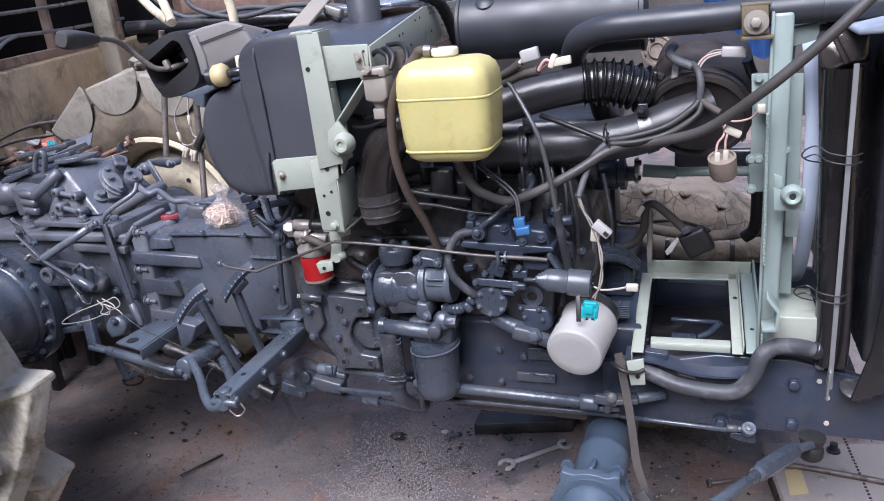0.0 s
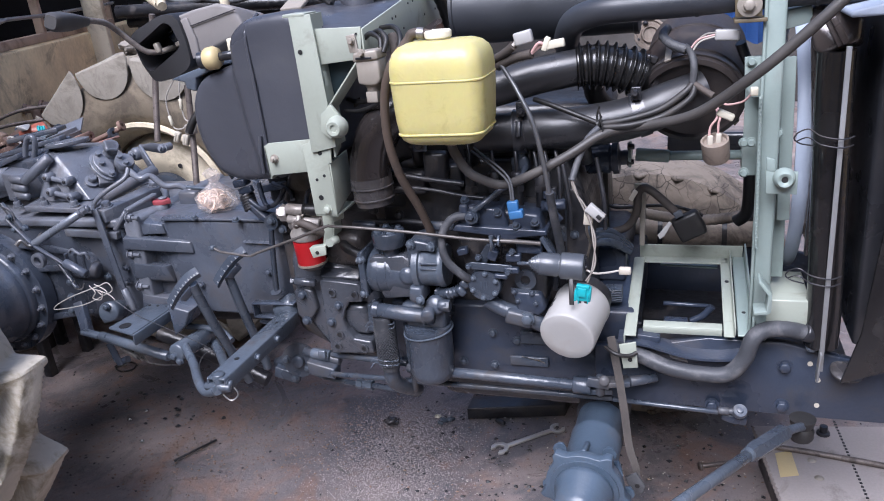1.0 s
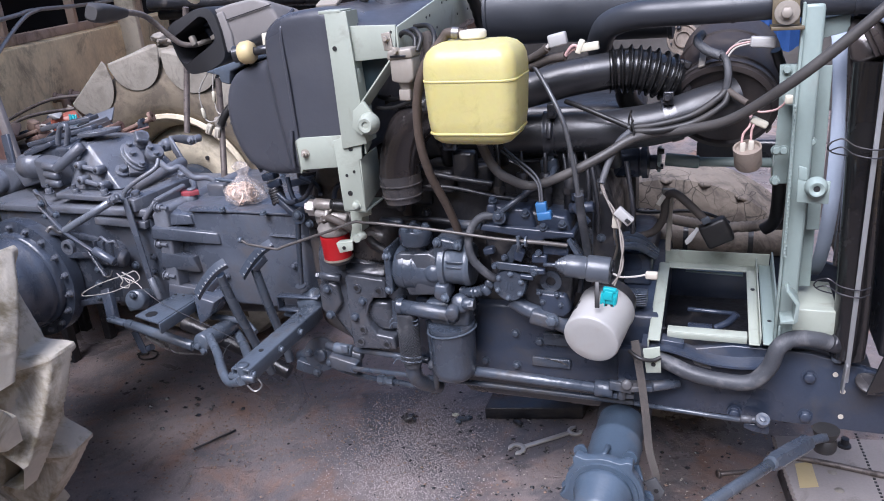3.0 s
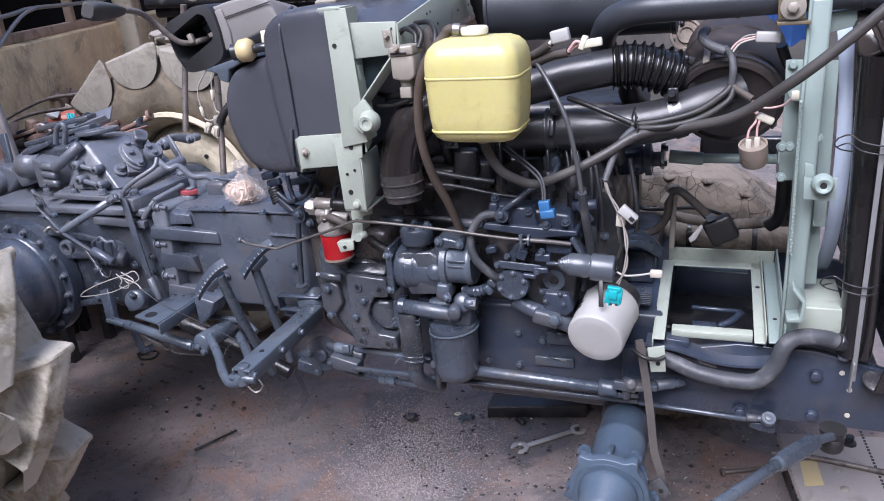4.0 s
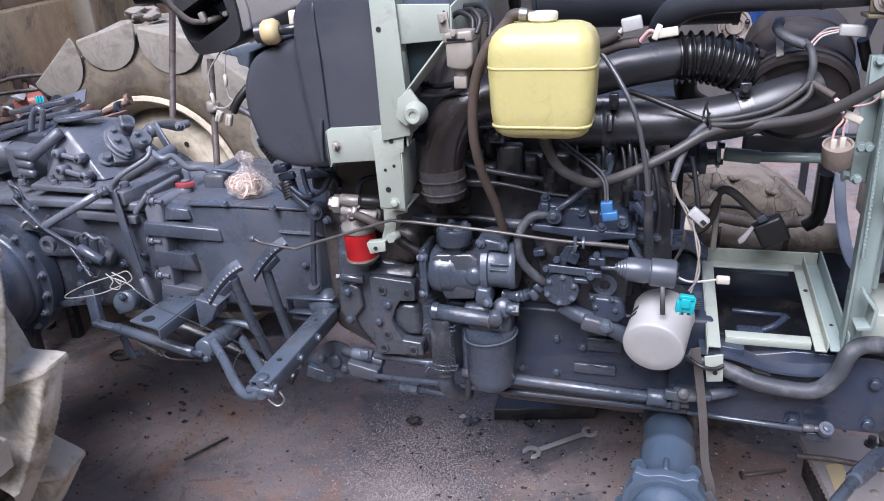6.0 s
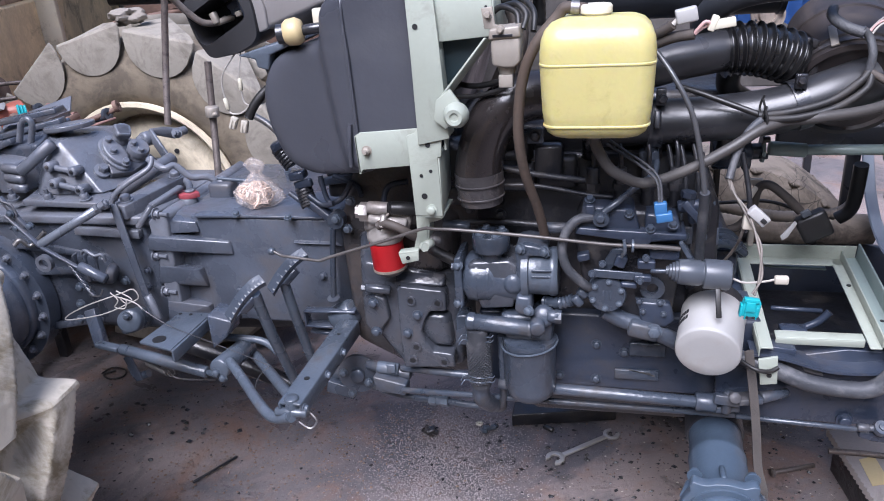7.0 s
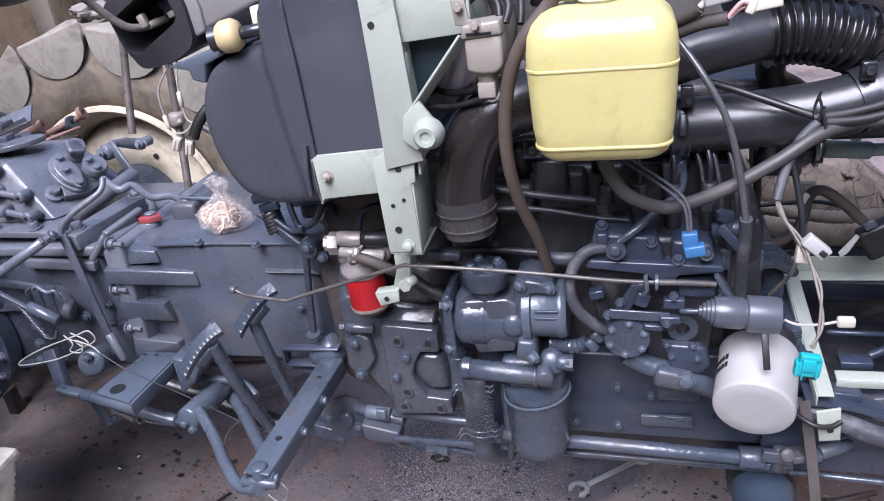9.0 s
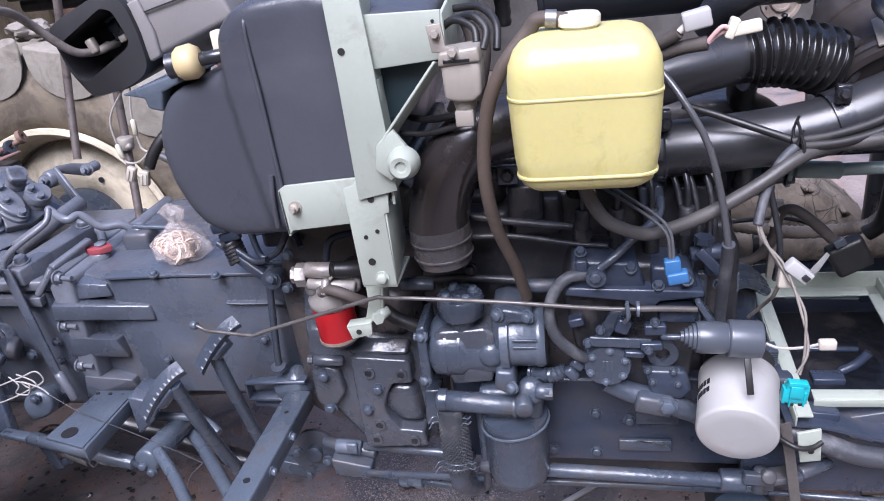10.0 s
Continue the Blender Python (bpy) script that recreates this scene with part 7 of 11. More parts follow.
# ---- fuel tank and its frame ----
def fuel_tank():
    root = thing("fuel_tank", (-0.78, 1.7, 0.97), "dark slate moulded plastic fuel tank with rounded ends", "tank")
    bm = B()
    prism(bm, [(-0.69, 1.005), (-0.795, 0.985), (-0.83, 0.99), (-0.846, 1.10), (-0.857, 1.22), (-0.853, 1.27), (-0.823, 1.297), (-0.794, 1.306), (-0.715, 1.312), (-0.674, 1.30), (-0.626, 1.257), (-0.618, 1.199), (-0.645, 1.135), (-0.676, 1.033)], 1.374, 2.02, 0.022, seg=4)
    prism(bm, [(-0.78, 0.975), (-0.895, 0.968), (-0.945, 0.988), (-0.968, 1.025), (-0.983, 1.075), (-0.984, 1.125), (-0.973, 1.16), (-0.952, 1.190), (-0.915, 1.205), (-0.872, 1.216), (-0.78, 1.24)], 1.395, 1.99, 0.05, seg=7)
    hull(bm, [(-0.70, 1.372, 1.292), (-0.566, 1.365, 1.262), (-0.566, 1.64, 1.304), (-0.70, 1.62, 1.312), (-0.566, 1.98, 1.300), (-0.70, 1.98, 1.31), (-0.70, 1.372, 1.22), (-0.59, 1.372, 1.22), (-0.59, 1.98, 1.22), (-0.70, 1.98, 1.2)], 0.016, 4)
    # folds in the shoulder
    for a, b, r in (((-0.962, 1.418, 1.156), (-0.895, 1.398, 1.166), 0.009), ((-0.960, 1.416, 1.134), (-0.905, 1.398, 1.140), 0.008)):
        tube(bm, [a, (Vector(a) + Vector(b)) / 2 + Vector((0, -0.004, 0.003)), b], r, 10, 5, rf=lambda i, n, r=r: max(0.002, r * math.sin(math.pi * (i + 0.5) / n)))
    body = part("body", bm, TANK, root)
    m = body.modifiers.new("blow", 'REMESH')
    m.mode, m.voxel_size, m.use_smooth_shade = 'VOXEL', 0.0065, True
    m = body.modifiers.new("soften", 'SMOOTH')
    m.factor, m.iterations = 0.5, 20
    seam = [(-0.799, 1.42, 1.308), (-0.806, 1.378, 1.283), (-0.806, 1.371, 1.24), (-0.803, 1.369, 1.193), (-0.801, 1.369, 1.121), (-0.800, 1.37, 1.063), (-0.800, 1.372, 1.011), (-0.803, 1.385, 0.986), (-0.805, 1.42, 0.978)]
    bm = B()
    tube(bm, [(x, y + 0.0012, z) for x, y, z in seam], 0.0034, 8)
    part("seam", bm, TANK, body)
    bm = B()
    tube(bm, [(-0.812, 1.372, 1.075), (-0.815, 1.368, 1.04), (-0.818, 1.372, 0.998)], 0.004, 8)
    part("drain_spout", bm, TANK, root)
    bm = B()
    q = Vector((-0.669, 1.62, 1.298))
    lathe(bm, [(0, -0.05), (0.036, -0.05), (0.036, 0.055), (0.034, 0.058), (0, 0.058)], q, (0, 0, 1), 32)
    lathe(bm, [(0.036, -0.042), (0.046, -0.042), (0.046, -0.036), (0.036, -0.03)], q, (0, 0, 1), 32)
    part("filler_neck", bm, TANK, root)


fuel_tank()


def tank_frame():
    root = thing("tank_support", (-0.65, 1.5, 0.85), "pale green painted steel bracket frame holding the fuel tank", "bracket")
    F0 = 1.335
    bm = B()
    prism(bm, [(-0.687, 1.335, 1.302), (-0.6425, 1.335, 1.305), (-0.6365, 1.335, 1.214), (-0.6285, 1.335, 1.058), (-0.682, 1.335, 1.047), (-0.684, 1.335, 1.195)], F0, F0 + 0.005, 0.001)
    prism(bm, [(-0.6485, 1.335, 1.3045), (-0.6435, 1.335, 1.3045), (-0.6295, 1.335, 1.059), (-0.6345, 1.335, 1.059)], F0 + 0.003, F0 + 0.05, 0.0)
    box(bm, Vector((-0.676, 1.36, 1.301)) + Vector((0, 0, 0.003)), (0.045, 0.05, 0.006), 0.001)
    part("upright", bm, GREEN, root)
    bm = B()
    prism(bm, [(-0.703, 1.062), (-0.690, 1.066), (-0.676, 1.082), (-0.643, 1.06), (-0.645, 1.026), (-0.652, 1.024), (-0.649, 0.918), (-0.698, 0.919)], 1.340, 1.345, 0.001)
    prism(bm, [(1.342, 0.919), (1.425, 0.945), (1.425, 1.03), (1.342, 1.024)], -0.654, -0.649, 0.001, axis='x')
    prism(bm, [(-0.698, 0.915), (-0.649, 0.914), (-0.649, 0.919), (-0.698, 0.920)], 1.342, 1.43, 0.001)
    part("lower_post", bm, GREEN, root)
    bm = B()
    prism(bm, [(1.345, 1.035), (1.345, 1.20), (1.37, 1.20), (1.375, 1.05)], -0.640, -0.636, 0.001, axis='x')
    part("post_flange", bm, GREEN, root)
    for p, r in (((-0.673, 1.335, 1.239), 0.0045), ((-0.667, 1.340, 1.046), 0.0045), ((-0.665, 1.340, 1.000), 0.003), ((-0.682, 1.340, 0.992), 0.003), ((-0.679, 1.340, 0.955), 0.0052)):
        bm = B()
        lathe(bm, [(0, 0), (r, 0), (r, 0.0012), (0, 0.0012)], p, (0, -1, 0), 14)
        part("hole", bm, INKSHADE, root)
    bolts(root, [(-0.668, 1.340, 0.930)], r=0.0075, material=GREEN)
    # side arm with bolt
    bm = B()
    prism(bm, [(-0.805, 1.37, 1.054), (-0.794, 1.37, 1.061), (-0.666, 1.37, 1.069), (-0.667, 1.37, 1.005), (-0.794, 1.37, 0.994), (-0.802, 1.37, 0.986)], 1.366, 1.371, 0.001)
    prism(bm, [(-0.805, 1.37, 1.054), (-0.801, 1.37, 1.054), (-0.798, 1.37, 0.986), (-0.802, 1.37, 0.986)], 1.366, 1.40, 0.001)
    part("tank_arm", bm, GREEN, root)
    bolts(root, [(-0.784, 1.366, 1.029)], r=0.007, stud=0.006, material=ZINC)
    # upper plate
    bm = B()
    prism(bm, [(-0.66, 1.345, 1.278), (-0.55, 1.345, 1.276), (-0.555, 1.345, 1.219), (-0.652, 1.345, 1.212)], 1.343, 1.348, 0.001)
    plate = part("upper_plate", bm, GREEN, root)
    # small black discs painting the dark of holes near the plate's edges
    for x, z in ((-0.653, 1.263), (-0.650, 1.232), (-0.560, 1.264), (-0.562, 1.234)):
        bm = B()
        lathe(bm, [(0, 0), (0.0022, 0), (0.0022, 0.0012), (0, 0.0012)], (x, 1.343, z), (0, -1, 0), 8)
        part("rivet", bm, INKSHADE, plate)
    # diagonal strut
    bm = B()
    bar(bm, (-0.560, 1.352, 1.214), (-0.640, 1.342, 1.118), 0.028, 0.004, up=(0.8, 0, 0.6))
    part("diagonal_strut", bm, GREEN, root)
    bm = B()
    prism(bm, [(-0.644, 1.325, 1.124), (-0.621, 1.325, 1.142), (-0.594, 1.325, 1.103), (-0.631, 1.325, 1.077), (-0.649, 1.325, 1.092)], 1.322, 1.33, 0.001)
    part("bush_plate", bm, GREEN, root)
    bm = B()
    c = Vector((-0.611, 1.3, 1.101))
    lathe(bm, [(0.006, 0.002), (0.0075, -0.001), (0.013, -0.002), (0.0175, 0.004), (0.021, 0.016), (0.021, 0.022), (0, 0.022)], c, (0, 1, 0), 28)
    bush = part("rubber_bush", bm, GREEN, root)
    bm = B()
    lathe(bm, [(0, 0), (0.0062, 0), (0.0062, 0.001), (0, 0.001)], c + Vector((0, 0.006, 0)), (0, -1, 0), 14)
    part("bush_hole", bm, INKSHADE, bush)
    # cross panel that runs over to the far side, with the tray it carries
    X = -0.548
    bm = B()
    prism(bm, [(1.345, 1.216), (1.345, 1.272), (1.66, 1.319), (1.97, 1.318), (1.97, 1.235), (1.785, 1.246), (1.44, 1.214)], X - 0.004, X, 0.001, axis='x')
    panel = part("cross_panel", bm, GREEN, root)
    for y, z in ((1.50, 1.275), (1.52, 1.277), (1.60, 1.296), (1.63, 1.299), (1.70, 1.303), (1.73, 1.303), (1.82, 1.30), (1.86, 1.30), (1.70, 1.265), (1.56, 1.25), (1.78, 1.27)):
        bm = B()
        lathe(bm, [(0, 0), (0.0026, 0), (0.0026, 0.0012), (0, 0.0012)], (X, y, z), (1, 0, 0), 10)
        part("hole", bm, INKSHADE, panel)
    # plate added behind the upright; its dark teal paints the gap's shade
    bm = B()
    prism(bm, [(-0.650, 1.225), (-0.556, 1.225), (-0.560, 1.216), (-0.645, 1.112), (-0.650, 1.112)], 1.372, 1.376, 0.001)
    part("inner_web", bm, GAPSHADE, root, "added dark teal plate standing in for shade in the gap")
    # z-shaped foot with a bolted tab
    bm = B()
    prism(bm, [(-0.712, 0.912), (-0.662, 0.912), (-0.664, 0.892), (-0.690, 0.884), (-0.694, 0.852), (-0.708, 0.832), (-0.722, 0.828), (-0.712, 0.862)], 1.392, 1.397, 0.001)
    prism(bm, [(-0.69, 0.884), (-0.686, 0.886), (-0.690, 0.852), (-0.694, 0.852)], 1.392, 1.43, 0.001)
    prism(bm, [(-0.748, 0.826), (-0.709, 0.832), (-0.710, 0.814), (-0.742, 0.806)], 1.380, 1.385, 0.001)
    prism(bm, [(-0.748, 0.829), (-0.709, 0.835), (-0.709, 0.831), (-0.748, 0.825)], 1.380, 1.40, 0.001)
    foot = part("foot", bm, GREEN, root)
    bm = B()
    lathe(bm, [(0, 0), (0.0042, 0), (0.0042, 0.0012), (0, 0.0012)], (-0.730, 1.380, 0.819), (0, -1, 0), 12)
    part("hole", bm, INKSHADE, foot)
    bm = B()
    cyl(bm, (-0.697, 1.386, 0.842), (-0.686, 1.40, 0.845), 0.0085)
    lathe(bm, [(0, 0), (0.009, 0), (0.009, 0.010), (0, 0.010)], (-0.700, 1.384, 0.842), (0.5, -0.8, 0.1), 6)
    part("foot_bolt", bm, GREEN, foot)


tank_frame()


def red_fuel_filter():
    root = thing("fuel_filter", (-0.798, 1.47, 0.751), "red fuel filter element under a dusty alloy head", "fuel filter")
    a, b = Vector((-0.799, 1.47, 0.816)), Vector((-0.795, 1.47, 0.757))
    bm = B()
    lathe(bm, [(0, 0), (0.0335, 0), (0.0335, 0.054), (0.032, 0.058), (0, 0.058)], a, (b - a), 36)
    part("element", bm, RED, root)
    bm = B()
    lathe(bm, [(0, 0.0), (0.031, 0), (0.031, 0.006), (0.023, 0.013), (0, 0.013)], a + (b - a).normalized() * 0.058, b - a, 28)
    part("base_cup", bm, BROWNCAST, root)
    bm = B()
    lathe(bm, [(0.029, 0.055), (0.0345, 0.055), (0.0345, 0.060), (0.029, 0.062)], a, b - a, 32)
    part("lip_ring", bm, RELAY, root, "dusty bare metal lip")
    bm = B()
    lathe(bm, [(0, 0.0), (0.031, 0), (0.036, 0.004), (0.037, 0.016), (0.032, 0.024), (0.03, 0.035), (0.022, 0.045), (0, 0.047)], a, (0, 0, 1), 28)
    head = part("head", bm, ALU, root)
    bm = B()
    hull(bm, [(-0.822, 1.44, 0.903), (-0.734, 1.44, 0.886), (-0.733, 1.44, 0.859), (-0.827, 1.44, 0.848), (-0.844, 1.49, 0.884), (-0.75, 1.49, 0.869), (-0.753, 1.49, 0.827), (-0.851, 1.49, 0.821)], 0.010, 3)
    part("head_block", bm, ALU, head)
    bm = B()
    cyl(bm, (-0.818, 1.435, 0.898), (-0.773, 1.435, 0.896), 0.0125, ch=0.003)
    part("inlet_pipe", bm, ALU, head)
    bm = B()
    cyl(bm, (-0.817, 1.43, 0.877), (-0.742, 1.435, 0.866), 0.010, ch=0.003)
    part("outlet_pipe", bm, ALU, head)
    bm = B()
    lathe(bm, [(0, 0), (0.017, 0), (0.019, 0.003), (0.019, 0.016), (0.013, 0.018), (0.013, 0.024), (0, 0.024)], (-0.819, 1.44, 0.887), (-1, -0.1, 0.05), 6)
    part("inlet_union", bm, ALU, head)
    bm = B()
    tube(bm, [(-0.777, 1.435, 0.897), (-0.751, 1.437, 0.896), (-0.722, 1.45, 0.889)], 0.013, 14, 12, rf=lambda i, n: 0.0125 + 0.0012 * (i % 2))
    part("hose_stub", bm, RUBBER, root)
    bm = B()
    tube(bm, [(-0.795, 1.42, 0.866), (-0.779, 1.415, 0.873), (-0.757, 1.41, 0.869), (-0.738, 1.415, 0.856), (-0.724, 1.43, 0.839)], 0.009, 12, 10, rf=lambda i, n: 0.0082 + 0.0011 * (i % 2))
    part("outlet_hose", bm, HOSE, root)
    bm = B()
    cyl(bm, (-0.786, 1.415, 0.865), (-0.782, 1.42, 0.889), 0.008, 0.006)
    part("bleed_valve", bm, ALU, root)
    bm = B()
    bar(bm, (-0.792, 1.425, 0.868), (-0.774, 1.43, 0.891), 0.012, 0.005)
    part("drain_lever", bm, ZINC, root)


red_fuel_filter()


def water_separator():
    root = thing("water_separator", (-0.531, 1.33, 1.148), "dusty beige fuel shut-off casting on the tank frame", "valve")
    bm = B()
    prism(bm, [(-0.547, 1.222), (-0.502, 1.224), (-0.503, 1.186), (-0.512, 1.178), (-0.530, 1.178), (-0.546, 1.182)], 1.292, 1.335, 0.004)
    lathe(bm, [(0, 0), (0.015, 0), (0.012, 0.012), (0, 0.013)], (-0.526, 1.315, 1.178), (0, 0, -1), 20)
    part("body", bm, ZINC, root)
    bm = B()
    prism(bm, [(-0.548, 1.236), (-0.503, 1.240), (-0.501, 1.223), (-0.550, 1.220)], 1.289, 1.338, 0.003)
    part("lid", bm, ZINC, root)
    bm = B()
    box(bm, (-0.528, 1.288, 1.2265), (0.03, 0.002, 0.004), 0.0005)
    part("lid_gasket", bm, GRIMESHADE, root)
    bm = B()
    box(bm, (-0.527, 1.312, 1.156), (0.022, 0.02, 0.020), 0.002)
    part("connector", bm, ZINC, root)
    bm = B()
    prism(bm, [(-0.560, 1.266), (-0.543, 1.268), (-0.540, 1.242), (-0.522, 1.238), (-0.522, 1.233), (-0.556, 1.236)], 1.296, 1.302, 0.001)
    part("hanger", bm, ZINC, root)
    bolts(root, [(-0.55, 1.296, 1.257), (-0.531, 1.29, 1.236)], r=0.005, material=ZINC)
    for pts in ([(-0.533, 1.36, 1.262), (-0.512, 1.34, 1.266), (-0.496, 1.325, 1.252), (-0.500, 1.315, 1.232)], [(-0.547, 1.43, 1.264), (-0.512, 1.41, 1.266), (-0.490, 1.38, 1.250), (-0.489, 1.36, 1.222)],
                [(-0.556, 1.36, 1.25), (-0.536, 1.35, 1.262), (-0.512, 1.335, 1.254), (-0.508, 1.325, 1.238)]):
        bm = B()
        tube(bm, pts, 0.0048, 10)
        part("hose", bm, RUBBER, root)
    bm = B()
    tube(bm, [(-0.528, 1.35, 1.144), (-0.545, 1.36, 1.132), (-0.59, 1.38, 1.118), (-0.629, 1.4, 1.115)], 0.004, 8)
    tube(bm, [(-0.537, 1.36, 1.147), (-0.591, 1.4, 1.131), (-0.643, 1.45, 1.128)], 0.005, 8)
    part("lead", bm, RUBBER, root)
    # brown hoses and a small sheet stay behind the casting
    for pts, r in (([(-0.536, 1.46, 1.247), (-0.527, 1.45, 1.218), (-0.541, 1.46, 1.173), (-0.566, 1.47, 1.121)], 0.012), ([(-0.514, 1.44, 1.235), (-0.514, 1.44, 1.197), (-0.529, 1.45, 1.141)], 0.008), ([(-0.635, 1.5, 1.118), (-0.67, 1.5, 1.099), (-0.699, 1.5, 1.066)], 0.007)):
        bm = B()
        tube(bm, pts, r, 12)
        part("hose", bm, HOSE, root)


water_separator()


def reservoir():
    root = thing("coolant_reservoir", (-0.39, 1.3, 1.07), "translucent yellow plastic coolant bottle with cream screw cap", "bottle")
    def section(bm, z, inset, grow=0.0, r=0.027):
        x0, x1, y0, y1 = -0.471 + inset - grow, -0.3062 - inset + grow, 1.235 + inset - grow, 1.365 - inset + grow
        r = max(0.012, r - inset * 0.4)
        loop = []
        for cx, cy, a0 in ((x1 - r, y0 + r, -90), (x1 - r, y1 - r, 0), (x0 + r, y1 - r, 90), (x0 + r, y0 + r, 180)):
            loop += [bm.verts.new((cx + r * math.cos(math.radians(a0 + 15 * k)), cy + r * math.sin(math.radians(a0 + 15 * k)), z)) for k in range(7)]
        return loop

    def loft(bm, rows):
        n = len(rows[0])
        for a, b in zip(rows, rows[1:]):
            for k in range(n):
                bm.faces.new((a[k], a[(k + 1) % n], b[(k + 1) % n], b[k]))
        bm.faces.new(rows[0][::-1])
        bm.faces.new(rows[-1])
        bmesh.ops.recalc_face_normals(bm, faces=bm.faces[:])
    bm = B()
    loft(bm, [section(bm, z, i) for z, i in ((1.074, 0.042), (1.0755, 0.030), (1.080, 0.018), (1.087, 0.010), (1.097, 0.006), (1.12, 0.003), (1.15, 0.0015), (1.185, 0.0), (1.205, 0.0), (1.222, 0.002), (1.234, 0.007), (1.243, 0.016), (1.248, 0.028), (1.2495, 0.042))])
    body = part("body", bm, YELLOW, root)
    for z, i in ((1.188, 0.0), (1.098, 0.0052)):
        bm = B()
        loft(bm, [section(bm, z - 0.0022, i), section(bm, z - 0.0012, i, 0.001), section(bm, z + 0.0012, i, 0.001), section(bm, z + 0.0022, i)])
        part("mould_seam", bm, YELLOW, body)
    bm = B()
    p = Vector((-0.392, 1.302, 1.247))
    lathe(bm, [(0, 0), (0.020, 0), (0.020, 0.004), (0.0232, 0.006), (0.0235, 0.015), (0.021, 0.018), (0, 0.0185)], p, (0, 0, 1), 32)
    part("cap", bm, CREAM, root, "cream screw cap")
    bm = B()
    cyl(bm, (-0.392, 1.315, 1.082), (-0.392, 1.317, 1.062), 0.0075)
    part("outlet", bm, HOSE, root)


reservoir()


def hose(name, label, pts, r, material=None, n=12, cat="hose", steps=7):
    bm = B()
    tube(bm, pts, r, n, steps)
    return single(name, bm, material or HOSE, label, cat)


hose("overflow_hose", "dusty brown rubber hose hanging from the reservoir cap", [(-0.405, 1.302, 1.258), (-0.435, 1.30, 1.262), (-0.447, 1.3, 1.25), (-0.479, 1.295, 1.212), (-0.501, 1.3, 1.158), (-0.511, 1.315, 1.077), (-0.505, 1.34, 0.999), (-0.488, 1.38, 0.92), (-0.479, 1.41, 0.856)], 0.0085, BROWNHOSE)
bm = B()
lathe(bm, [(0.0080, -0.006), (0.0100, -0.006), (0.0100, 0.006), (0.0080, 0.006)], (-0.422, 1.301, 1.261), (1, 0, -0.1), 18)
part("clip", bm, STEEL, bpy.data.objects["overflow_hose"], "thin steel hose clip")
radiator_line = hose("radiator_hose", "long dusty grey-brown rubber hose from the reservoir to the radiator", [(-0.392, 1.315, 1.078), (-0.391, 1.325, 1.052), (-0.372, 1.33, 1.014), (-0.350, 1.335, 0.995), (-0.310, 1.355, 0.976), (-0.249, 1.352, 0.998), (-0.184, 1.365, 1.030), (-0.137, 1.380, 1.057), (-0.095, 1.398, 1.066), (-0.050, 1.392, 1.072), (0.028, 1.355, 1.098), (0.107, 1.315, 1.160), (0.18, 1.30, 1.226), (0.238, 1.30, 1.283), (0.289, 1.33, 1.33)], 0.0088, GREYBROWN)
bm = B()
lathe(bm, [(0.0085, -0.004), (0.0108, -0.004), (0.0108, 0.004), (0.0085, 0.004)], (-0.392, 1.32, 1.066), (0.05, 0, 1), 18)
part("hose_clip", bm, ZINC, radiator_line, "dull spring clip")
hose("control_cable", "grey sheathed control cable looping down to the pump", [(-0.312, 1.395, 1.192), (-0.298, 1.382, 1.178), (-0.276, 1.362, 1.149), (-0.254, 1.347, 1.112), (-0.240, 1.338, 1.075), (-0.228, 1.332, 1.02), (-0.2195, 1.33, 0.965)], 0.0044, CABLE, 12, "cable")
hose("cable_sleeve", "worn grey-black rubber sleeve on the control cable", [(-0.2195, 1.33, 0.969), (-0.217, 1.355, 0.91), (-0.214, 1.39, 0.842), (-0.212, 1.40, 0.80)], 0.0080, WORNHOSE, 14, "sleeve")


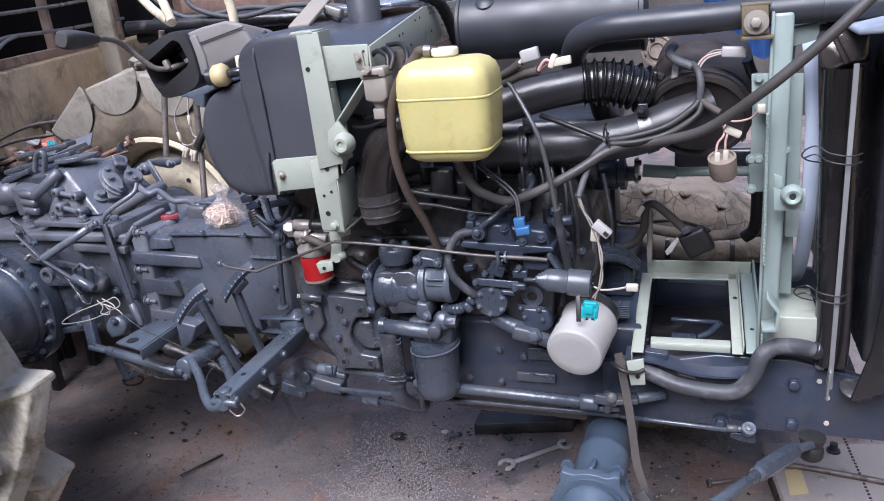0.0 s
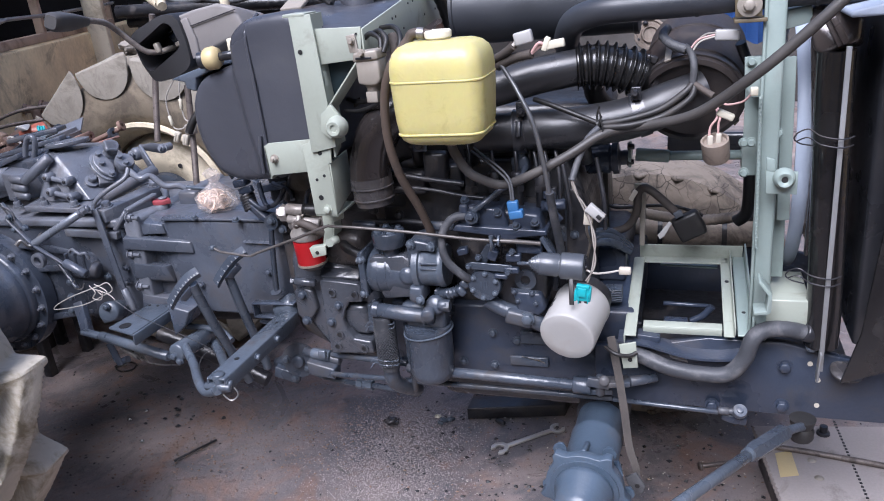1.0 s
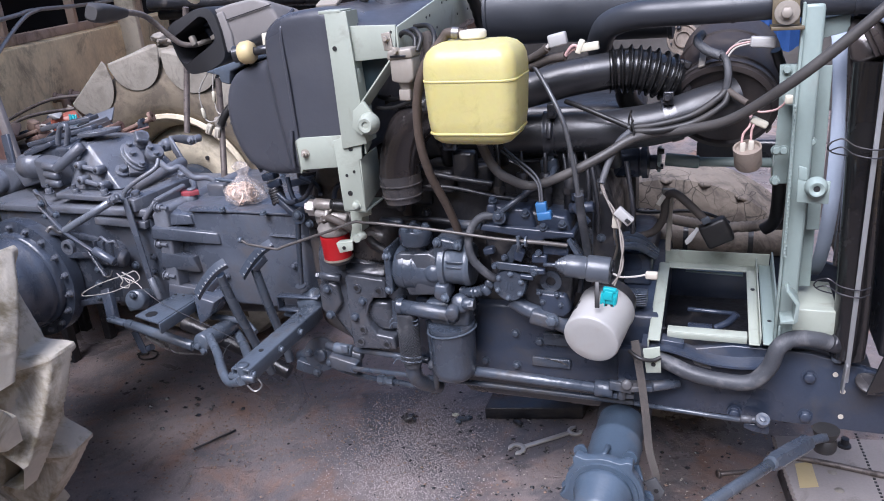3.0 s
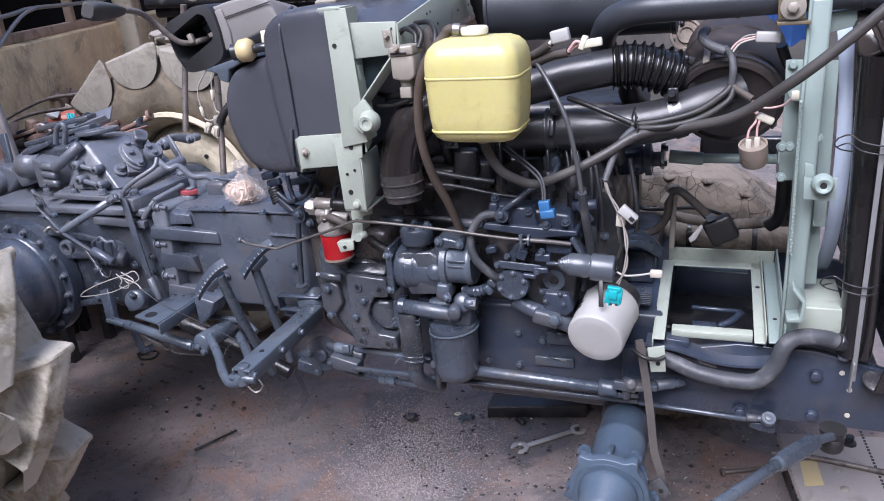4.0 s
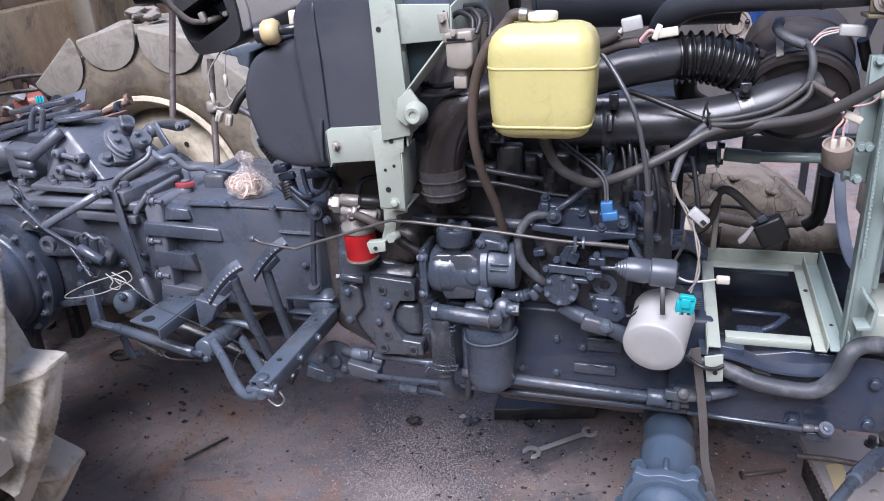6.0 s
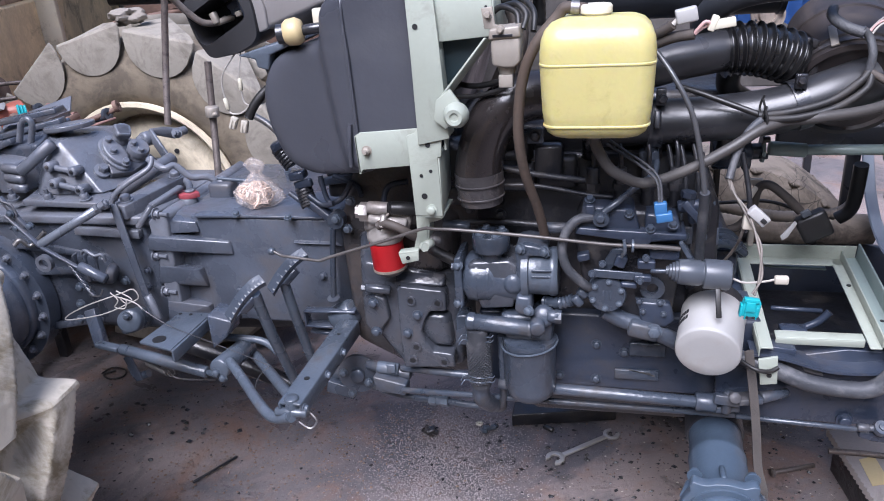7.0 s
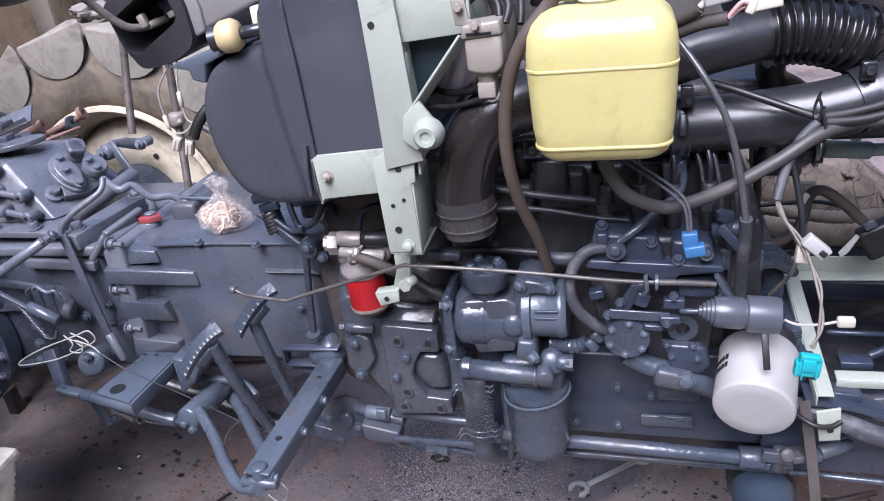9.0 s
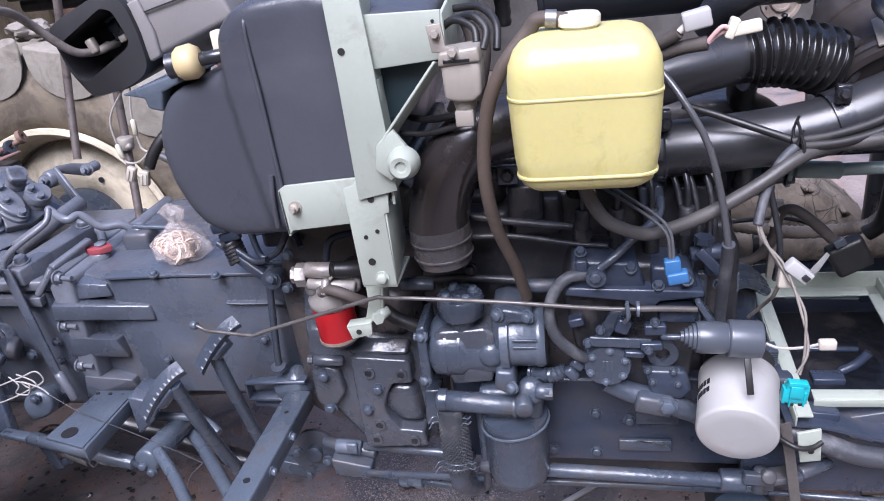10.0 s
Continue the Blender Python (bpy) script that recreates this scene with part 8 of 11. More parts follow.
def exhaust_manifold():
    root = thing("intake_pipe", (-0.57, 1.40, 0.9), "brown-black steel elbow pipe with ringed sleeve", "pipe")
    bm = B()
    tube(bm, [(-0.438, 1.44, 1.104), (-0.489, 1.42, 1.11), (-0.529, 1.405, 1.103), (-0.563, 1.4, 1.072), (-0.585, 1.4, 1.023), (-0.594, 1.4, 0.976)], 0.042, 28, 8)
    part("elbow", bm, PIPEBROWN, root)
    bm = B()
    lathe(bm, [(0, 0), (0.043, 0), (0.043, 0.018), (0.0445, 0.019), (0.0445, 0.021), (0.042, 0.022), (0.041, 0.042), (0.043, 0.043), (0.043, 0.045), (0.04, 0.046), (0.038, 0.058), (0, 0.058)], (-0.593, 1.4, 0.982), (0.05, 0, -1), 32)
    part("sleeve", bm, BROWNCAST, root)
    # long pipe to the air cleaner
    root2 = thing("air_pipe", (-0.1, 1.48, 1.0), "large black air pipe with a clamp band", "pipe")
    bm = B()
    tube(bm, [(-0.382, 1.47, 1.044), (-0.302, 1.472, 1.048), (-0.203, 1.468, 1.054), (-0.097, 1.46, 1.069), (-0.018, 1.462, 1.096), (0.039, 1.48, 1.112)], 0.0385, 32, 6)
    part("tube", bm, PIPEBLACK, root2)
    bm = B()
    p = Vector((-0.296, 1.475, 1.047))
    d = Vector((-0.205, 1.48, 1.052)) - Vector((-0.303, 1.475, 1.047))
    lathe(bm, [(0.04, -0.012), (0.0445, -0.012), (0.0445, -0.009), (0.0435, -0.008), (0.0435, 0.008), (0.0445, 0.009), (0.0445, 0.012), (0.04, 0.012)], p, d, 40)
    box(bm, (-0.287, 1.44, 1.099), (0.016, 0.014, 0.028), 0.002)
    box(bm, (-0.292, 1.431, 1.062), (0.010, 0.008, 0.030), 0.002, rot=(-20, 0, 0))
    part("clamp", bm, BLACK, root2)
    bolts(root2, [(-0.285, 1.43, 1.097)], r=0.006, material=GRIMESHADE)
    bm = B()
    lathe(bm, [(0.04, -0.008), (0.042, -0.008), (0.042, 0.014), (0.04, 0.014)], (-0.072, 1.46, 1.077), Vector((-0.019, 1.5, 1.088)) - Vector((-0.1, 1.49, 1.063)), 32)
    box(bm, (-0.075, 1.432, 1.121), (0.018, 0.012, 0.024), 0.002)
    part("clip_band", bm, BLACK, root2)
    bolts(root2, [(-0.076, 1.424, 1.124)], r=0.006, material=GRIMESHADE)


exhaust_manifold()


def air_cleaner():
    root = thing("air_cleaner", (0.03, 1.65, 1.02), "dusty black cylindrical air cleaner canister", "air cleaner")
    c = Vector((0.018, 1.5, 1.088))
    d = Vector((0.06, 0.90, 0.44)).normalized()
    bm = B()
    R = 0.092
    lathe(bm, [(0, 0.006), (R * 0.86, 0.006), (R * 0.9, 0.0), (R, 0.002), (R, 0.03), (R * 1.03, 0.032), (R * 1.03, 0.042), (R, 0.044), (R, 0.11), (R * 1.03, 0.112), (R * 1.03, 0.122), (R, 0.125), (R * 0.98, 0.17), (R * 0.8, 0.18), (0, 0.18)], c, d, 48)
    part("canister", bm, CANISTER, root)
    bm = B()
    lathe(bm, [(R - 0.001, 0.012), (R + 0.0035, 0.012), (R + 0.0035, 0.020), (R - 0.001, 0.020)], c, d, 48)
    part("band", bm, BROWNCAST, root)
    for a in (0.6, 2.4, 4.3):
        dd, uu, ww = frame_of(d)
        o = uu * math.cos(a) + ww * math.sin(a)
        bm = B()
        bar(bm, c + dd * 0.005 + o * (R + 0.004), c + dd * 0.055 + o * (R + 0.007), 0.012, 0.004, up=o, bev=0.001)
        part("spring_clip", bm, ZINC, root)
    bm = B()
    lathe(bm, [(0, 0.004), (0.013, 0.004), (0.015, 0.008), (0.018, 0.008), (0.020, 0.003), (0.027, 0.003), (0.029, 0.006), (0.034, 0.006), (0.034, 0), (0, 0)], (-0.070, 1.80, 1.181), (0.2, -1, 0.2), 28)
    flange = part("bolted_flange", bm, RELAY, root, "beige cast flange")
    bolts(flange, [Vector((-0.070, 1.80, 1.181)) + Vector((0.026 * math.cos(a), -0.006, 0.026 * math.sin(a))) for a in (0.3, 1.9, 3.5, 5.0)], material=GRIMESHADE, r=0.004, h=0.004)
    # inlet elbow and bellows
    root2 = thing("intake_bellows", (-0.1, 1.45, 1.1), "black ribbed rubber bellows on the intake tube", "hose")
    bm = B()
    tube(bm, [(-0.39, 1.44, 1.126), (-0.321, 1.455, 1.14), (-0.253, 1.47, 1.155), (-0.181, 1.489, 1.164)], 0.034, 28)
    part("tube", bm, PIPEBLACK, root2)
    bm = B()
    P = spline([(-0.187, 1.487, 1.164), (-0.150, 1.493, 1.165), (-0.110, 1.500, 1.157), (-0.072, 1.511, 1.142)], 90)
    n = len(P)
    rib = 9
    tube(bm, P, 0.04, 28, 1, rf=lambda i, m: 0.0372 + 0.0078 * (0.5 + 0.5 * math.cos(2 * math.pi * rib * i / (n - 1))) ** 2.5)
    part("bellows", bm, BELLOWS, root2)
    bm = B()
    tube(bm, [(-0.078, 1.509, 1.144), (-0.05, 1.53, 1.130), (-0.02, 1.57, 1.112)], 0.034, 28)
    part("cuff", bm, RUBBER, root2)
    bm = B()
    lathe(bm, [(0.035, -0.005), (0.0378, -0.005), (0.0378, 0.005), (0.035, 0.005)], (-0.058, 1.522, 1.135), (1, 0.5, -0.4), 28)
    box(bm, (-0.052, 1.50, 1.170), (0.022, 0.012, 0.014), 0.003, rot=(0, 20, 0))
    part("clamp", bm, BROWNCAST, root2)
    bm = B()
    tube(bm, [(-0.15, 1.54, 1.15), (-0.165, 1.57, 1.11), (-0.155, 1.61, 1.071), (-0.122, 1.64, 1.044), (-0.088, 1.66, 1.012)], 0.021, 18)
    part("branch_elbow", bm, RUBBER, root2)


air_cleaner()


def muffler():
    root = thing("muffler", (-0.26, 1.66, 1.2), "large satin black cylindrical muffler", "muffler")
    a = Vector((-0.449, 1.62, 1.28)) + Vector((0, 0, -0.01))
    d = Vector((1, 0.0, 0.01)).normalized()
    L = 0.37
    R = 0.068
    bm = B()
    lathe(bm, [(0, 0.012), (R * 0.85, 0.006), (R * 0.96, 0), (R + 0.003, 0.002), (R + 0.003, 0.008), (R, 0.01), (R, L - 0.012), (R + 0.003, L - 0.01), (R + 0.003, L - 0.002), (R * 0.9, L), (0, L + 0.004)], a, d, 56)
    body = part("shell", bm, MUFF, root)
    bm = B()
    lathe(bm, [(0, 0), (0.02, 0), (0.012, 0.005), (0, 0.006)], a + Vector((0.06, -0.045, 0.052)), (0, -0.6, 0.8), 16)
    part("weld_boss", bm, MUFF, body)
    root2 = thing("exhaust_pipe", (0.0, 1.45, 1.2), "satin black exhaust pipe bending out of the muffler", "pipe")
    bm = B()
    tube(bm, [(-0.214, 1.56, 1.194), (-0.208, 1.53, 1.218), (-0.186, 1.485, 1.247), (-0.139, 1.46, 1.263), (-0.076, 1.45, 1.267), (0.026, 1.44, 1.27), (0.105, 1.44, 1.273), (0.197, 1.44, 1.275), (0.292, 1.44, 1.273)], 0.0245, 24, 6)
    part("tube", bm, MUFF, root2)
    for q, dd in (((0.024, 1.44, 1.27), (1, 0, 0.02)), ((0.207, 1.44, 1.274), (1, 0, 0.02))):
        bm = B()
        lathe(bm, [(0.0235, -0.003), (0.026, -0.003), (0.026, 0.003), (0.0235, 0.003)], q, dd, 28)
        part("weld_ring", bm, MUFF, root2)


muffler()


# ---- radiator end ----
def radiator():
    root = thing("radiator_support", (0.14, 1.5, 0.63), "grey-green painted steel radiator support post and brackets", "frame")
    bm = B()
    bar(bm, (0.146, 1.43, 1.273), (0.151, 1.45, 0.638), 0.033, 0.036, up=(0, 1, 0), bev=0.006)
    bar(bm, (0.13, 1.412, 1.275), (0.134, 1.432, 0.646), 0.005, 0.012, up=(0, 1, 0), bev=0.001)
    part("post", bm, GREEN2, root)
    bm = B()
    bar(bm, (0.129, 1.405, 1.113), (0.135, 1.405, 0.84), 0.006, 0.006, up=(0, 1, 0))
    for k in range(40):
        p = Vector((0.129, 1.402, 1.109)).lerp(Vector((0.135, 1.402, 0.841)), k / 39)
        lathe(bm, [(0, 0), (0.0017, 0.0), (0.0014, 0.0012), (0, 0.0015)], p + Vector((0.0015 * math.sin(k * 2.3), 0, 0)), (0, -1, 0), 7)
    part("weld_bead", bm, GREEN2, root)
    bm = B()
    prism(bm, [(0.155, 1.45, 1.244), (0.202, 1.45, 1.251), (0.205, 1.45, 1.224), (0.159, 1.45, 1.212)], 1.446, 1.452, 0.001)
    prism(bm, [(0.155, 1.45, 1.244), (0.202, 1.45, 1.251), (0.202, 1.45, 1.248), (0.155, 1.45, 1.241)], 1.446, 1.48, 0.001)
    part("top_stay", bm, GREEN2, root)
    bm = B()
    prism(bm, [(0.102, 1.43, 1.176), (0.13, 1.43, 1.176), (0.131, 1.43, 1.108), (0.116, 1.43, 1.109), (0.104, 1.43, 1.129)], 1.42, 1.426, 0.001)
    part("mount_plate", bm, GREEN2, root)
    bm = B()
    prism(bm, [(0.142, 1.4, 0.99), (0.193, 1.4, 0.987), (0.193, 1.4, 0.947), (0.144, 1.4, 0.949)], 1.385, 1.39, 0.001)
    prism(bm, [(0.142, 1.4, 1.013), (0.155, 1.4, 1.009), (0.158, 1.4, 0.986), (0.143, 1.4, 0.988)], 1.385, 1.39, 0.001)
    part("mount_plate", bm, GREEN2, root)
    bolts(root, [(0.113, 1.419, 1.169), (0.162, 1.43, 1.044), (0.107, 1.42, 1.031), (0.119, 1.42, 1.031), (0.109, 1.42, 0.977)], r=0.0065, material=GREEN2)
    bm = B()
    c = Vector((0.171, 1.365, 0.978))
    lathe(bm, [(0.005, 0.004), (0.007, 0.001), (0.012, 0.0), (0.0165, 0.005), (0.018, 0.018), (0, 0.022)], c, (0, 1, 0), 32)
    w = part("rubber_bush", bm, GREEN2, root, "pale rubber bush")
    bm = B()
    lathe(bm, [(0, 0), (0.0065, 0), (0.0065, 0.001), (0, 0.001)], c + Vector((0, 0.0045, 0)), (0, -1, 0), 16)
    part("bush_hole", bm, INKSHADE, w)
    # lower hook
    bm = B()
    prism(bm, [(0.14, 1.4, 0.787), (0.144, 1.4, 0.79), (0.164, 1.4, 0.766), (0.164, 1.4, 0.73), (0.158, 1.4, 0.724), (0.136, 1.4, 0.723), (0.135, 1.4, 0.728), (0.156, 1.4, 0.732), (0.158, 1.4, 0.762)], 1.37, 1.41, 0.001)
    part("hook", bm, GREEN2, root)
    bm = B()
    box(bm, (0.199, 1.5, 0.698), (0.075, 0.14, 0.06), 0.003)
    part("gusset", bm, GREEN, root)
    bm = B()
    bar(bm, (0.183, 1.465, 0.873), (0.176, 1.465, 1.167), 0.022, 0.004, up=(0, 1, 0))
    part("gusset", bm, GREEN2, root)
    bm = B()
    bar(bm, (0.121, 1.46, 0.96), (0.121, 1.46, 1.172), 0.026, 0.004, up=(0, 1, 0))
    part("gusset", bm, GREEN2, root)
    bm = B()
    bar(bm, (0.174, 1.5, 0.969), (0.179, 1.5, 0.745), 0.03, 0.004, up=(0, 1, 0))
    part("gusset", bm, GREEN2, root)
    # fan drive shaft: tube, flanges, hub
    root2 = thing("fan_shaft", (0.012, 1.565, 0.952), "grey-green tubular fan drive shaft with bolted flanges", "shaft")
    bm = B()
    cyl(bm, (-0.085, 1.575, 0.972), (-0.02, 1.575, 0.967), 0.0130)
    part("splined_sleeve", bm, GREEN2, root2, "thicker painted sliding sleeve")
    bm = B()
    cyl(bm, (-0.025, 1.575, 0.968), (0.131, 1.575, 0.968), 0.0095)
    part("tube", bm, GREEN2, root2)
    for q in ((-0.096, 1.575, 0.972), (0.116, 1.575, 0.968), (0.128, 1.575, 0.968)):
        bm = B()
        lathe(bm, [(0, -0.003), (0.027, -0.003), (0.027, 0.003), (0, 0.003)], q, (1, 0, 0), 6)
        part("flange", bm, GREEN2, root2)
    bolts(root2, [(0.119, 1.56, 0.995), (0.121, 1.56, 0.942), (0.134, 1.555, 0.976)], d=(1, 0, 0), r=0.009, h=0.02, material=GREEN2)
    bm = B()
    lathe(bm, [(0, 0), (0.027, 0), (0.030, 0.004), (0.030, 0.048), (0.027, 0.050), (0.027, 0.053), (0.0325, 0.054), (0.0325, 0.066), (0.02, 0.068), (0.015, 0.070), (0.015, 0.088), (0, 0.088)], (-0.184, 1.575, 0.962), (1, 0, 0.05), 36)
    part("hub", bm, FRAMEM, root2)
    bolts(root2, [(-0.098, 1.56, 0.992), (-0.099, 1.56, 0.961)], d=(1, 0, 0), r=0.006, h=0.01, material=GRIMESHADE)
    # radiator with shroud
    root3 = thing("radiator", (0.35, 1.7, 0.62), "black radiator with pale blue fan cowl and side tank", "radiator")
    bm = B()
    box(bm, (0.36, 1.73, 0.945), (0.09, 0.56, 0.63), 0.008)
    core = part("core", bm, BLACK, root3)
    bm = B()
    for k in range(60):
        box(bm, (0.409, 1.73, 0.66 + 0.0098 * k), (0.008, 0.54, 0.002), 0)
    part("fin", bm, BLACK, core)
    bm = B()
    tube(bm, [(0.241, 1.43, 1.179), (0.243, 1.43, 1.104), (0.252, 1.435, 0.905), (0.26, 1.44, 0.729), (0.261, 1.44, 0.636)], 0.03, 24)
    part("side_tank", bm, RADBLACK, root3)
    bm = B()
    prism(bm, [(1.50, 1.19), (1.475, 1.02), (1.48, 0.80), (1.52, 0.73), (2.0, 0.73), (2.0, 1.22), (1.6, 1.24)], 0.262, 0.268, 0.001, axis='x')
    part("cowl_face", bm, BLACK, root3)
    bm = B()
    lathe(bm, [(0.270, -0.001), (0.272, -0.002), (0.274, 0.0), (0.274, 0.022), (0.272, 0.024), (0.268, 0.022), (0.268, 0.0)], (0.199, 1.742, 0.965), (1, 0, 0), 64)
    part("cowl_side", bm, COWL, root3, "pale blue painted cowl sheet")
    bm = B()
    prism(bm, [(0.206, 1.46, 1.197), (0.215, 1.46, 1.193), (0.226, 1.46, 1.165), (0.234, 1.46, 0.97), (0.233, 1.46, 0.809), (0.222, 1.46, 0.809), (0.223, 1.46, 0.97)], 1.45, 1.466, 0.002)
    part("cowl_edge", bm, PIPEBROWN, root3)
    bm = B()
    hull(bm, [(0.199, 1.44, 1.227), (0.205, 1.46, 1.252), (0.267, 1.46, 1.252), (0.276, 1.43, 1.226), (0.273, 1.42, 1.191), (0.244, 1.41, 1.191), (0.218, 1.42, 1.173), (0.207, 1.43, 1.181), (0.219, 1.56, 1.242), (0.298, 1.56, 1.233), (0.304, 1.56, 1.166), (0.224, 1.56, 1.162)], 0.008, 3)
    part("top_tank", bm, TOPTANK, root3, "shiny brown ribbed top tank")
    bm = B()
    for q in ([(0.227, 1.4, 1.234), (0.25, 1.4, 1.192)], [(0.218, 1.405, 1.235), (0.243, 1.405, 1.188)]):
        bar(bm, q[0], q[1], 0.006, 0.01)
    part("tank_rib", bm, TOPTANK, root3)
    # stay rod
    bm = B()
    bar(bm, (0.252, 1.385, 1.19), (0.256, 1.39, 0.605), 0.0085, 0.003, up=(0, 1, 0))
    bar(bm, (0.254, 1.39, 0.646), (0.253, 1.4, 0.581), 0.004, 0.02, up=(0, 1, 0))
    part("stay_rod", bm, PALESTEEL, root3, "pale grey flat stay rod")
    for c in ((0.233, 1.39, 1.043), (0.236, 1.395, 0.793)):
        c = Vector(c)
        bm = B()
        for dz in (0.006, -0.008):
            tube(bm, [c + Vector((-0.045, 0.0, dz + 0.004)), c + Vector((-0.03, -0.01, 0.012 + dz)), c + Vector((-0.01, -0.012, dz)), c + Vector((0.02, -0.012, dz - 0.006)), c + Vector((0.04, 0.0, dz - 0.004))], 0.0013, 6)
        tube(bm, [c + Vector((-0.045, 0, 0.01)), c + Vector((-0.05, 0, 0.0)), c + Vector((-0.04, -0.002, -0.008)), c + Vector((-0.02, -0.01, -0.01))], 0.0013, 6)
        part("wire_clip", bm, GRIMESHADE, root3, "bent wire hose clip")
    # grille side sheet nearest the front
    bm = B()
    prism(bm, [(0.30, 1.27), (0.42, 1.29), (0.42, 0.66), (0.36, 0.63), (0.285, 0.60), (0.31, 0.70), (0.335, 1.0)], 1.36, 1.366, 0.001)
    part("side_baffle", bm, RADBLACK, root3)
    bm = B()
    prism(bm, [(0.243, 1.36, 1.246), (0.302, 1.36, 1.258), (0.304, 1.36, 1.237), (0.243, 1.36, 1.236)], 1.35, 1.7, 0.004)
    part("top_rail", bm, COWL, root3)
    # clamp bracket for the exhaust pipe
    root4 = thing("exhaust_bracket", (0.104, 1.4, 1.234), "olive primed steel bracket with a large washer", "bracket")
    bm = B()
    prism(bm, [(0.081, 1.4, 1.288), (0.121, 1.4, 1.289), (0.124, 1.4, 1.243), (0.083, 1.4, 1.244)], 1.395, 1.401, 0.001)
    box(bm, Vector((0.103, 1.42, 1.289)), (0.045, 0.05, 0.005), 0.001)
    box(bm, Vector((0.107, 1.42, 1.237)), (0.05, 0.05, 0.006), 0.001)
    part("plate", bm, OLIVE, root4)
    bm = B()
    lathe(bm, [(0, 0), (0.019, 0), (0.019, 0.003), (0.012, 0.004), (0, 0.004)], (0.104, 1.394, 1.262), (0, -1, 0), 24)
    part("washer", bm, ZINC, root4)
    bolts(root4, [(0.103, 1.39, 1.262)], r=0.009, material=ZINC)


radiator()


def battery_tray():
    root = thing("battery_tray", (0.03, 1.55, 0.66), "pale green angle-iron battery tray frame, empty", "tray")
    z = 0.652
    tip = Matrix.Translation((0, 1.42, z)) @ pose(0, 0, 0, 7.0, 0, 0) @ Matrix.Translation((0, -1.42, -z))

    def tray_bar(name, boxes, material=GREEN):
        bm = B()
        for cen, size in boxes:
            box(bm, cen, size, 0.0012)
        bmesh.ops.transform(bm, matrix=tip, verts=bm.verts)
        return part(name, bm, material, root)
    tray_bar("front_bar", [((0.012, 1.453, z - 0.003), (0.15, 0.022, 0.004)), ((0.012, 1.443, z - 0.010), (0.15, 0.003, 0.014))])
    tray_bar("rear_bar", [((0.025, 1.715, z - 0.002), (0.205, 0.026, 0.004)), ((0.025, 1.7285, z + 0.014), (0.222, 0.003, 0.034))])
    tray_bar("side_bar", [((-0.085, 1.56, z + 0.001), (0.022, 0.315, 0.004)), ((-0.0965, 1.56, z - 0.009), (0.003, 0.315, 0.020))])
    tray_bar("side_bar", [((0.099, 1.575, z - 0.002), (0.020, 0.31, 0.004)), ((0.109, 1.575, z + 0.010), (0.003, 0.31, 0.020))])
    tray_bar("outer_flange", [((0.127, 1.575, z + 0.001), (0.026, 0.31, 0.004)), ((0.140, 1.575, z + 0.018), (0.004, 0.31, 0.038))], GREEN2)
    # crossbar with debris seen through the opening
    bm = B()
    bar(bm, (-0.04, 1.735, 0.668), (0.085, 1.735, 0.664), 0.02, 0.006)
    part("back_ledge", bm, GREEN2, root)
    for p in ((-0.07, 1.452, 0.654), (0.052, 1.452, 0.652), (0.10, 1.62, 0.678), (0.128, 1.50, 0.664)):
        bm = B()
        lathe(bm, [(0, 0), (0.0045, 0), (0.004, 0.0012), (0, 0.0012)], p, (0, -0.12, 1), 12)
        part("hole", bm, INKSHADE, root)
    bm = B()
    bar(bm, (-0.077, 1.69, 0.87), (-0.079, 1.69, 0.731), 0.012, 0.012, up=(0, 1, 0))
    box(bm, (-0.081, 1.69, 0.87), (0.03, 0.01, 0.012), 0.002)
    part("rear_stay", bm, ZINC, root)
    bm = B()
    prism(bm, [(-0.104, 1.385, 0.646), (-0.072, 1.385, 0.654), (-0.068, 1.37, 0.598), (-0.096, 1.37, 0.594)], 1.37, 1.375, 0.001)
    part("front_tab", bm, GREEN, root)
    bm = B()
    lathe(bm, [(0, 0), (0.0045, 0), (0.0045, 0.001), (0, 0.001)], (-0.083, 1.37, 0.615), (0, -1, 0), 12)
    part("hole", bm, INKSHADE, root)
    # battery-cable boot lying above the tray
    root2 = thing("battery_lead", (0.021, 1.62, 0.776), "thick brown battery lead with black terminal boot", "cable")
    bm = B()
    tube(bm, [(-0.147, 1.66, 0.771), (-0.11, 1.66, 0.785), (-0.089, 1.65, 0.822), (-0.084, 1.64, 0.87), (-0.066, 1.63, 0.883), (-0.037, 1.62, 0.864), (-0.006, 1.62, 0.833)], 0.0088, 12)
    part("lead", bm, HOSE, root2)
    bm = B()
    bar(bm, (-0.088, 1.632, 0.878), (-0.100, 1.625, 0.858), 0.010, 0.003, up=(0, -1, 0), bev=0.001)
    part("ring_terminal", bm, BEIGE, root2, "pale bent cable terminal")
    bm = B()
    box(bm, (0.021, 1.62, 0.804), (0.058, 0.03, 0.055), 0.007, rot=(0, -28, 0))
    part("boot", bm, RUBBER, root2)


battery_tray()


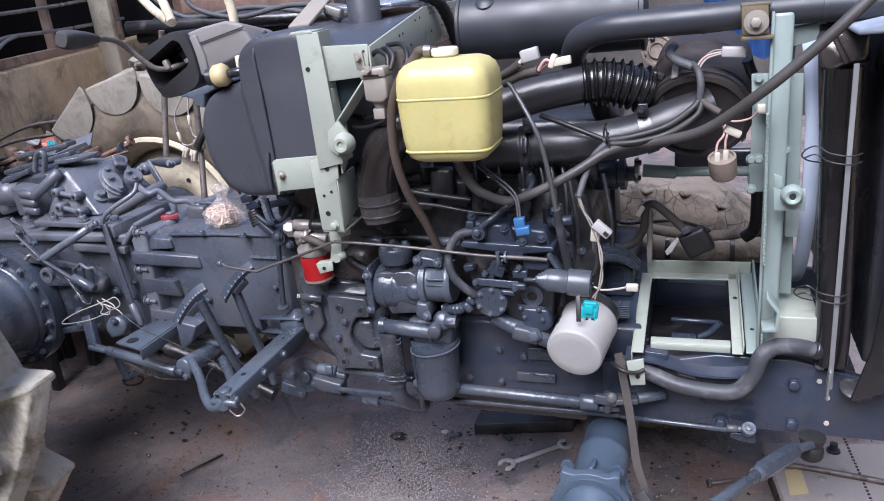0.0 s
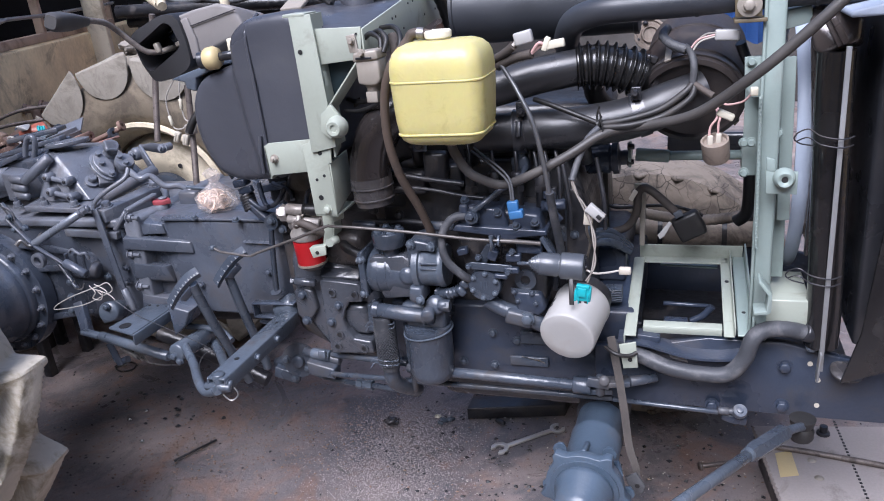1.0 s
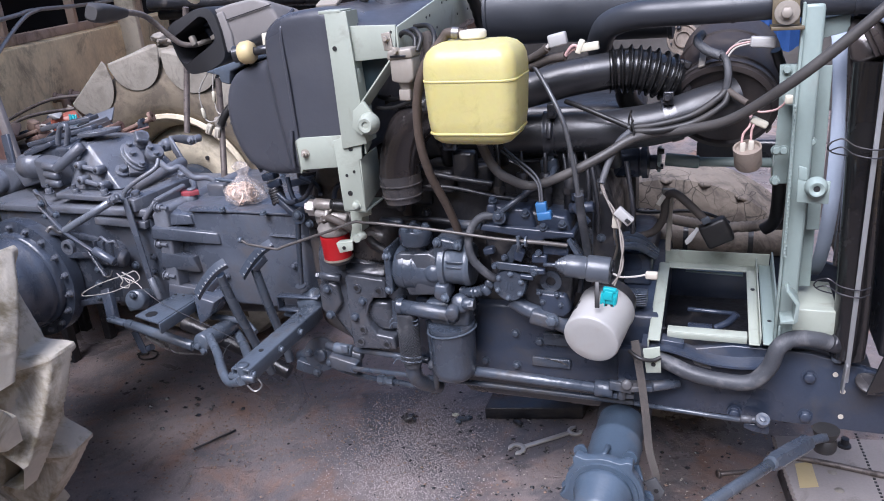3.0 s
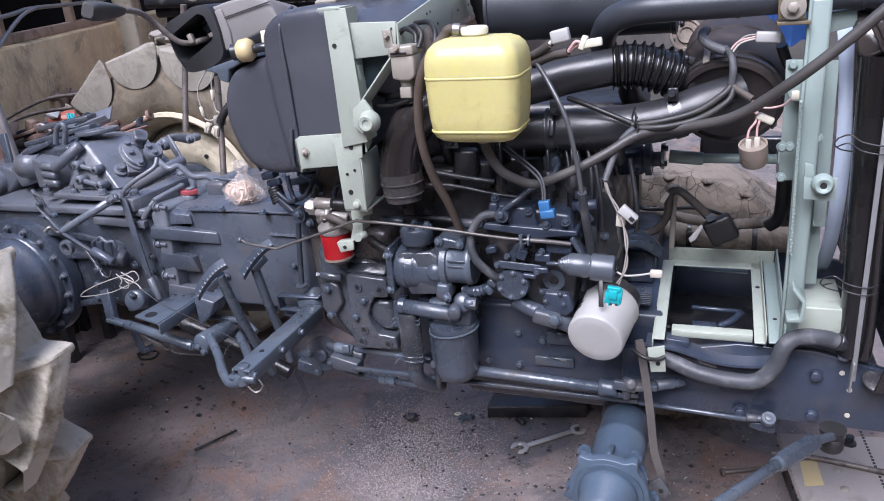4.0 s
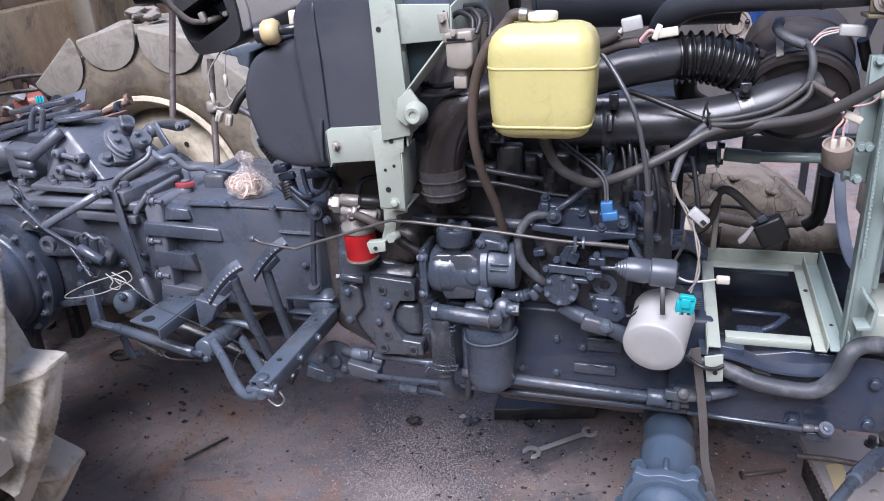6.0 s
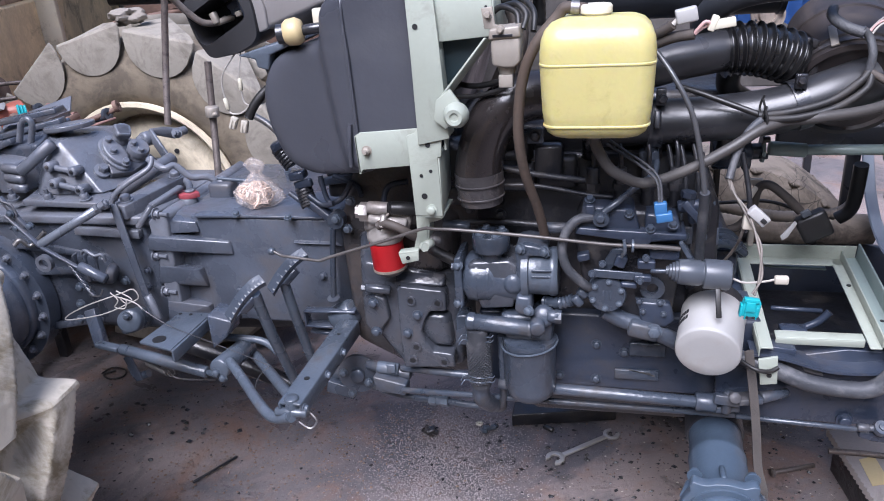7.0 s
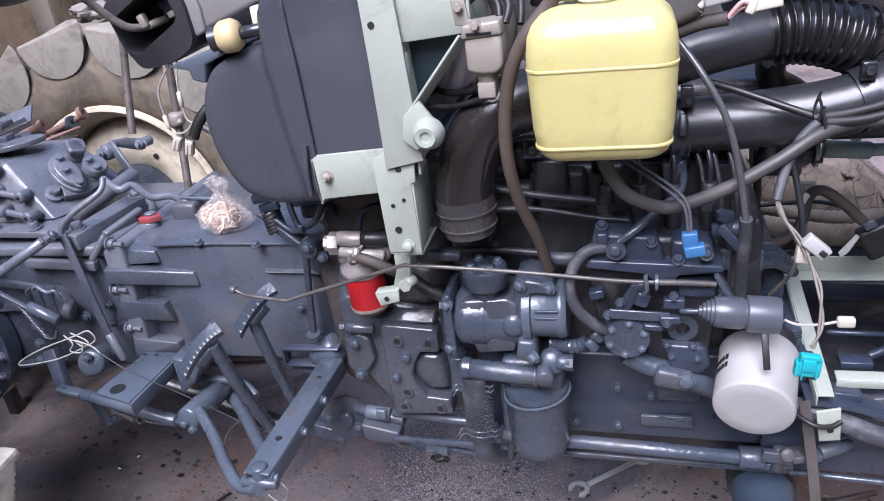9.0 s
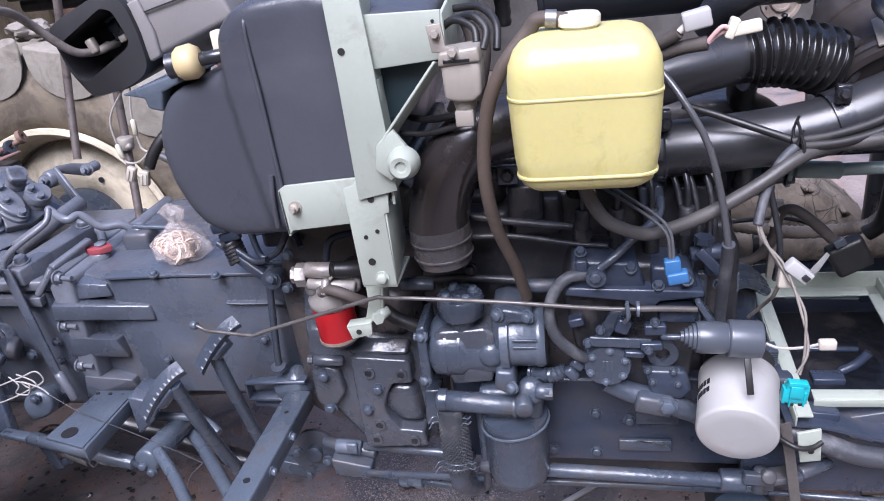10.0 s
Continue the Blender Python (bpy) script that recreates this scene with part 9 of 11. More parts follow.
# ---- steering column, levers and wiring near the tank ----
def steering_column():
    root = thing("steering_column_cover", (-1.05, 1.6, 1.1), "grey and black plastic steering column cover with an open switch bay", "cover")
    bm = B()
    hull(bm, [(-1.030, 1.476, 1.314), (-0.985, 1.476, 1.325), (-0.925, 1.476, 1.334), (-0.886, 1.476, 1.326), (-0.864, 1.476, 1.279), (-0.870, 1.476, 1.270), (-0.996, 1.476, 1.228), (-1.012, 1.476, 1.27),
              (-1.05, 1.66, 1.285), (-0.93, 1.66, 1.300), (-0.875, 1.66, 1.265), (-0.885, 1.66, 1.23), (-1.01, 1.66, 1.20)], 0.007, 3)
    shell = part("top_shell", bm, DASH, root, "grey textured plastic shell")
    bm = B()
    bar(bm, (-1.012, 1.473, 1.288), (-0.880, 1.473, 1.318), 0.002, 0.0022, up=(0, 0, 1), bev=0)
    part("shell_seam", bm, DASHDARK, shell)
    bm = B()
    hull(bm, [(-1.018, 1.470, 1.306), (-0.998, 1.470, 1.312), (-0.985, 1.470, 1.268), (-0.984, 1.470, 1.230), (-1.003, 1.470, 1.222), (-1.012, 1.53, 1.300), (-0.985, 1.53, 1.23)], 0.004, 3)
    part("corner_shell", bm, DASH, root, "grey plastic corner of the cover")
    outer = [(-1.106, 1.178), (-1.130, 1.216), (-1.148, 1.281), (-1.128, 1.294), (-1.066, 1.319), (-1.030, 1.323), (-1.013, 1.308), (-1.004, 1.266), (-1.001, 1.220), (-1.013, 1.203), (-1.047, 1.187)]
    hole = [(-1.052, 1.3035), (-1.036, 1.298), (-1.021, 1.258), (-1.028, 1.247), (-1.104, 1.205), (-1.117, 1.211), (-1.134, 1.258)]
    centre = Vector((-1.072, 1.255))

    def rounded(pts, r):
        """The outline with each corner cut by a short arc."""
        out = []
        for k, p in enumerate(pts):
            p = Vector(p)
            u, w = Vector(pts[k - 1]) - p, Vector(pts[(k + 1) % len(pts)]) - p
            a, b = p + u.normalized() * min(r, u.length * 0.45), p + w.normalized() * min(r, w.length * 0.45)
            out += [a * (1 - s) ** 2 + p * 2 * s * (1 - s) + b * s * s for s in (0, 0.25, 0.5, 0.75, 1)]
        return out

    def loop(P, n=120):
        """Points round a closed outline, even in angle about the switch bay."""
        out = []
        for k in range(n):
            a = 2 * math.pi * k / n
            d = Vector((math.cos(a), math.sin(a)))
            best = 0
            for p, q in zip(P, P[1:] + P[:1]):
                e = q - p
                det = d.x * -e.y + d.y * e.x
                if abs(det) > 1e-9:
                    w = p - centre
                    t = (w.x * -e.y + w.y * e.x) / det
                    u = (d.x * w.y - d.y * w.x) / det
                    if t > 0 and -1e-6 <= u <= 1 + 1e-6:
                        best = max(best, t)
            out.append(centre + d * best)
        return out
    O, H = loop(rounded(outer, 0.012)), loop(rounded(hole, 0.006))
    bm = B()
    rows = []
    for pts, y, f in ((O, 1.60, 0.93), (O, 1.482, 0.99), (O, 1.470, 0.99), (O, 1.463, 0.965), (H, 1.460, 1.05), (H, 1.460, 1.02), (H, 1.464, 1.0), (H, 1.480, 0.99), (H, 1.56, 0.97)):
        rows.append([bm.verts.new((centre.x + (p.x - centre.x) * f, y, centre.y + (p.y - centre.y) * f)) for p in pts])
    for a, b in zip(rows, rows[1:]):
        for k in range(len(a)):
            bm.faces.new((a[k], a[(k + 1) % len(a)], b[(k + 1) % len(a)], b[k]))
    bm.faces.new(rows[0])
    bm.faces.new(rows[-1])
    bmesh.ops.recalc_face_normals(bm, faces=bm.faces[:])
    part("bezel", bm, DASHDARK, root, "black plastic bezel")
    bm = B()
    box(bm, (-1.062, 1.53, 1.268), (0.034, 0.04, 0.026), 0.004, rot=(0, -25, 0))
    box(bm, (-1.044, 1.52, 1.266), (0.005, 0.05, 0.034), 0.001, rot=(0, -22, 0))
    box(bm, (-1.075, 1.54, 1.285), (0.03, 0.04, 0.006), 0.001, rot=(0, -25, 0))
    part("switch_body", bm, FRAMEM, root, "dark switch block inside the bay")
    bm = B()
    box(bm, (-1.052, 1.505, 1.256), (0.012, 0.02, 0.010), 0.002, rot=(0, -20, 0))
    part("contact", bm, ZINC, root, "small bright metal contact")
    lev = thing("control_lever", (-1.14, 1.33, 1.32), "cranked worn steel control lever with dark grey grip", "lever")
    bm = B()
    tube(bm, [(-1.131, 1.322, 1.326), (-1.134, 1.345, 1.325), (-1.138, 1.39, 1.316), (-1.140, 1.425, 1.296), (-1.124, 1.446, 1.266), (-1.108, 1.462, 1.247), (-1.092, 1.485, 1.243), (-1.085, 1.51, 1.247)], 0.0062, 12)
    part("stalk", bm, STALK, lev)
    bm = B()
    e, d = Vector((-1.132, 1.330, 1.326)), Vector((0.034, -0.128, 0.008))
    d, L = d.normalized(), d.length
    u = Vector((0.35, 0.09, 0.93))
    u = (u - d * u.dot(d)).normalized()
    w = d.cross(u)
    rings = []
    for s, hu, hw in ((0.0, 0.0085, 0.0085), (0.12, 0.0105, 0.0105), (0.3, 0.0135, 0.0125), (0.55, 0.0165, 0.015), (0.8, 0.0175, 0.016), (0.95, 0.0165, 0.015), (1.0, 0.012, 0.011)):
        ring = []
        for k in range(24):
            a = 2 * math.pi * k / 24
            ca, sa = math.cos(a), math.sin(a)
            ring.append(bm.verts.new(e + d * L * s + u * hu * abs(ca) ** 0.6 * (1 if ca > 0 else -1) + w * hw * abs(sa) ** 0.6 * (1 if sa > 0 else -1)))
        rings.append(ring)
    for a, b in zip(rings, rings[1:]):
        for k in range(24):
            bm.faces.new((a[k], a[(k + 1) % 24], b[(k + 1) % 24], b[k]))
    bm.faces.new(rings[0])
    bm.faces.new(rings[-1])
    bmesh.ops.recalc_face_normals(bm, faces=bm.faces[:])
    part("grip", bm, GRIP, lev, "smooth dark grey plastic grip")
    bm = B()
    box(bm, (-1.090, 1.478, 1.252), (0.012, 0.014, 0.022), 0.003, rot=(0, -20, 0))
    cyl(bm, (-1.086, 1.48, 1.244), (-1.075, 1.52, 1.248), 0.006)
    part("pivot", bm, ZINC, lev)
    knob = thing("pull_switch", (-0.896, 1.39, 1.23), "aged ivory pull knob on a black stem", "knob")
    a = Vector((-0.93, 1.39, 1.229))
    d = (Vector((-0.868, 1.4, 1.235)) - a).normalized()
    bm = B()
    lathe(bm, [(0, 0), (0.017, 0), (0.017, 0.016), (0, 0.016)], a, d, 24)
    part("collar", bm, BLACK, knob)
    bm = B()
    lathe(bm, [(0, 0.012), (0.018, 0.012), (0.0225, 0.018), (0.0235, 0.034), (0.018, 0.043), (0, 0.046)], a, d, 28)
    part("knob_body", bm, AMBER, knob)
    bm = B()
    cyl(bm, a + d * 0.042, a + d * 0.09, 0.009)
    part("stem", bm, BLACK, knob)
    bm = B()
    box(bm, a + d * 0.075 + Vector((0.0, 0.01, 0.016)), (0.026, 0.02, 0.03), 0.003)
    part("switch_plug", bm, CREAM, knob)
    br = thing("dash_bracket", (-0.949, 1.42, 1.175), "slate grey folded steel dash bracket", "bracket")
    bm = B()
    prism(bm, [(-1.018, 1.42, 1.193), (-0.992, 1.42, 1.201), (-0.908, 1.42, 1.222), (-0.902, 1.42, 1.213), (-0.956, 1.42, 1.193), (-0.962, 1.42, 1.166), (-0.983, 1.42, 1.172), (-0.985, 1.42, 1.186)], 1.40, 1.56, 0.003)
    part("folded_plate", bm, SLATE2, br)
    bm = B()
    tube(bm, [(-0.985, 1.46, 1.164), (-0.983, 1.48, 1.122), (-0.993, 1.5, 1.087)], 0.012)
    part("stay", bm, SLATE, br)
    # harness tail with loose plugs
    hr = thing("wiring_harness", (-1.073, 1.47, 1.044), "black corrugated wiring harness with cream plugs hanging loose", "wiring")
    bm = B()
    tube(bm, [(-0.998, 1.5, 1.126), (-1.018, 1.48, 1.11), (-1.036, 1.47, 1.089), (-1.049, 1.465, 1.066)], 0.009, 12, 10, rf=lambda i, n: 0.0085 + 0.001 * (i % 2))
    part("conduit", bm, RUBBER, hr)
    for p, r in (((-1.083, 1.468, 1.057), 25), ((-1.06, 1.465, 1.05), 15)):
        bm = B()
        box(bm, p, (0.014, 0.010, 0.024), 0.002, rot=(0, r, 0))
        for k in (-1, 1):
            box(bm, Vector(p) + Vector((0.0035 * k, -0.0055, -0.002)), (0.003, 0.002, 0.018), 0.0006, rot=(0, r, 0))
        part("plug", bm, BEIGE, hr)
    for pts in ([(-1.046, 1.47, 1.199), (-1.083, 1.47, 1.16), (-1.095, 1.47, 1.134), (-1.093, 1.47, 1.098), (-1.087, 1.47, 1.076), (-1.063, 1.468, 1.076), (-1.042, 1.468, 1.092)],
                [(-1.046, 1.47, 1.189), (-1.055, 1.47, 1.154), (-1.057, 1.47, 1.123), (-1.055, 1.47, 1.097), (-1.043, 1.468, 1.09)]):
        bm = B()
        tube(bm, pts, 0.0016, 6)
        part("wire", bm, WIRE, hr)
    for a, b in (((-1.094, 1.469, 1.105), (-1.09, 1.469, 1.082)), ((-1.056, 1.469, 1.142), (-1.057, 1.469, 1.118))):
        bm = B()
        cyl(bm, a, b, 0.004)
        part("bullet_terminal", bm, CREAM, hr)


steering_column()


def rods_behind():
    for name, lab, pts, r in (
        ("gear_lever", "dark steel gear lever shaft behind the column", [(-1.525, 2.05, 1.301), (-1.56, 2.05, 1.133), (-1.568, 2.03, 1.033), (-1.569, 2, 0.925)], 0.0095),
        ("range_lever", "grey steel range lever shaft rising from the gearbox", [(-1.403, 1.98, 1.097), (-1.404, 1.96, 0.97), (-1.387, 1.9, 0.798)], 0.0095)):
        bm = B()
        tube(bm, pts, r, 12)
        single(name, bm, LEVER, lab, "lever")
    bm = B()
    cyl(bm, (-1.395, 1.945, 0.986), (-1.397, 1.945, 0.959), 0.018)
    cyl(bm, (-1.376, 1.93, 0.97), (-1.404, 1.94, 0.961), 0.006)
    single("lever_clamp", bm, ZINC, "small zinc clamp on the range lever", "clamp")
    bm = B()
    tube(bm, [(-1.126, 1.62, 1.041), (-1.076, 1.6, 1.022), (-1.032, 1.58, 0.991)], 0.007)
    single("stay_rod", bm, STEEL, "short bright steel stay rod under the tank", "rod")
    bm = B()
    tube(bm, [(-1.297, 1.74, 0.855), (-1.208, 1.74, 0.848), (-1.181, 1.74, 0.843)], 0.005)
    single("cross_rod", bm, SLATE2, "thin grey rod across the gearbox top", "rod")


rods_behind()


def under_tank_clutter():
    root = thing("shift_mechanism", (-1.01, 1.62, 0.836), "dark greasy shift rods, boots and links under the tank", "linkage")
    for a, b in (((-1.059, 1.6, 0.968), (-1.03, 1.59, 0.934)), ((-1.007, 1.58, 0.886), (-0.994, 1.57, 0.852))):
        a, b = Vector(a), Vector(b)
        bm = B()
        d, u, w = frame_of(b - a)
        L = (b - a).length
        tube(bm, [a + d * L * k / 70 + (u * math.cos(k * 0.55) + w * math.sin(k * 0.55)) * 0.015 for k in range(71)], 0.0042, 7, 1)
        part("coil_spring", bm, GRIMESHADE, root)
        bm = B()
        cyl(bm, a, b, 0.008)
        part("spring_rod", bm, GRIMESHADE, root)
    for a, b, w in (((-1.07, 1.59, 0.971), (-1.033, 1.6, 0.989), 0.03), ((-1.032, 1.58, 0.913), (-0.998, 1.58, 0.919), 0.03), ((-1.025, 1.58, 0.891), (-0.982, 1.57, 0.904), 0.012), ((-0.984, 1.62, 0.887), (-0.894, 1.6, 0.907), 0.02), ((-0.993, 1.57, 0.861), (-0.931, 1.55, 0.823), 0.022)):
        bm = B()
        bar(bm, a, b, w, 0.018, bev=0.004)
        part("link_plate", bm, FRAMEM, root)
    for pts in ([(-0.962, 1.57, 0.917), (-0.946, 1.56, 0.865), (-0.915, 1.56, 0.872), (-0.894, 1.57, 0.905)], [(-0.943, 1.6, 0.907), (-0.889, 1.58, 0.895), (-0.872, 1.56, 0.878)],
                [(-0.988, 1.56, 0.877), (-0.956, 1.55, 0.86), (-0.927, 1.54, 0.867)], [(-0.807, 1.5, 0.883), (-0.793, 1.5, 0.918), (-0.753, 1.5, 0.929)], [(-1.077, 1.66, 0.847), (-1.019, 1.64, 0.822), (-0.91, 1.62, 0.818)]):
        bm = B()
        tube(bm, pts, 0.006, 8)
        part("shift_rod", bm, FRAMEM, root)
    bm = B()
    lathe(bm, [(0.006, -0.012), (0.018, -0.012), (0.018, 0.012), (0.006, 0.012)], (-0.928, 1.55, 0.828), (0, 1, 0), 20)
    part("pivot_boss", bm, SLATE, root)
    bolts(root, [(-0.925, 1.535, 0.834), (-0.907, 1.55, 0.807), (-0.898, 1.56, 0.866)], r=0.008)
    bm = B()
    tube(bm, [(-0.942, 1.555, 0.805), (-0.953, 1.56, 0.731), (-0.965, 1.565, 0.633)], 0.007, 8)
    lathe(bm, [(0, 0), (0.014, 0), (0.014, 0.005), (0, 0.005)], (-0.963, 1.56, 0.632), (0, -0.3, 1), 18)
    part("vertical_rod", bm, SLATE, root)
    # dark wall of the bell housing behind all this
    bm = B()
    box(bm, (-0.82, 1.80, 0.93), (0.30, 0.36, 0.16), 0.01)
    part("cover_box", bm, GRIMESHADE, root)


under_tank_clutter()


def parts_bag():
    root = thing("parts_bag", (-1.159, 1.669, 0.816), "knotted clear plastic bag of tan rubber bands", "bag")
    c = Vector((-1.159, 1.669, 0.816)) + Vector((0, 0, 0.01))
    rnd = random.Random(5)
    bm = B()
    n = 28
    rings = []
    prof = [(0.0, 0.0), (0.046, 0.003), (0.054, 0.016), (0.047, 0.034), (0.032, 0.05), (0.018, 0.066), (0.009, 0.076), (0.016, 0.086), (0.022, 0.098), (0.012, 0.108), (0.0, 0.108)]
    for r, h in prof:
        if r == 0:
            rings.append([bm.verts.new(c + Vector((0, 0, h - 0.01)))])
            continue
        ring = []
        for k in range(n):
            a = 2 * math.pi * k / n
            w = 1 + 0.24 * math.sin(7 * a + h * 30) * (h > 0.03) + 0.10 * noise.noise((math.cos(a) * 2, math.sin(a) * 2, h * 30))
            ring.append(bm.verts.new(c + Vector((r * 1.05 * w * math.cos(a) + 0.004 * rnd.uniform(-1, 1), r * 0.8 * w * math.sin(a), h - 0.01 + 0.003 * rnd.uniform(-1, 1)))))
        rings.append(ring)
    for a, b in zip(rings, rings[1:]):
        for k in range(n):
            q = list(dict.fromkeys([a[k % len(a)], a[(k + 1) % n % len(a)], b[(k + 1) % n % len(b)], b[k % len(b)]]))
            if len(q) > 2:
                bm.faces.new(q)
    bmesh.ops.recalc_face_normals(bm, faces=bm.faces[:])
    part("film", bm, BAG, root, "creased clear plastic film")
    for j in range(64):
        bm = B()
        cc = c + Vector((rnd.uniform(-0.026, 0.026), rnd.uniform(-0.022, 0.015), rnd.uniform(0.006, 0.03)))
        ax = Vector((rnd.uniform(-1, 1), rnd.uniform(-1, 1), rnd.uniform(-0.6, 0.6))).normalized()
        d, u, w = frame_of(ax)
        R = rnd.uniform(0.012, 0.026)
        tube(bm, [cc + (u * math.cos(2 * math.pi * k / 9) * R + w * math.sin(2 * math.pi * k / 9) * R * 0.7 + d * rnd.uniform(-0.004, 0.004)) for k in range(10)], 0.0017, 5, 3)
        part("rubber_band", bm, RUBBAND, root)


parts_bag()


# ---- wiring on the engine ----
def wire(parent, pts, r=0.002, material=None, name="wire"):
    bm = B()
    tube(bm, pts, r, 8)
    return part(name, bm, material or RUBBER, parent)


def engine_wiring():
    root = thing("engine_harness", (-0.134, 1.42, 1.079), "taped black engine wiring harness tied along the air pipe", "wiring")
    wire(root, [(-0.262, 1.45, 1.114), (-0.227, 1.43, 1.106), (-0.173, 1.41, 1.088), (-0.133, 1.395, 1.075)], 0.005)
    wire(root, [(-0.141, 1.392, 1.076), (-0.092, 1.395, 1.081), (-0.035, 1.405, 1.095), (0.006, 1.42, 1.12), (0.02, 1.43, 1.134)], 0.0065)
    wire(root, [(-0.131, 1.388, 1.071), (-0.082, 1.39, 1.073), (-0.026, 1.4, 1.086), (0.016, 1.415, 1.111), (0.024, 1.43, 1.132)], 0.006)
    wire(root, [(0.02, 1.43, 1.134), (0.022, 1.43, 1.161), (0.017, 1.44, 1.184), (0.005, 1.44, 1.197)], 0.0065, GREYHOSE, "taped_trunk")
    wire(root, [(0.009, 1.44, 1.191), (-0.014, 1.45, 1.199), (-0.031, 1.47, 1.212), (-0.025, 1.5, 1.222)], 0.0085, GREYHOSE, "taped_trunk")
    wire(root, [(0.022, 1.43, 1.134), (0.04, 1.42, 1.123), (0.055, 1.41, 1.115)], 0.006, HOSE, "taped_trunk")
    # branch down to the pump
    wire(root, [(-0.136, 1.388, 1.071), (-0.155, 1.38, 1.053), (-0.171, 1.37, 1.02), (-0.182, 1.352, 0.984)], 0.0064, WORNHOSE, "taped_branch")
    run = [Vector(p) for p in ((-0.181, 1.352, 0.986), (-0.177, 1.345, 0.968), (-0.158, 1.327, 0.943), (-0.144, 1.31, 0.915), (-0.137, 1.29, 0.893), (-0.135, 1.275, 0.868), (-0.138, 1.262, 0.848), (-0.147, 1.252, 0.831))]
    for turn in (0.0, math.pi):
        wire(root, [p + Vector((math.cos(k * 1.7 + turn), 0, math.sin(k * 1.7 + turn))) * 0.0021 for k, p in enumerate(run)], 0.0018, LEAD, "twisted_lead")
    wire(root, [(-0.181, 1.352, 0.986), (-0.172, 1.343, 0.962), (-0.158, 1.333, 0.935)], 0.0020, LEAD)
    wire(root, [(-0.156, 1.333, 0.912), (-0.157, 1.35, 0.885), (-0.157, 1.39, 0.850), (-0.168, 1.43, 0.805)], 0.0026, LEAD)
    # cable ties
    for p in ((-0.133, 1.392, 1.073), (-0.137, 1.4, 1.089)):
        bm = B()
        p = Vector(p)
        tube(bm, [p + Vector((0, -0.012, 0.014)), p + Vector((0.004, -0.014, 0)), p + Vector((0.002, -0.012, -0.016)), p + Vector((-0.003, -0.008, 0.0)), p + Vector((0.002, -0.01, 0.02))], 0.0018, 6)
        part("cable_tie", bm, RUBBER, root)
    for p, s, rot, m, nm in (((-0.138, 1.322, 0.934), (0.034, 0.015, 0.017), (0, 42, 0), WHITE, "white plug"), ((-0.151, 1.33, 0.922), (0.016, 0.014, 0.026), (0, 5, 0), BEIGE, "yellowed plug")):
        bm = B()
        box(bm, p, s, 0.002, rot=rot)
        part("plug", bm, m, root, nm)
    bm = B()
    box(bm, (-0.131, 1.313, 0.928), (0.009, 0.003, 0.007), 0.001, rot=(0, 42, 0))
    part("plug_socket", bm, INKSHADE, root)
    # teal plug
    tl = thing("connector", (-0.151, 1.24, 0.803), "teal plastic wiring connector hanging by its wires", "connector")
    bm = B()
    box(bm, (-0.151, 1.24, 0.814), (0.026, 0.014, 0.026), 0.002, rot=(0, 6, 0))
    part("shell", bm, TEAL, tl)
    for nm, cc, ss in (("latch", (-0.153, 1.233, 0.819), (0.014, 0.006, 0.016)), ("side_rib", (-0.165, 1.24, 0.811), (0.004, 0.012, 0.02)), ("rib", (-0.159, 1.2325, 0.808), (0.0022, 0.003, 0.020)), ("rib", (-0.143, 1.2325, 0.808), (0.0022, 0.003, 0.020)), ("collar", (-0.151, 1.236, 0.829), (0.022, 0.010, 0.006))):
        bm = B()
        box(bm, cc, ss, 0.0006, rot=(0, 6, 0))
        part(nm, bm, TEAL, tl)
    bm = B()
    for k in range(2):
        box(bm, (-0.157 + 0.010 * k, 1.2335, 0.8005), (0.005, 0.002, 0.004), 0.0003, rot=(0, 6, 0))
    part("socket", bm, INKSHADE, tl)
    bl = thing("connector", (-0.283, 1.32, 0.923), "blue plastic wiring connector hanging by two leads", "connector")
    bm = B()
    box(bm, (-0.286, 1.325, 0.943), (0.020, 0.014, 0.022), 0.002, rot=(0, -6, 0))
    box(bm, (-0.28, 1.322, 0.93), (0.026, 0.016, 0.015), 0.002, rot=(0, -10, 0))
    part("shell", bm, BLUE, bl)
    for dx in (0, 4):
        wire(bl, [(-0.289, 1.325, 0.954), (-0.293, 1.33, 0.985), (-0.311, 1.34, 1.003), (-0.346, 1.36, 1.023), (-0.373, 1.38, 1.035)] if dx == 0 else [(-0.285, 1.326, 0.954), (-0.289, 1.33, 0.988), (-0.306, 1.34, 1.008), (-0.342, 1.36, 1.028), (-0.368, 1.38, 1.041)], 0.0022, GREYHOSE)
    # plugs by the bottle
    up = thing("connector", (-0.258, 1.36, 1.229), "white plastic wiring plugs on taped leads beside the bottle", "connector")
    wire(up, [(-0.32, 1.4, 1.198), (-0.294, 1.38, 1.212), (-0.279, 1.37, 1.223)], 0.008, HOSE, "taped_lead")
    wire(up, [(-0.316, 1.4, 1.185), (-0.279, 1.38, 1.202), (-0.247, 1.37, 1.208)], 0.0085, HOSE, "taped_lead")
    wire(up, [(-0.279, 1.37, 1.223), (-0.272, 1.37, 1.23), (-0.268, 1.37, 1.234)], 0.004, WIRE)
    bm = B()
    box(bm, (-0.26, 1.37, 1.236), (0.032, 0.018, 0.022), 0.003, rot=(0, -12, 0))
    part("shell", bm, WHITE, up)
    wire(up, [(-0.247, 1.37, 1.208), (-0.236, 1.37, 1.217), (-0.223, 1.37, 1.223)], 0.003, PINKWIRE)
    wire(up, [(-0.247, 1.37, 1.209), (-0.232, 1.365, 1.226), (-0.22, 1.37, 1.216)], 0.003, PINKWIRE)
    bm = B()
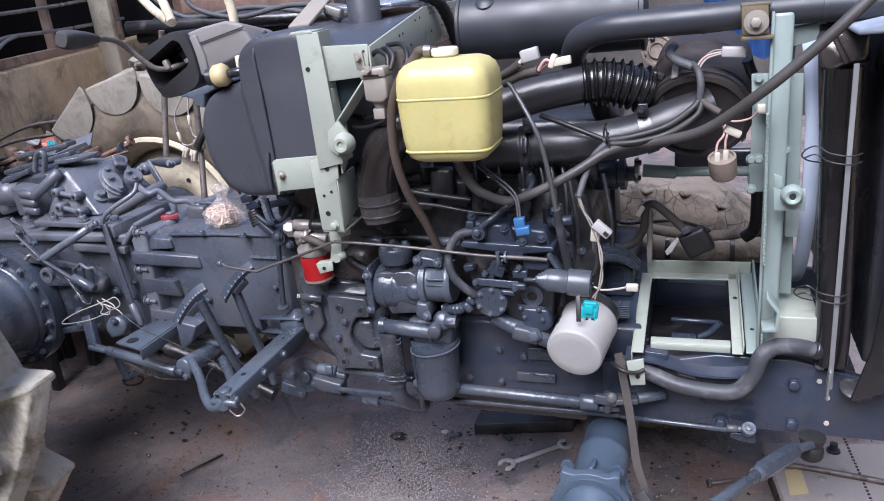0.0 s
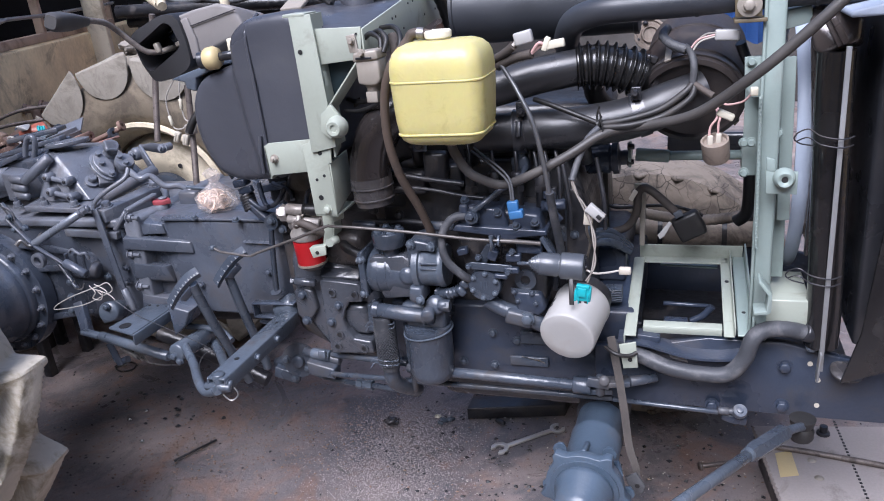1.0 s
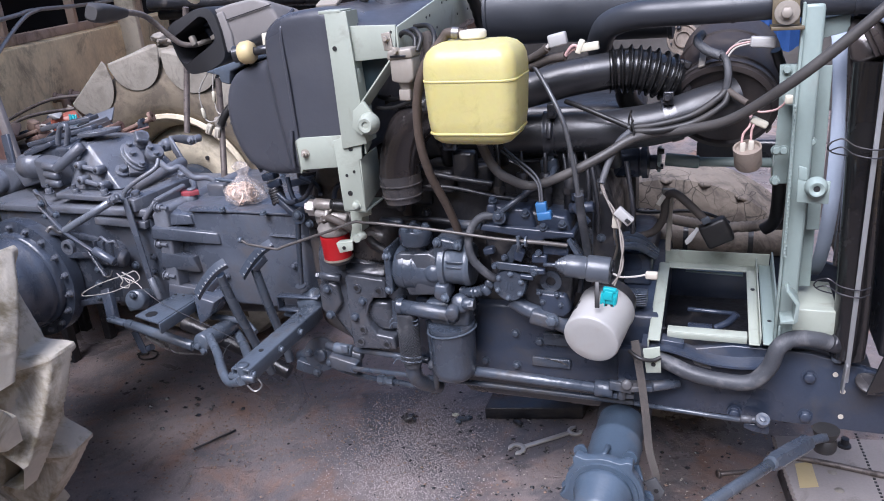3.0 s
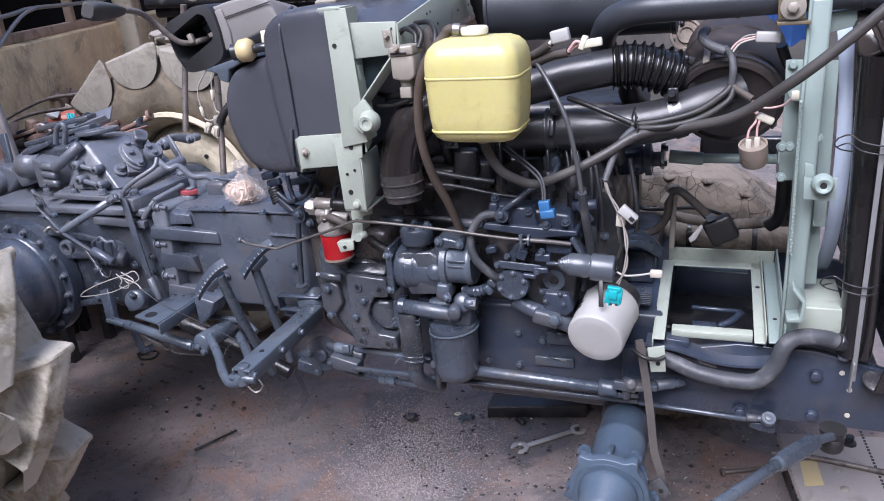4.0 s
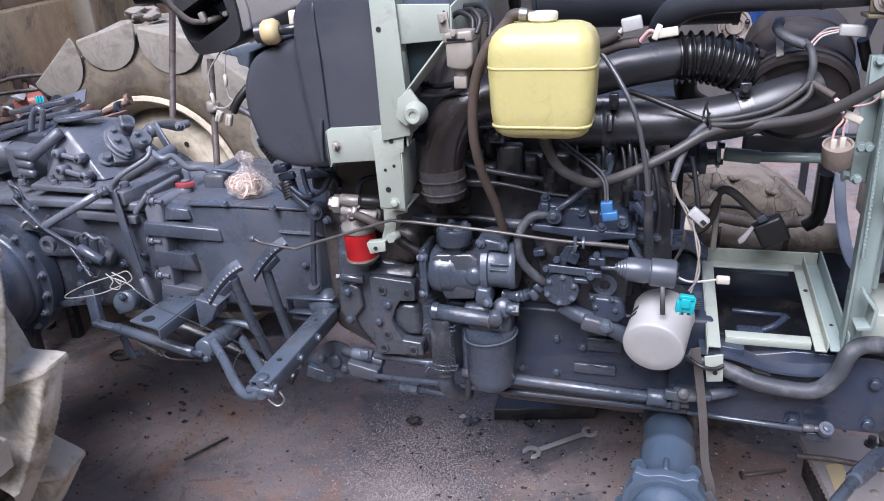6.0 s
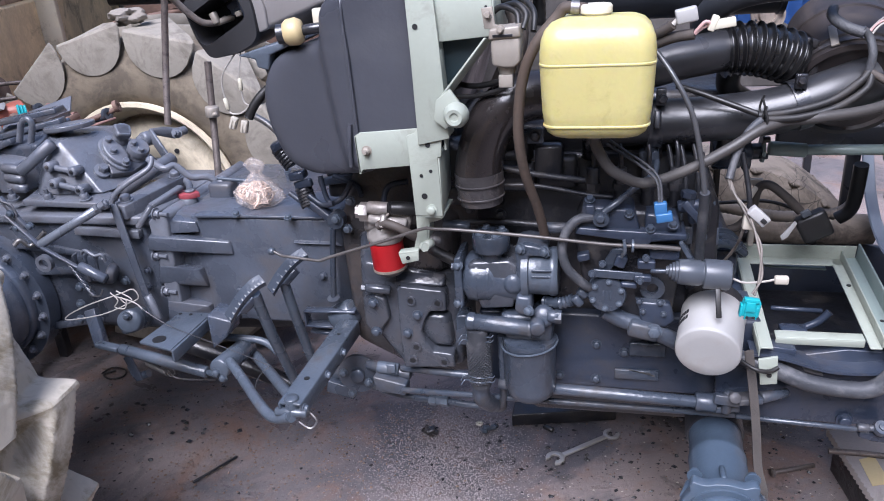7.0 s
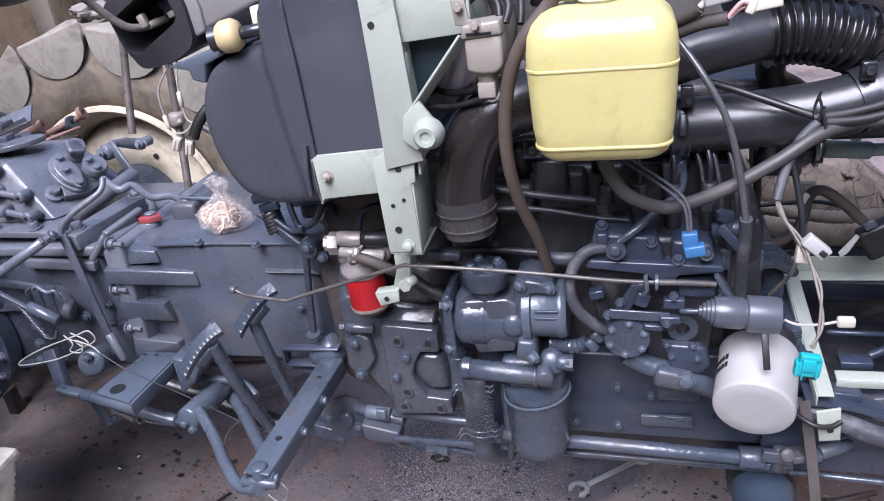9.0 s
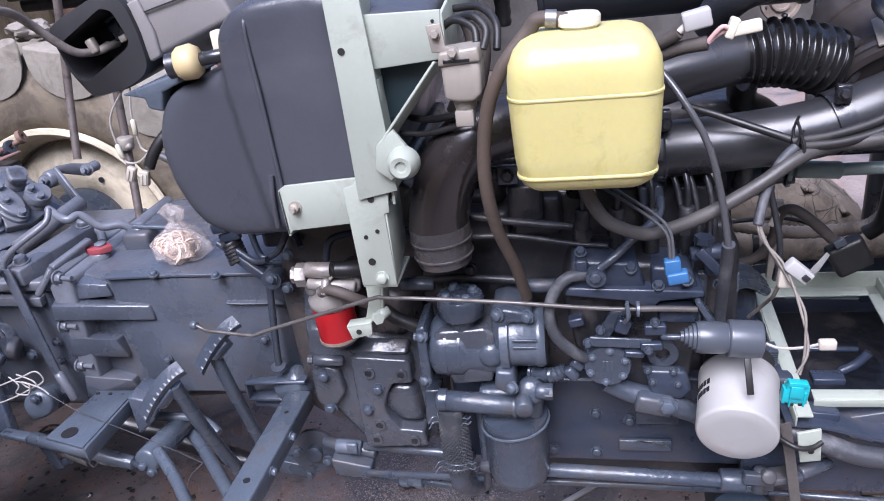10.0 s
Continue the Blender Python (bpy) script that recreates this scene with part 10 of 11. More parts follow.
    box(bm, (-0.207, 1.37, 1.222), (0.036, 0.012, 0.014), 0.002, rot=(0, -8, 0))
    box(bm, (-0.221, 1.37, 1.223), (0.010, 0.014, 0.024), 0.002, rot=(0, 20, 0))
    part("latch_shell", bm, CREAM, up)
    # plug above the air cleaner
    ac = thing("connector", (0.072, 1.44, 1.206), "white plastic wiring connector over the air cleaner", "connector")
    bm = B()
    box(bm, (0.074, 1.44, 1.212), (0.040, 0.018, 0.018), 0.003, rot=(0, 4, 0))
    part("shell", bm, WHITE, ac)
    for k in range(3):
        wire(ac, [[(0.015, 1.44, 1.191), (0.029, 1.44, 1.207), (0.059, 1.44, 1.214)], [(0.019, 1.44, 1.188), (0.032, 1.44, 1.204), (0.059, 1.44, 1.211)], [(0.017, 1.45, 1.192), (0.038, 1.45, 1.213), (0.063, 1.44, 1.216)]][k], 0.0018, WIRE if k else PINKWIRE)
    wire(ac, [(0.097, 1.47, 1.194), (0.107, 1.48, 1.168), (0.119, 1.5, 1.145)], 0.009, RUBBER, "conduit")
    # sensor cup hanging on its wires
    sn = thing("flasher_relay", (0.063, 1.35, 1.013), "beige-brown round relay cup hanging on two wires", "relay")
    c = Vector((0.059, 1.35, 1.04))
    bm = B()
    lathe(bm, [(0, 0.012), (0.018, 0.012), (0.0195, 0.016), (0.0225, 0.016), (0.0225, 0.012), (0.022, -0.018), (0.02, -0.022), (0, -0.022)], c, (-0.12, -0.35, 0.93), 32)
    part("cup", bm, RELAY, sn)
    for p in ((0.05, 1.343, 1.053), (0.063, 1.345, 1.056)):
        bm = B()
        box(bm, p, (0.009, 0.006, 0.02), 0.002)
        part("terminal", bm, BEIGE, sn)
    wire(sn, [(0.048, 1.343, 1.061), (0.05, 1.345, 1.077), (0.06, 1.35, 1.094), (0.055, 1.4, 1.112)], 0.002, PINKWIRE)
    wire(sn, [(0.062, 1.345, 1.064), (0.062, 1.345, 1.081), (0.064, 1.35, 1.094), (0.056, 1.4, 1.112)], 0.002, PINKWIRE)
    bm = B()
    box(bm, (0.073, 1.35, 1.095), (0.028, 0.012, 0.012), 0.003, rot=(0, 25, 0))
    part("plug", bm, CREAM, sn)
    wire(sn, [(0.056, 1.4, 1.114), (0.074, 1.39, 1.104), (0.1, 1.38, 1.11), (0.112, 1.37, 1.125)], 0.0018, PINKWIRE)
    bm = B()
    box(bm, (0.116, 1.37, 1.128), (0.012, 0.01, 0.014), 0.002)
    part("small_plug", bm, CREAM, sn)
    # hanging tag by the tray
    tg = thing("cable_tag", (-0.059, 1.62, 0.815), "small white and blue tag tied to a cable", "tag")
    bm = B()
    prism(bm, [(-0.038, 1.6, 0.78), (-0.042, 1.6, 0.789), (-0.019, 1.6, 0.821), (-0.014, 1.6, 0.816), (-0.028, 1.6, 0.788)], 1.598, 1.60, 0.0004)
    part("flap", bm, WHITE, tg)
    bm = B()
    box(bm, (-0.001, 1.6, 0.836), (0.018, 0.006, 0.014), 0.002, rot=(0, -30, 0))
    part("clip", bm, SOLEN, tg)


engine_wiring()

# brown strap hanging past the front axle
bm = B()
strip = spline([(-0.120, 1.376, 0.660), (-0.105, 1.372, 0.573), (-0.094, 1.366, 0.495), (-0.085, 1.360, 0.420), (-0.070, 1.355, 0.36), (-0.080, 1.36, 0.315)], 5)
ribbon(bm, strip, (1, 0.2, 0), 0.0155, 0.0028)
strap = single("rubber_strap", bm, STRAP, "flat brown-grey webbing strap hanging beside the front axle", "strap")
bm = B()
prism(bm, [(-0.092, 0.352), (-0.070, 0.366), (-0.052, 0.336), (-0.058, 0.318), (-0.078, 0.312)], 1.345, 1.352, 0.001)
clip = part("end_clip", bm, GREYHOSE, strap, "dark bent metal buckle")
bm = B()
lathe(bm, [(0, 0), (0.005, 0), (0.005, 0.001), (0, 0.001)], (-0.068, 1.3448, 0.336), (0, -1, 0), 14)
part("hole", bm, INKSHADE, clip)
bm = B()
tube(bm, [(-0.130, 1.37, 0.640), (-0.108, 1.355, 0.634), (-0.085, 1.362, 0.628), (-0.070, 1.37, 0.632)], 0.004, 8)
part("tie", bm, RUBBER, strap, "black cord tied round the strap")
hose("lower_hose", "worn black coolant hose sagging along the front rail", [(-0.127, 1.43, 0.613), (-0.065, 1.41, 0.603), (-0.011, 1.4, 0.586), (0.051, 1.4, 0.577), (0.097, 1.4, 0.581), (0.126, 1.4, 0.615), (0.139, 1.4, 0.659), (0.163, 1.41, 0.675), (0.207, 1.42, 0.672), (0.258, 1.44, 0.65)], 0.0155, WORNHOSE, 16)
bm = B()
cyl(bm, (0.227, 1.425, 0.668), (0.249, 1.435, 0.656), 0.018)
single("hose_clamp", bm, GRIMESHADE, "dark band clamp at the end of the coolant hose", "clamp")


# ---- beyond the engine ----
def far_side():
    t = thing("tractor_wheel", (-0.09, 2.18, 0.0), "cracked dusty front wheel on the far side of the tractor", "wheel")
    c = Vector((-0.09, 2.18, 0.41))
    bm = B()
    lathe(bm, [(0.185, -0.085), (0.215, -0.108), (0.23, -0.094), (0.25, -0.117), (0.335, -0.12), (0.375, -0.105), (0.39, -0.06), (0.395, 0), (0.39, 0.06), (0.375, 0.105), (0.335, 0.12), (0.25, 0.117), (0.185, 0.085)], c, (0.0, 1, 0), 64)
    ty = part("casing", bm, DUSTY, t)
    for k in range(24):
        a = 2 * math.pi * k / 24
        for sgn in (-1, 1):
            b = a + (0.12 if sgn > 0 else 0)
            p = c + Vector((math.cos(b) * 0.370, 0.106 * sgn, math.sin(b) * 0.370))
            q = c + Vector((math.cos(b + 0.24) * 0.388, -0.01 * sgn, math.sin(b + 0.24) * 0.388))
            bm = B()
            bar(bm, p, q, 0.055, 0.012, up=(math.cos(b), 0, math.sin(b)), bev=0.005)
            part("lug", bm, DUSTY, ty)
    bm = B()
    lathe(bm, [(0, 0.0), (0.05, -0.02), (0.18, -0.03), (0.195, -0.085), (0.19, -0.085), (0.17, 0.03), (0, 0.03)], c, (0, 1, 0), 36)
    part("rim", bm, GRIMESHADE, t)
    bm = B()
    tube(bm, [(-0.26, 1.97, 0.669), (-0.098, 1.97, 0.668), (0.055, 1.97, 0.659), (0.24, 1.97, 0.662)], 0.036, 20)
    b = single("wrapped_pipe", bm, DUSTHOSE, "thick brown cloth-wrapped pipe beyond the battery tray", "pipe")
    for p in ((-0.049, 1.965, 0.666), (0.106, 1.965, 0.661)):
        bm = B()
        lathe(bm, [(0.0355, -0.006), (0.039, -0.006), (0.039, 0.006), (0.0355, 0.006)], p, (1, 0, 0), 24)
        part("strap_band", bm, GRIMESHADE, b)
    bm = B()
    tube(bm, [(-0.22, 1.9, 0.738), (-0.135, 1.9, 0.742), (-0.053, 1.9, 0.728), (0.027, 1.9, 0.717), (0.129, 1.88, 0.734), (0.157, 1.86, 0.765)], 0.013, 14, 14, rf=lambda i, n: 0.012 + 0.0018 * (i % 2))
    single("conduit", bm, DUSTHOSE, "ribbed brown flexible conduit beside the wrapped pipe", "conduit")
    for pts, r in (([(-0.178, 1.85, 0.788), (-0.151, 1.85, 0.766), (-0.026, 1.85, 0.772), (0.052, 1.85, 0.747)], 0.004), ([(0.127, 1.85, 0.733), (0.15, 1.84, 0.765), (0.15, 1.82, 0.866)], 0.015)):
        bm = B()
        tube(bm, pts, r, 10)
        single("far_hose", bm, RUBBER, "dark rubber hose on the far side of the engine", "hose")
    bm = B()
    bar(bm, (-0.158, 1.68, 0.95), (-0.155, 1.68, 0.70), 0.012, 0.009, up=(0, 1, 0), bev=0.002)
    bar(bm, (-0.197, 1.68, 0.95), (-0.199, 1.68, 0.70), 0.012, 0.009, up=(0, 1, 0), bev=0.002)
    single("drive_belt", bm, RUBBER, "worn black rubber drive belt below the fan hub", "belt")
    # far side plates and pale blocks on the floor behind
    bm = B()
    box(bm, (0.10, 1.80, 0.935), (0.26, 0.02, 0.05), 0.01)
    box(bm, (0.175, 1.97, 0.80), (0.03, 0.02, 0.36), 0.004)
    bar(bm, (0.175, 1.80, 0.93), (0.175, 1.97, 0.93), 0.03, 0.02)
    single("shield_plate", bm, BLACK, "black rounded shield plate behind the fan shaft", "plate")
    bm = B()
    for k in range(3):
        tube(bm, [(-0.195, 1.55 + 0.018 * k, 0.772 + 0.006 * k), (-0.167, 1.56 + 0.018 * k, 0.784 + 0.006 * k), (-0.136, 1.585 + 0.016 * k, 0.776 + 0.005 * k), (-0.101, 1.615 + 0.014 * k, 0.744)], 0.0085, 12)
    single("water_pump_elbow", bm, SLATE, "blue-grey water elbow beside the battery tray", "elbow")
    bm = B()
    for k in range(7):
        box(bm, Vector((-0.125, 1.5, 0.697)) + Vector((0, 0, 0.012 - 0.004 * k)), (0.035, 0.03, 0.002), 0.0005)
    box(bm, Vector((-0.126, 1.515, 0.688)), (0.03, 0.03, 0.03), 0.002)
    single("finned_cooler", bm, SLATE, "small finned slate grey cooler on the block", "cooler")
    # inside the tray opening
    bm = B()
    cyl(bm, (-0.031, 1.66, 0.602), (0.071, 1.66, 0.599), 0.005)
    single("inner_rod", bm, FRAMEM, "thin slate grey rod below the battery tray", "rod")
    bm = B()
    tube(bm, [(0.03, 1.62, 0.58), (0.055, 1.62, 0.595), (0.073, 1.62, 0.618)], 0.008)
    single("inner_elbow", bm, FRAMEM, "dark elbow fitting below the battery tray", "elbow")
    bm = B()
    box(bm, (-0.002, 1.58, 0.596), (0.05, 0.03, 0.012), 0.002)
    single("inner_bracket", bm, FRAMEM, "small slate grey bracket below the battery tray", "bracket")
    # blue sheeting far back
    root = thing("covered_rack", (0.17, 2.95, 0.0), "blue sheeting hung over a dark steel rack behind the tractor", "rack")
    bm = B()
    rnd = random.Random(5)
    n = 22
    lo = [bm.verts.new((0.03 + 0.28 * k / n, 2.95 + 0.02 * math.sin(k * 1.1) + rnd.uniform(-0.006, 0.006), 1.01 + 0.01 * math.sin(k * 0.7))) for k in range(n + 1)]
    hi = [bm.verts.new((0.03 + 0.28 * k / n, 2.95 + 0.01 * math.sin(k * 1.1), 1.24)) for k in range(n + 1)]
    for k in range(n):
        bm.faces.new((lo[k], lo[k + 1], hi[k + 1], hi[k]))
    bmesh.ops.solidify(bm, geom=bm.faces[:], thickness=0.004)
    part("sheeting", bm, TARP, root)
    bm = B()
    bar(bm, (0.02, 2.97, 1.24), (0.33, 2.97, 1.24), 0.02, 0.02)
    part("top_bar", bm, GRIMESHADE, root)
    bm = B()
    bar(bm, (0.32, 2.97, 0.0), (0.32, 2.97, 1.23), 0.025, 0.025, up=(0, 1, 0))
    part("post", bm, GRIMESHADE, root)
    bm = B()
    box(bm, (0.0, 7.0, 1.6), (11, 0.2, 3.2), 0.01)
    single("wall_north", bm, YARDWALL, "plain stained back wall of the yard", "wall", kind="structure")
    # two walls added out of view; they cut low skylight and darken reflections
    bm = B()
    box(bm, (-0.5, -2.2, 1.3), (9, 0.2, 2.6), 0.01)
    single("wall_south", bm, WALLM, "unseen stained wall added behind the camera to block low sky light", "wall", kind="structure")
    bm = B()
    box(bm, (3.4, 2.6, 1.6), (0.2, 8.8, 3.2), 0.01)
    single("wall_east", bm, WALLM, "unseen stained side wall added to block low sky light", "wall", kind="structure")


far_side()


# ---- under the tractor ----
def floor_things():
    w = B()
    a, b = Vector((-0.497, 1.859, 0.007)), Vector((-0.346, 1.987, 0.007))
    d = (b - a).normalized()
    s = Vector((-d.y, d.x, 0))
    bar(w, a + d * 0.018, b - d * 0.016, 0.015, 0.007, bev=0.002)
    for c, r, sg, turn in ((a, 0.027, -1, 0.26), (b, 0.0235, 1, 0.26)):
        base = math.atan2(d.y * sg, d.x * sg) + turn
        pts = []
        for k in range(15):
            an = base + 0.62 + (2 * math.pi - 1.24) * k / 14
            pts.append((c.x + r * math.cos(an), c.y + r * math.sin(an)))
        inner = []
        for k in range(9):
            an = base + 0.75 + (2 * math.pi - 1.5) * k / 8
            inner.append((c.x + r * 0.52 * math.cos(an), c.y + r * 0.52 * math.sin(an)))
        prism(w, pts + inner[::-1], 0.003, 0.011, 0.001, axis='z')
    single("spanner", w, CHROME, "worn open-ended steel spanner lying on the floor", "spanner")
    bm = B()
    bar(bm, (-1.48, 1.627, 0.006), (-1.406, 1.751, 0.006), 0.007, 0.006, bev=0.002)
    single("stick", bm, GRIMESHADE, "short dark stick lying on the floor", "stick")
    bm = B()
    tube(bm, [(-2.11, 2.122, 0.004), (-2.096, 2.161, 0.004), (-2.039, 2.156, 0.004), (-2.019, 2.115, 0.004), (-2.054, 2.091, 0.005), (-2.094, 2.112, 0.007), (-2.065, 2.139, 0.008)], 0.0035, 8)
    single("cord_loop", bm, RUBBER, "dark loop of cord lying on the floor", "cord")
    bm = B()
    c = Vector((-0.871, 1.929, 0.012))
    for k in range(5):
        box(bm, c + Vector((0.012 * math.cos(k * 1.3), 0.012 * math.sin(k * 1.3), 0.002 * k)), (0.028, 0.014, 0.014), 0.004, rot=(20 * k, 15, 50 * k))
    single("oily_rag", bm, BROWNCAST, "small oily dark rag on the floor", "rag")
    bm = B()
    for k, (q, m) in enumerate((((-0.704, 1.97, 0.01), 0), ((-0.685, 1.979, 0.01), 0), ((-0.714, 1.959, 0.008), 0))):
        box(bm, q, (0.03, 0.018, 0.012), 0.004, rot=(10 * k, 20, 35 + 40 * k))
    single("torn_wrapper", bm, SLATE2, "torn blue-grey wrapper on the floor", "wrapper")
    bm = B()
    lathe(bm, [(0.006, -0.003), (0.011, -0.003), (0.011, 0.003), (0.006, 0.003)], (-0.733, 1.993, 0.006), (0, 0.3, 1), 18)
    single("ring_washer", bm, CREAM, "pale ring washer on the floor", "washer")
    bm = B()
    cyl(bm, (-0.541, 2, 0.008), (-0.512, 1.984, 0.008), 0.008)
    single("dark_plug", bm, BLACK, "small black plug on the floor", "plug")
    for a, b, r in (((0.063, 1.863, 0.014), (0.180, 1.915, 0.010), 0.0062),):
        bm = B()
        cyl(bm, a, b, r)
        cyl(bm, a, Vector(a).lerp(Vector(b), 0.06), r * 1.9)
        single("long_bolt", bm, LEVER, "long dark brown rusty bolt lying near the board", "bolt")
    # loose board with a jagged edge under the front
    root = thing("packing_board", (0.34, 1.85, 0.0), "greasy packing board with a jagged edge and screws", "board")
    z = 0.12
    bm = B()
    A, Bc, C, D = Vector((0.198, 1.923, 0.12)), Vector((0.62, 1.985, 0.12)), Vector((0.66, 1.60, 0.12)), Vector((0.249, 1.56, 0.12))
    left = []
    for k in range(45):
        q = A.lerp(D, k / 44)
        left.append(q + Vector((0.005 * (k % 2), 0, 0)))
    prism(bm, [Bc, C] + left[::-1], 0.10, z, 0.0, axis='z')
    part("top_sheet", bm, WOOD, root)
    bm = B()
    prism(bm, [A + Vector((0.02, -0.01, 0)), Bc, C, D + Vector((0.02, 0.01, 0))], 0.0, 0.099, 0.002, axis='z')
    part("core", bm, GRIMESHADE, root)
    bm = B()
    e = [Vector((0.425, 1.975, 0.12)).lerp(Vector((0.455, 1.60, 0.12)), k / 28) for k in range(29)]
    for q in e:
        box(bm, q + Vector((-0.02, 0, 0.0008)), (0.006, 0.006, 0.0016), 0.0)
    part("perforation", bm, INKSHADE, root)
    bm = B()
    prism(bm, [(0.244, 1.806, 0.121), (0.283, 1.824, 0.121), (0.291, 1.725, 0.121), (0.248, 1.71, 0.121)], 0.1205, 0.1215, 0.0, axis='z')
    part("paper_label", bm, AMBER, root, "torn yellowed paper label")
    for q in ((0.328, 1.793, 0.12), (0.336, 1.724, 0.12)):
        bm = B()
        lathe(bm, [(0, 0), (0.011, 0), (0.009, 0.002), (0, 0.002)], q, (0, 0, 1), 16)
        part("screw_head", bm, ZINC, root)
    bm = B()
    q = Vector((0.37, 1.914, 0.12))
    lathe(bm, [(0, 0), (0.017, 0), (0.016, 0.006), (0.010, 0.008), (0.010, 0.024), (0, 0.026)], q, (0, 0, 1), 20)
    single("hub_nut", bm, GRIMESHADE, "dark flanged nut standing on the board", "nut")
    bm = B()
    tube(bm, [(0.178, 1.822, 0.128), (0.304, 1.818, 0.128), (0.56, 1.775, 0.128)], 0.0075)
    single("steel_rod", bm, LEVER, "grey-brown steel rod lying across the board", "rod")
    # support block under the oil pan
    bm = B()
    A, Bq = Vector((-0.635, 1.997, 0)), Vector((-0.334, 2.066, 0))
    prism(bm, [A, Bq, Bq + Vector((0.02, 0.22, 0)), A + Vector((0.0, 0.2, 0))], 0.0, 0.042, 0.004, axis='z')
    single("timber_block", bm, GRIMESHADE, "oil-soaked timber lying under the sump", "timber")
    bm = B()
    box(bm, (0.78, 1.80, 0.25), (0.2, 0.3, 0.42), 0.01)
    single("front_stand", bm, GRIMESHADE, "dark stand carrying the front frame", "stand")


floor_things()


def chips():
    """Metal shavings and crumbs, too many to count."""
    rnd = random.Random(11)
    V, Fc = [], []

    def crumb(x, y, s, flat):
        i = len(V)
        a = rnd.uniform(0, 6.28)
        for k in range(4):
            V.append((x + s * rnd.uniform(0.6, 1.3) * math.cos(a + 1.57 * k), y + s * rnd.uniform(0.4, 1.2) * math.sin(a + 1.57 * k), rnd.uniform(-0.001, 0.002) + 0.003))
        V.append((x, y, s * flat + 0.003))
        for k in range(4):
            Fc.append((i + k, i + (k + 1) % 4, i + 4))
    for _ in range(17000):
        y = rnd.gauss(1.80, 0.20)
        x = rnd.gauss(-0.79 - 0.10 * (y - 1.8), 0.115)
        crumb(x, y, rnd.uniform(0.0008, 0.0027), 0.6)
    me = bpy.data.meshes.new("shavings")
    me.from_pydata(V, [], Fc)
    me.materials.append(SHAV)
    tagged(new("metal_shavings", me), "pale metal shavings scattered on the floor", "shavings", kind="stuff")
    V.clear(), Fc.clear()
    for _ in range(1700):
        x, y = rnd.uniform(-2.4, 0.6), rnd.uniform(1.0, 2.6)
        crumb(x, y, rnd.choice((0.0015, 0.002, 0.003, 0.005)) * rnd.uniform(0.7, 1.3), 0.6)
    for _ in range(90):
        crumb(rnd.gauss(-1.75, 0.16), rnd.gauss(1.93, 0.12), rnd.choice((0.003, 0.004, 0.011)), 0.6)
        crumb(rnd.gauss(-0.45, 0.22), rnd.gauss(1.85, 0.16), rnd.choice((0.003, 0.004, 0.009)), 0.6)
    for _ in range(420):
        crumb(rnd.gauss(-0.15, 0.30), rnd.gauss(1.95, 0.20), rnd.choice((0.002, 0.003, 0.005, 0.008)), 0.7)
    me = bpy.data.meshes.new("crumbs")
    me.from_pydata(V, [], Fc)
    me.materials.append(GRIMESHADE)
    tagged(new("dark_crumbs", me), "dark crumbs of grease and dirt on the floor", "dirt", kind="stuff")
    V.clear(), Fc.clear()
    for _ in range(260):
        crumb(rnd.gauss(-0.05, 0.28), rnd.gauss(1.95, 0.22), rnd.uniform(0.0015, 0.0038), 0.5)
    me = bpy.data.meshes.new("flakes")
    me.from_pydata(V, [], Fc)
    me.materials.append(BEIGE)
    tagged(new("pale_flakes", me), "pale paint flakes scattered on the dark floor", "flakes", kind="stuff")
    V.clear(), Fc.clear()
    for _ in range(1500):
        crumb(rnd.uniform(-2.2, 0.5), rnd.uniform(1.1, 2.5), rnd.uniform(0.0015, 0.006), 0.6)
    for _ in range(900):
        crumb(rnd.gauss(-1.12, 0.15), rnd.gauss(1.90, 0.14), rnd.uniform(0.0015, 0.005), 0.5)
    for _ in range(260):
        crumb(rnd.gauss(-1.45, 0.12), rnd.gauss(1.75, 0.14), rnd.uniform(0.002, 0.006), 0.5)
    me = bpy.data.meshes.new("grit")
    me.from_pydata(V, [], Fc)
    me.materials.append(RUSTLIGHT)
    tagged(new("brown_grit", me), "brown rust flakes and grit on the floor", "grit", kind="stuff")


chips()


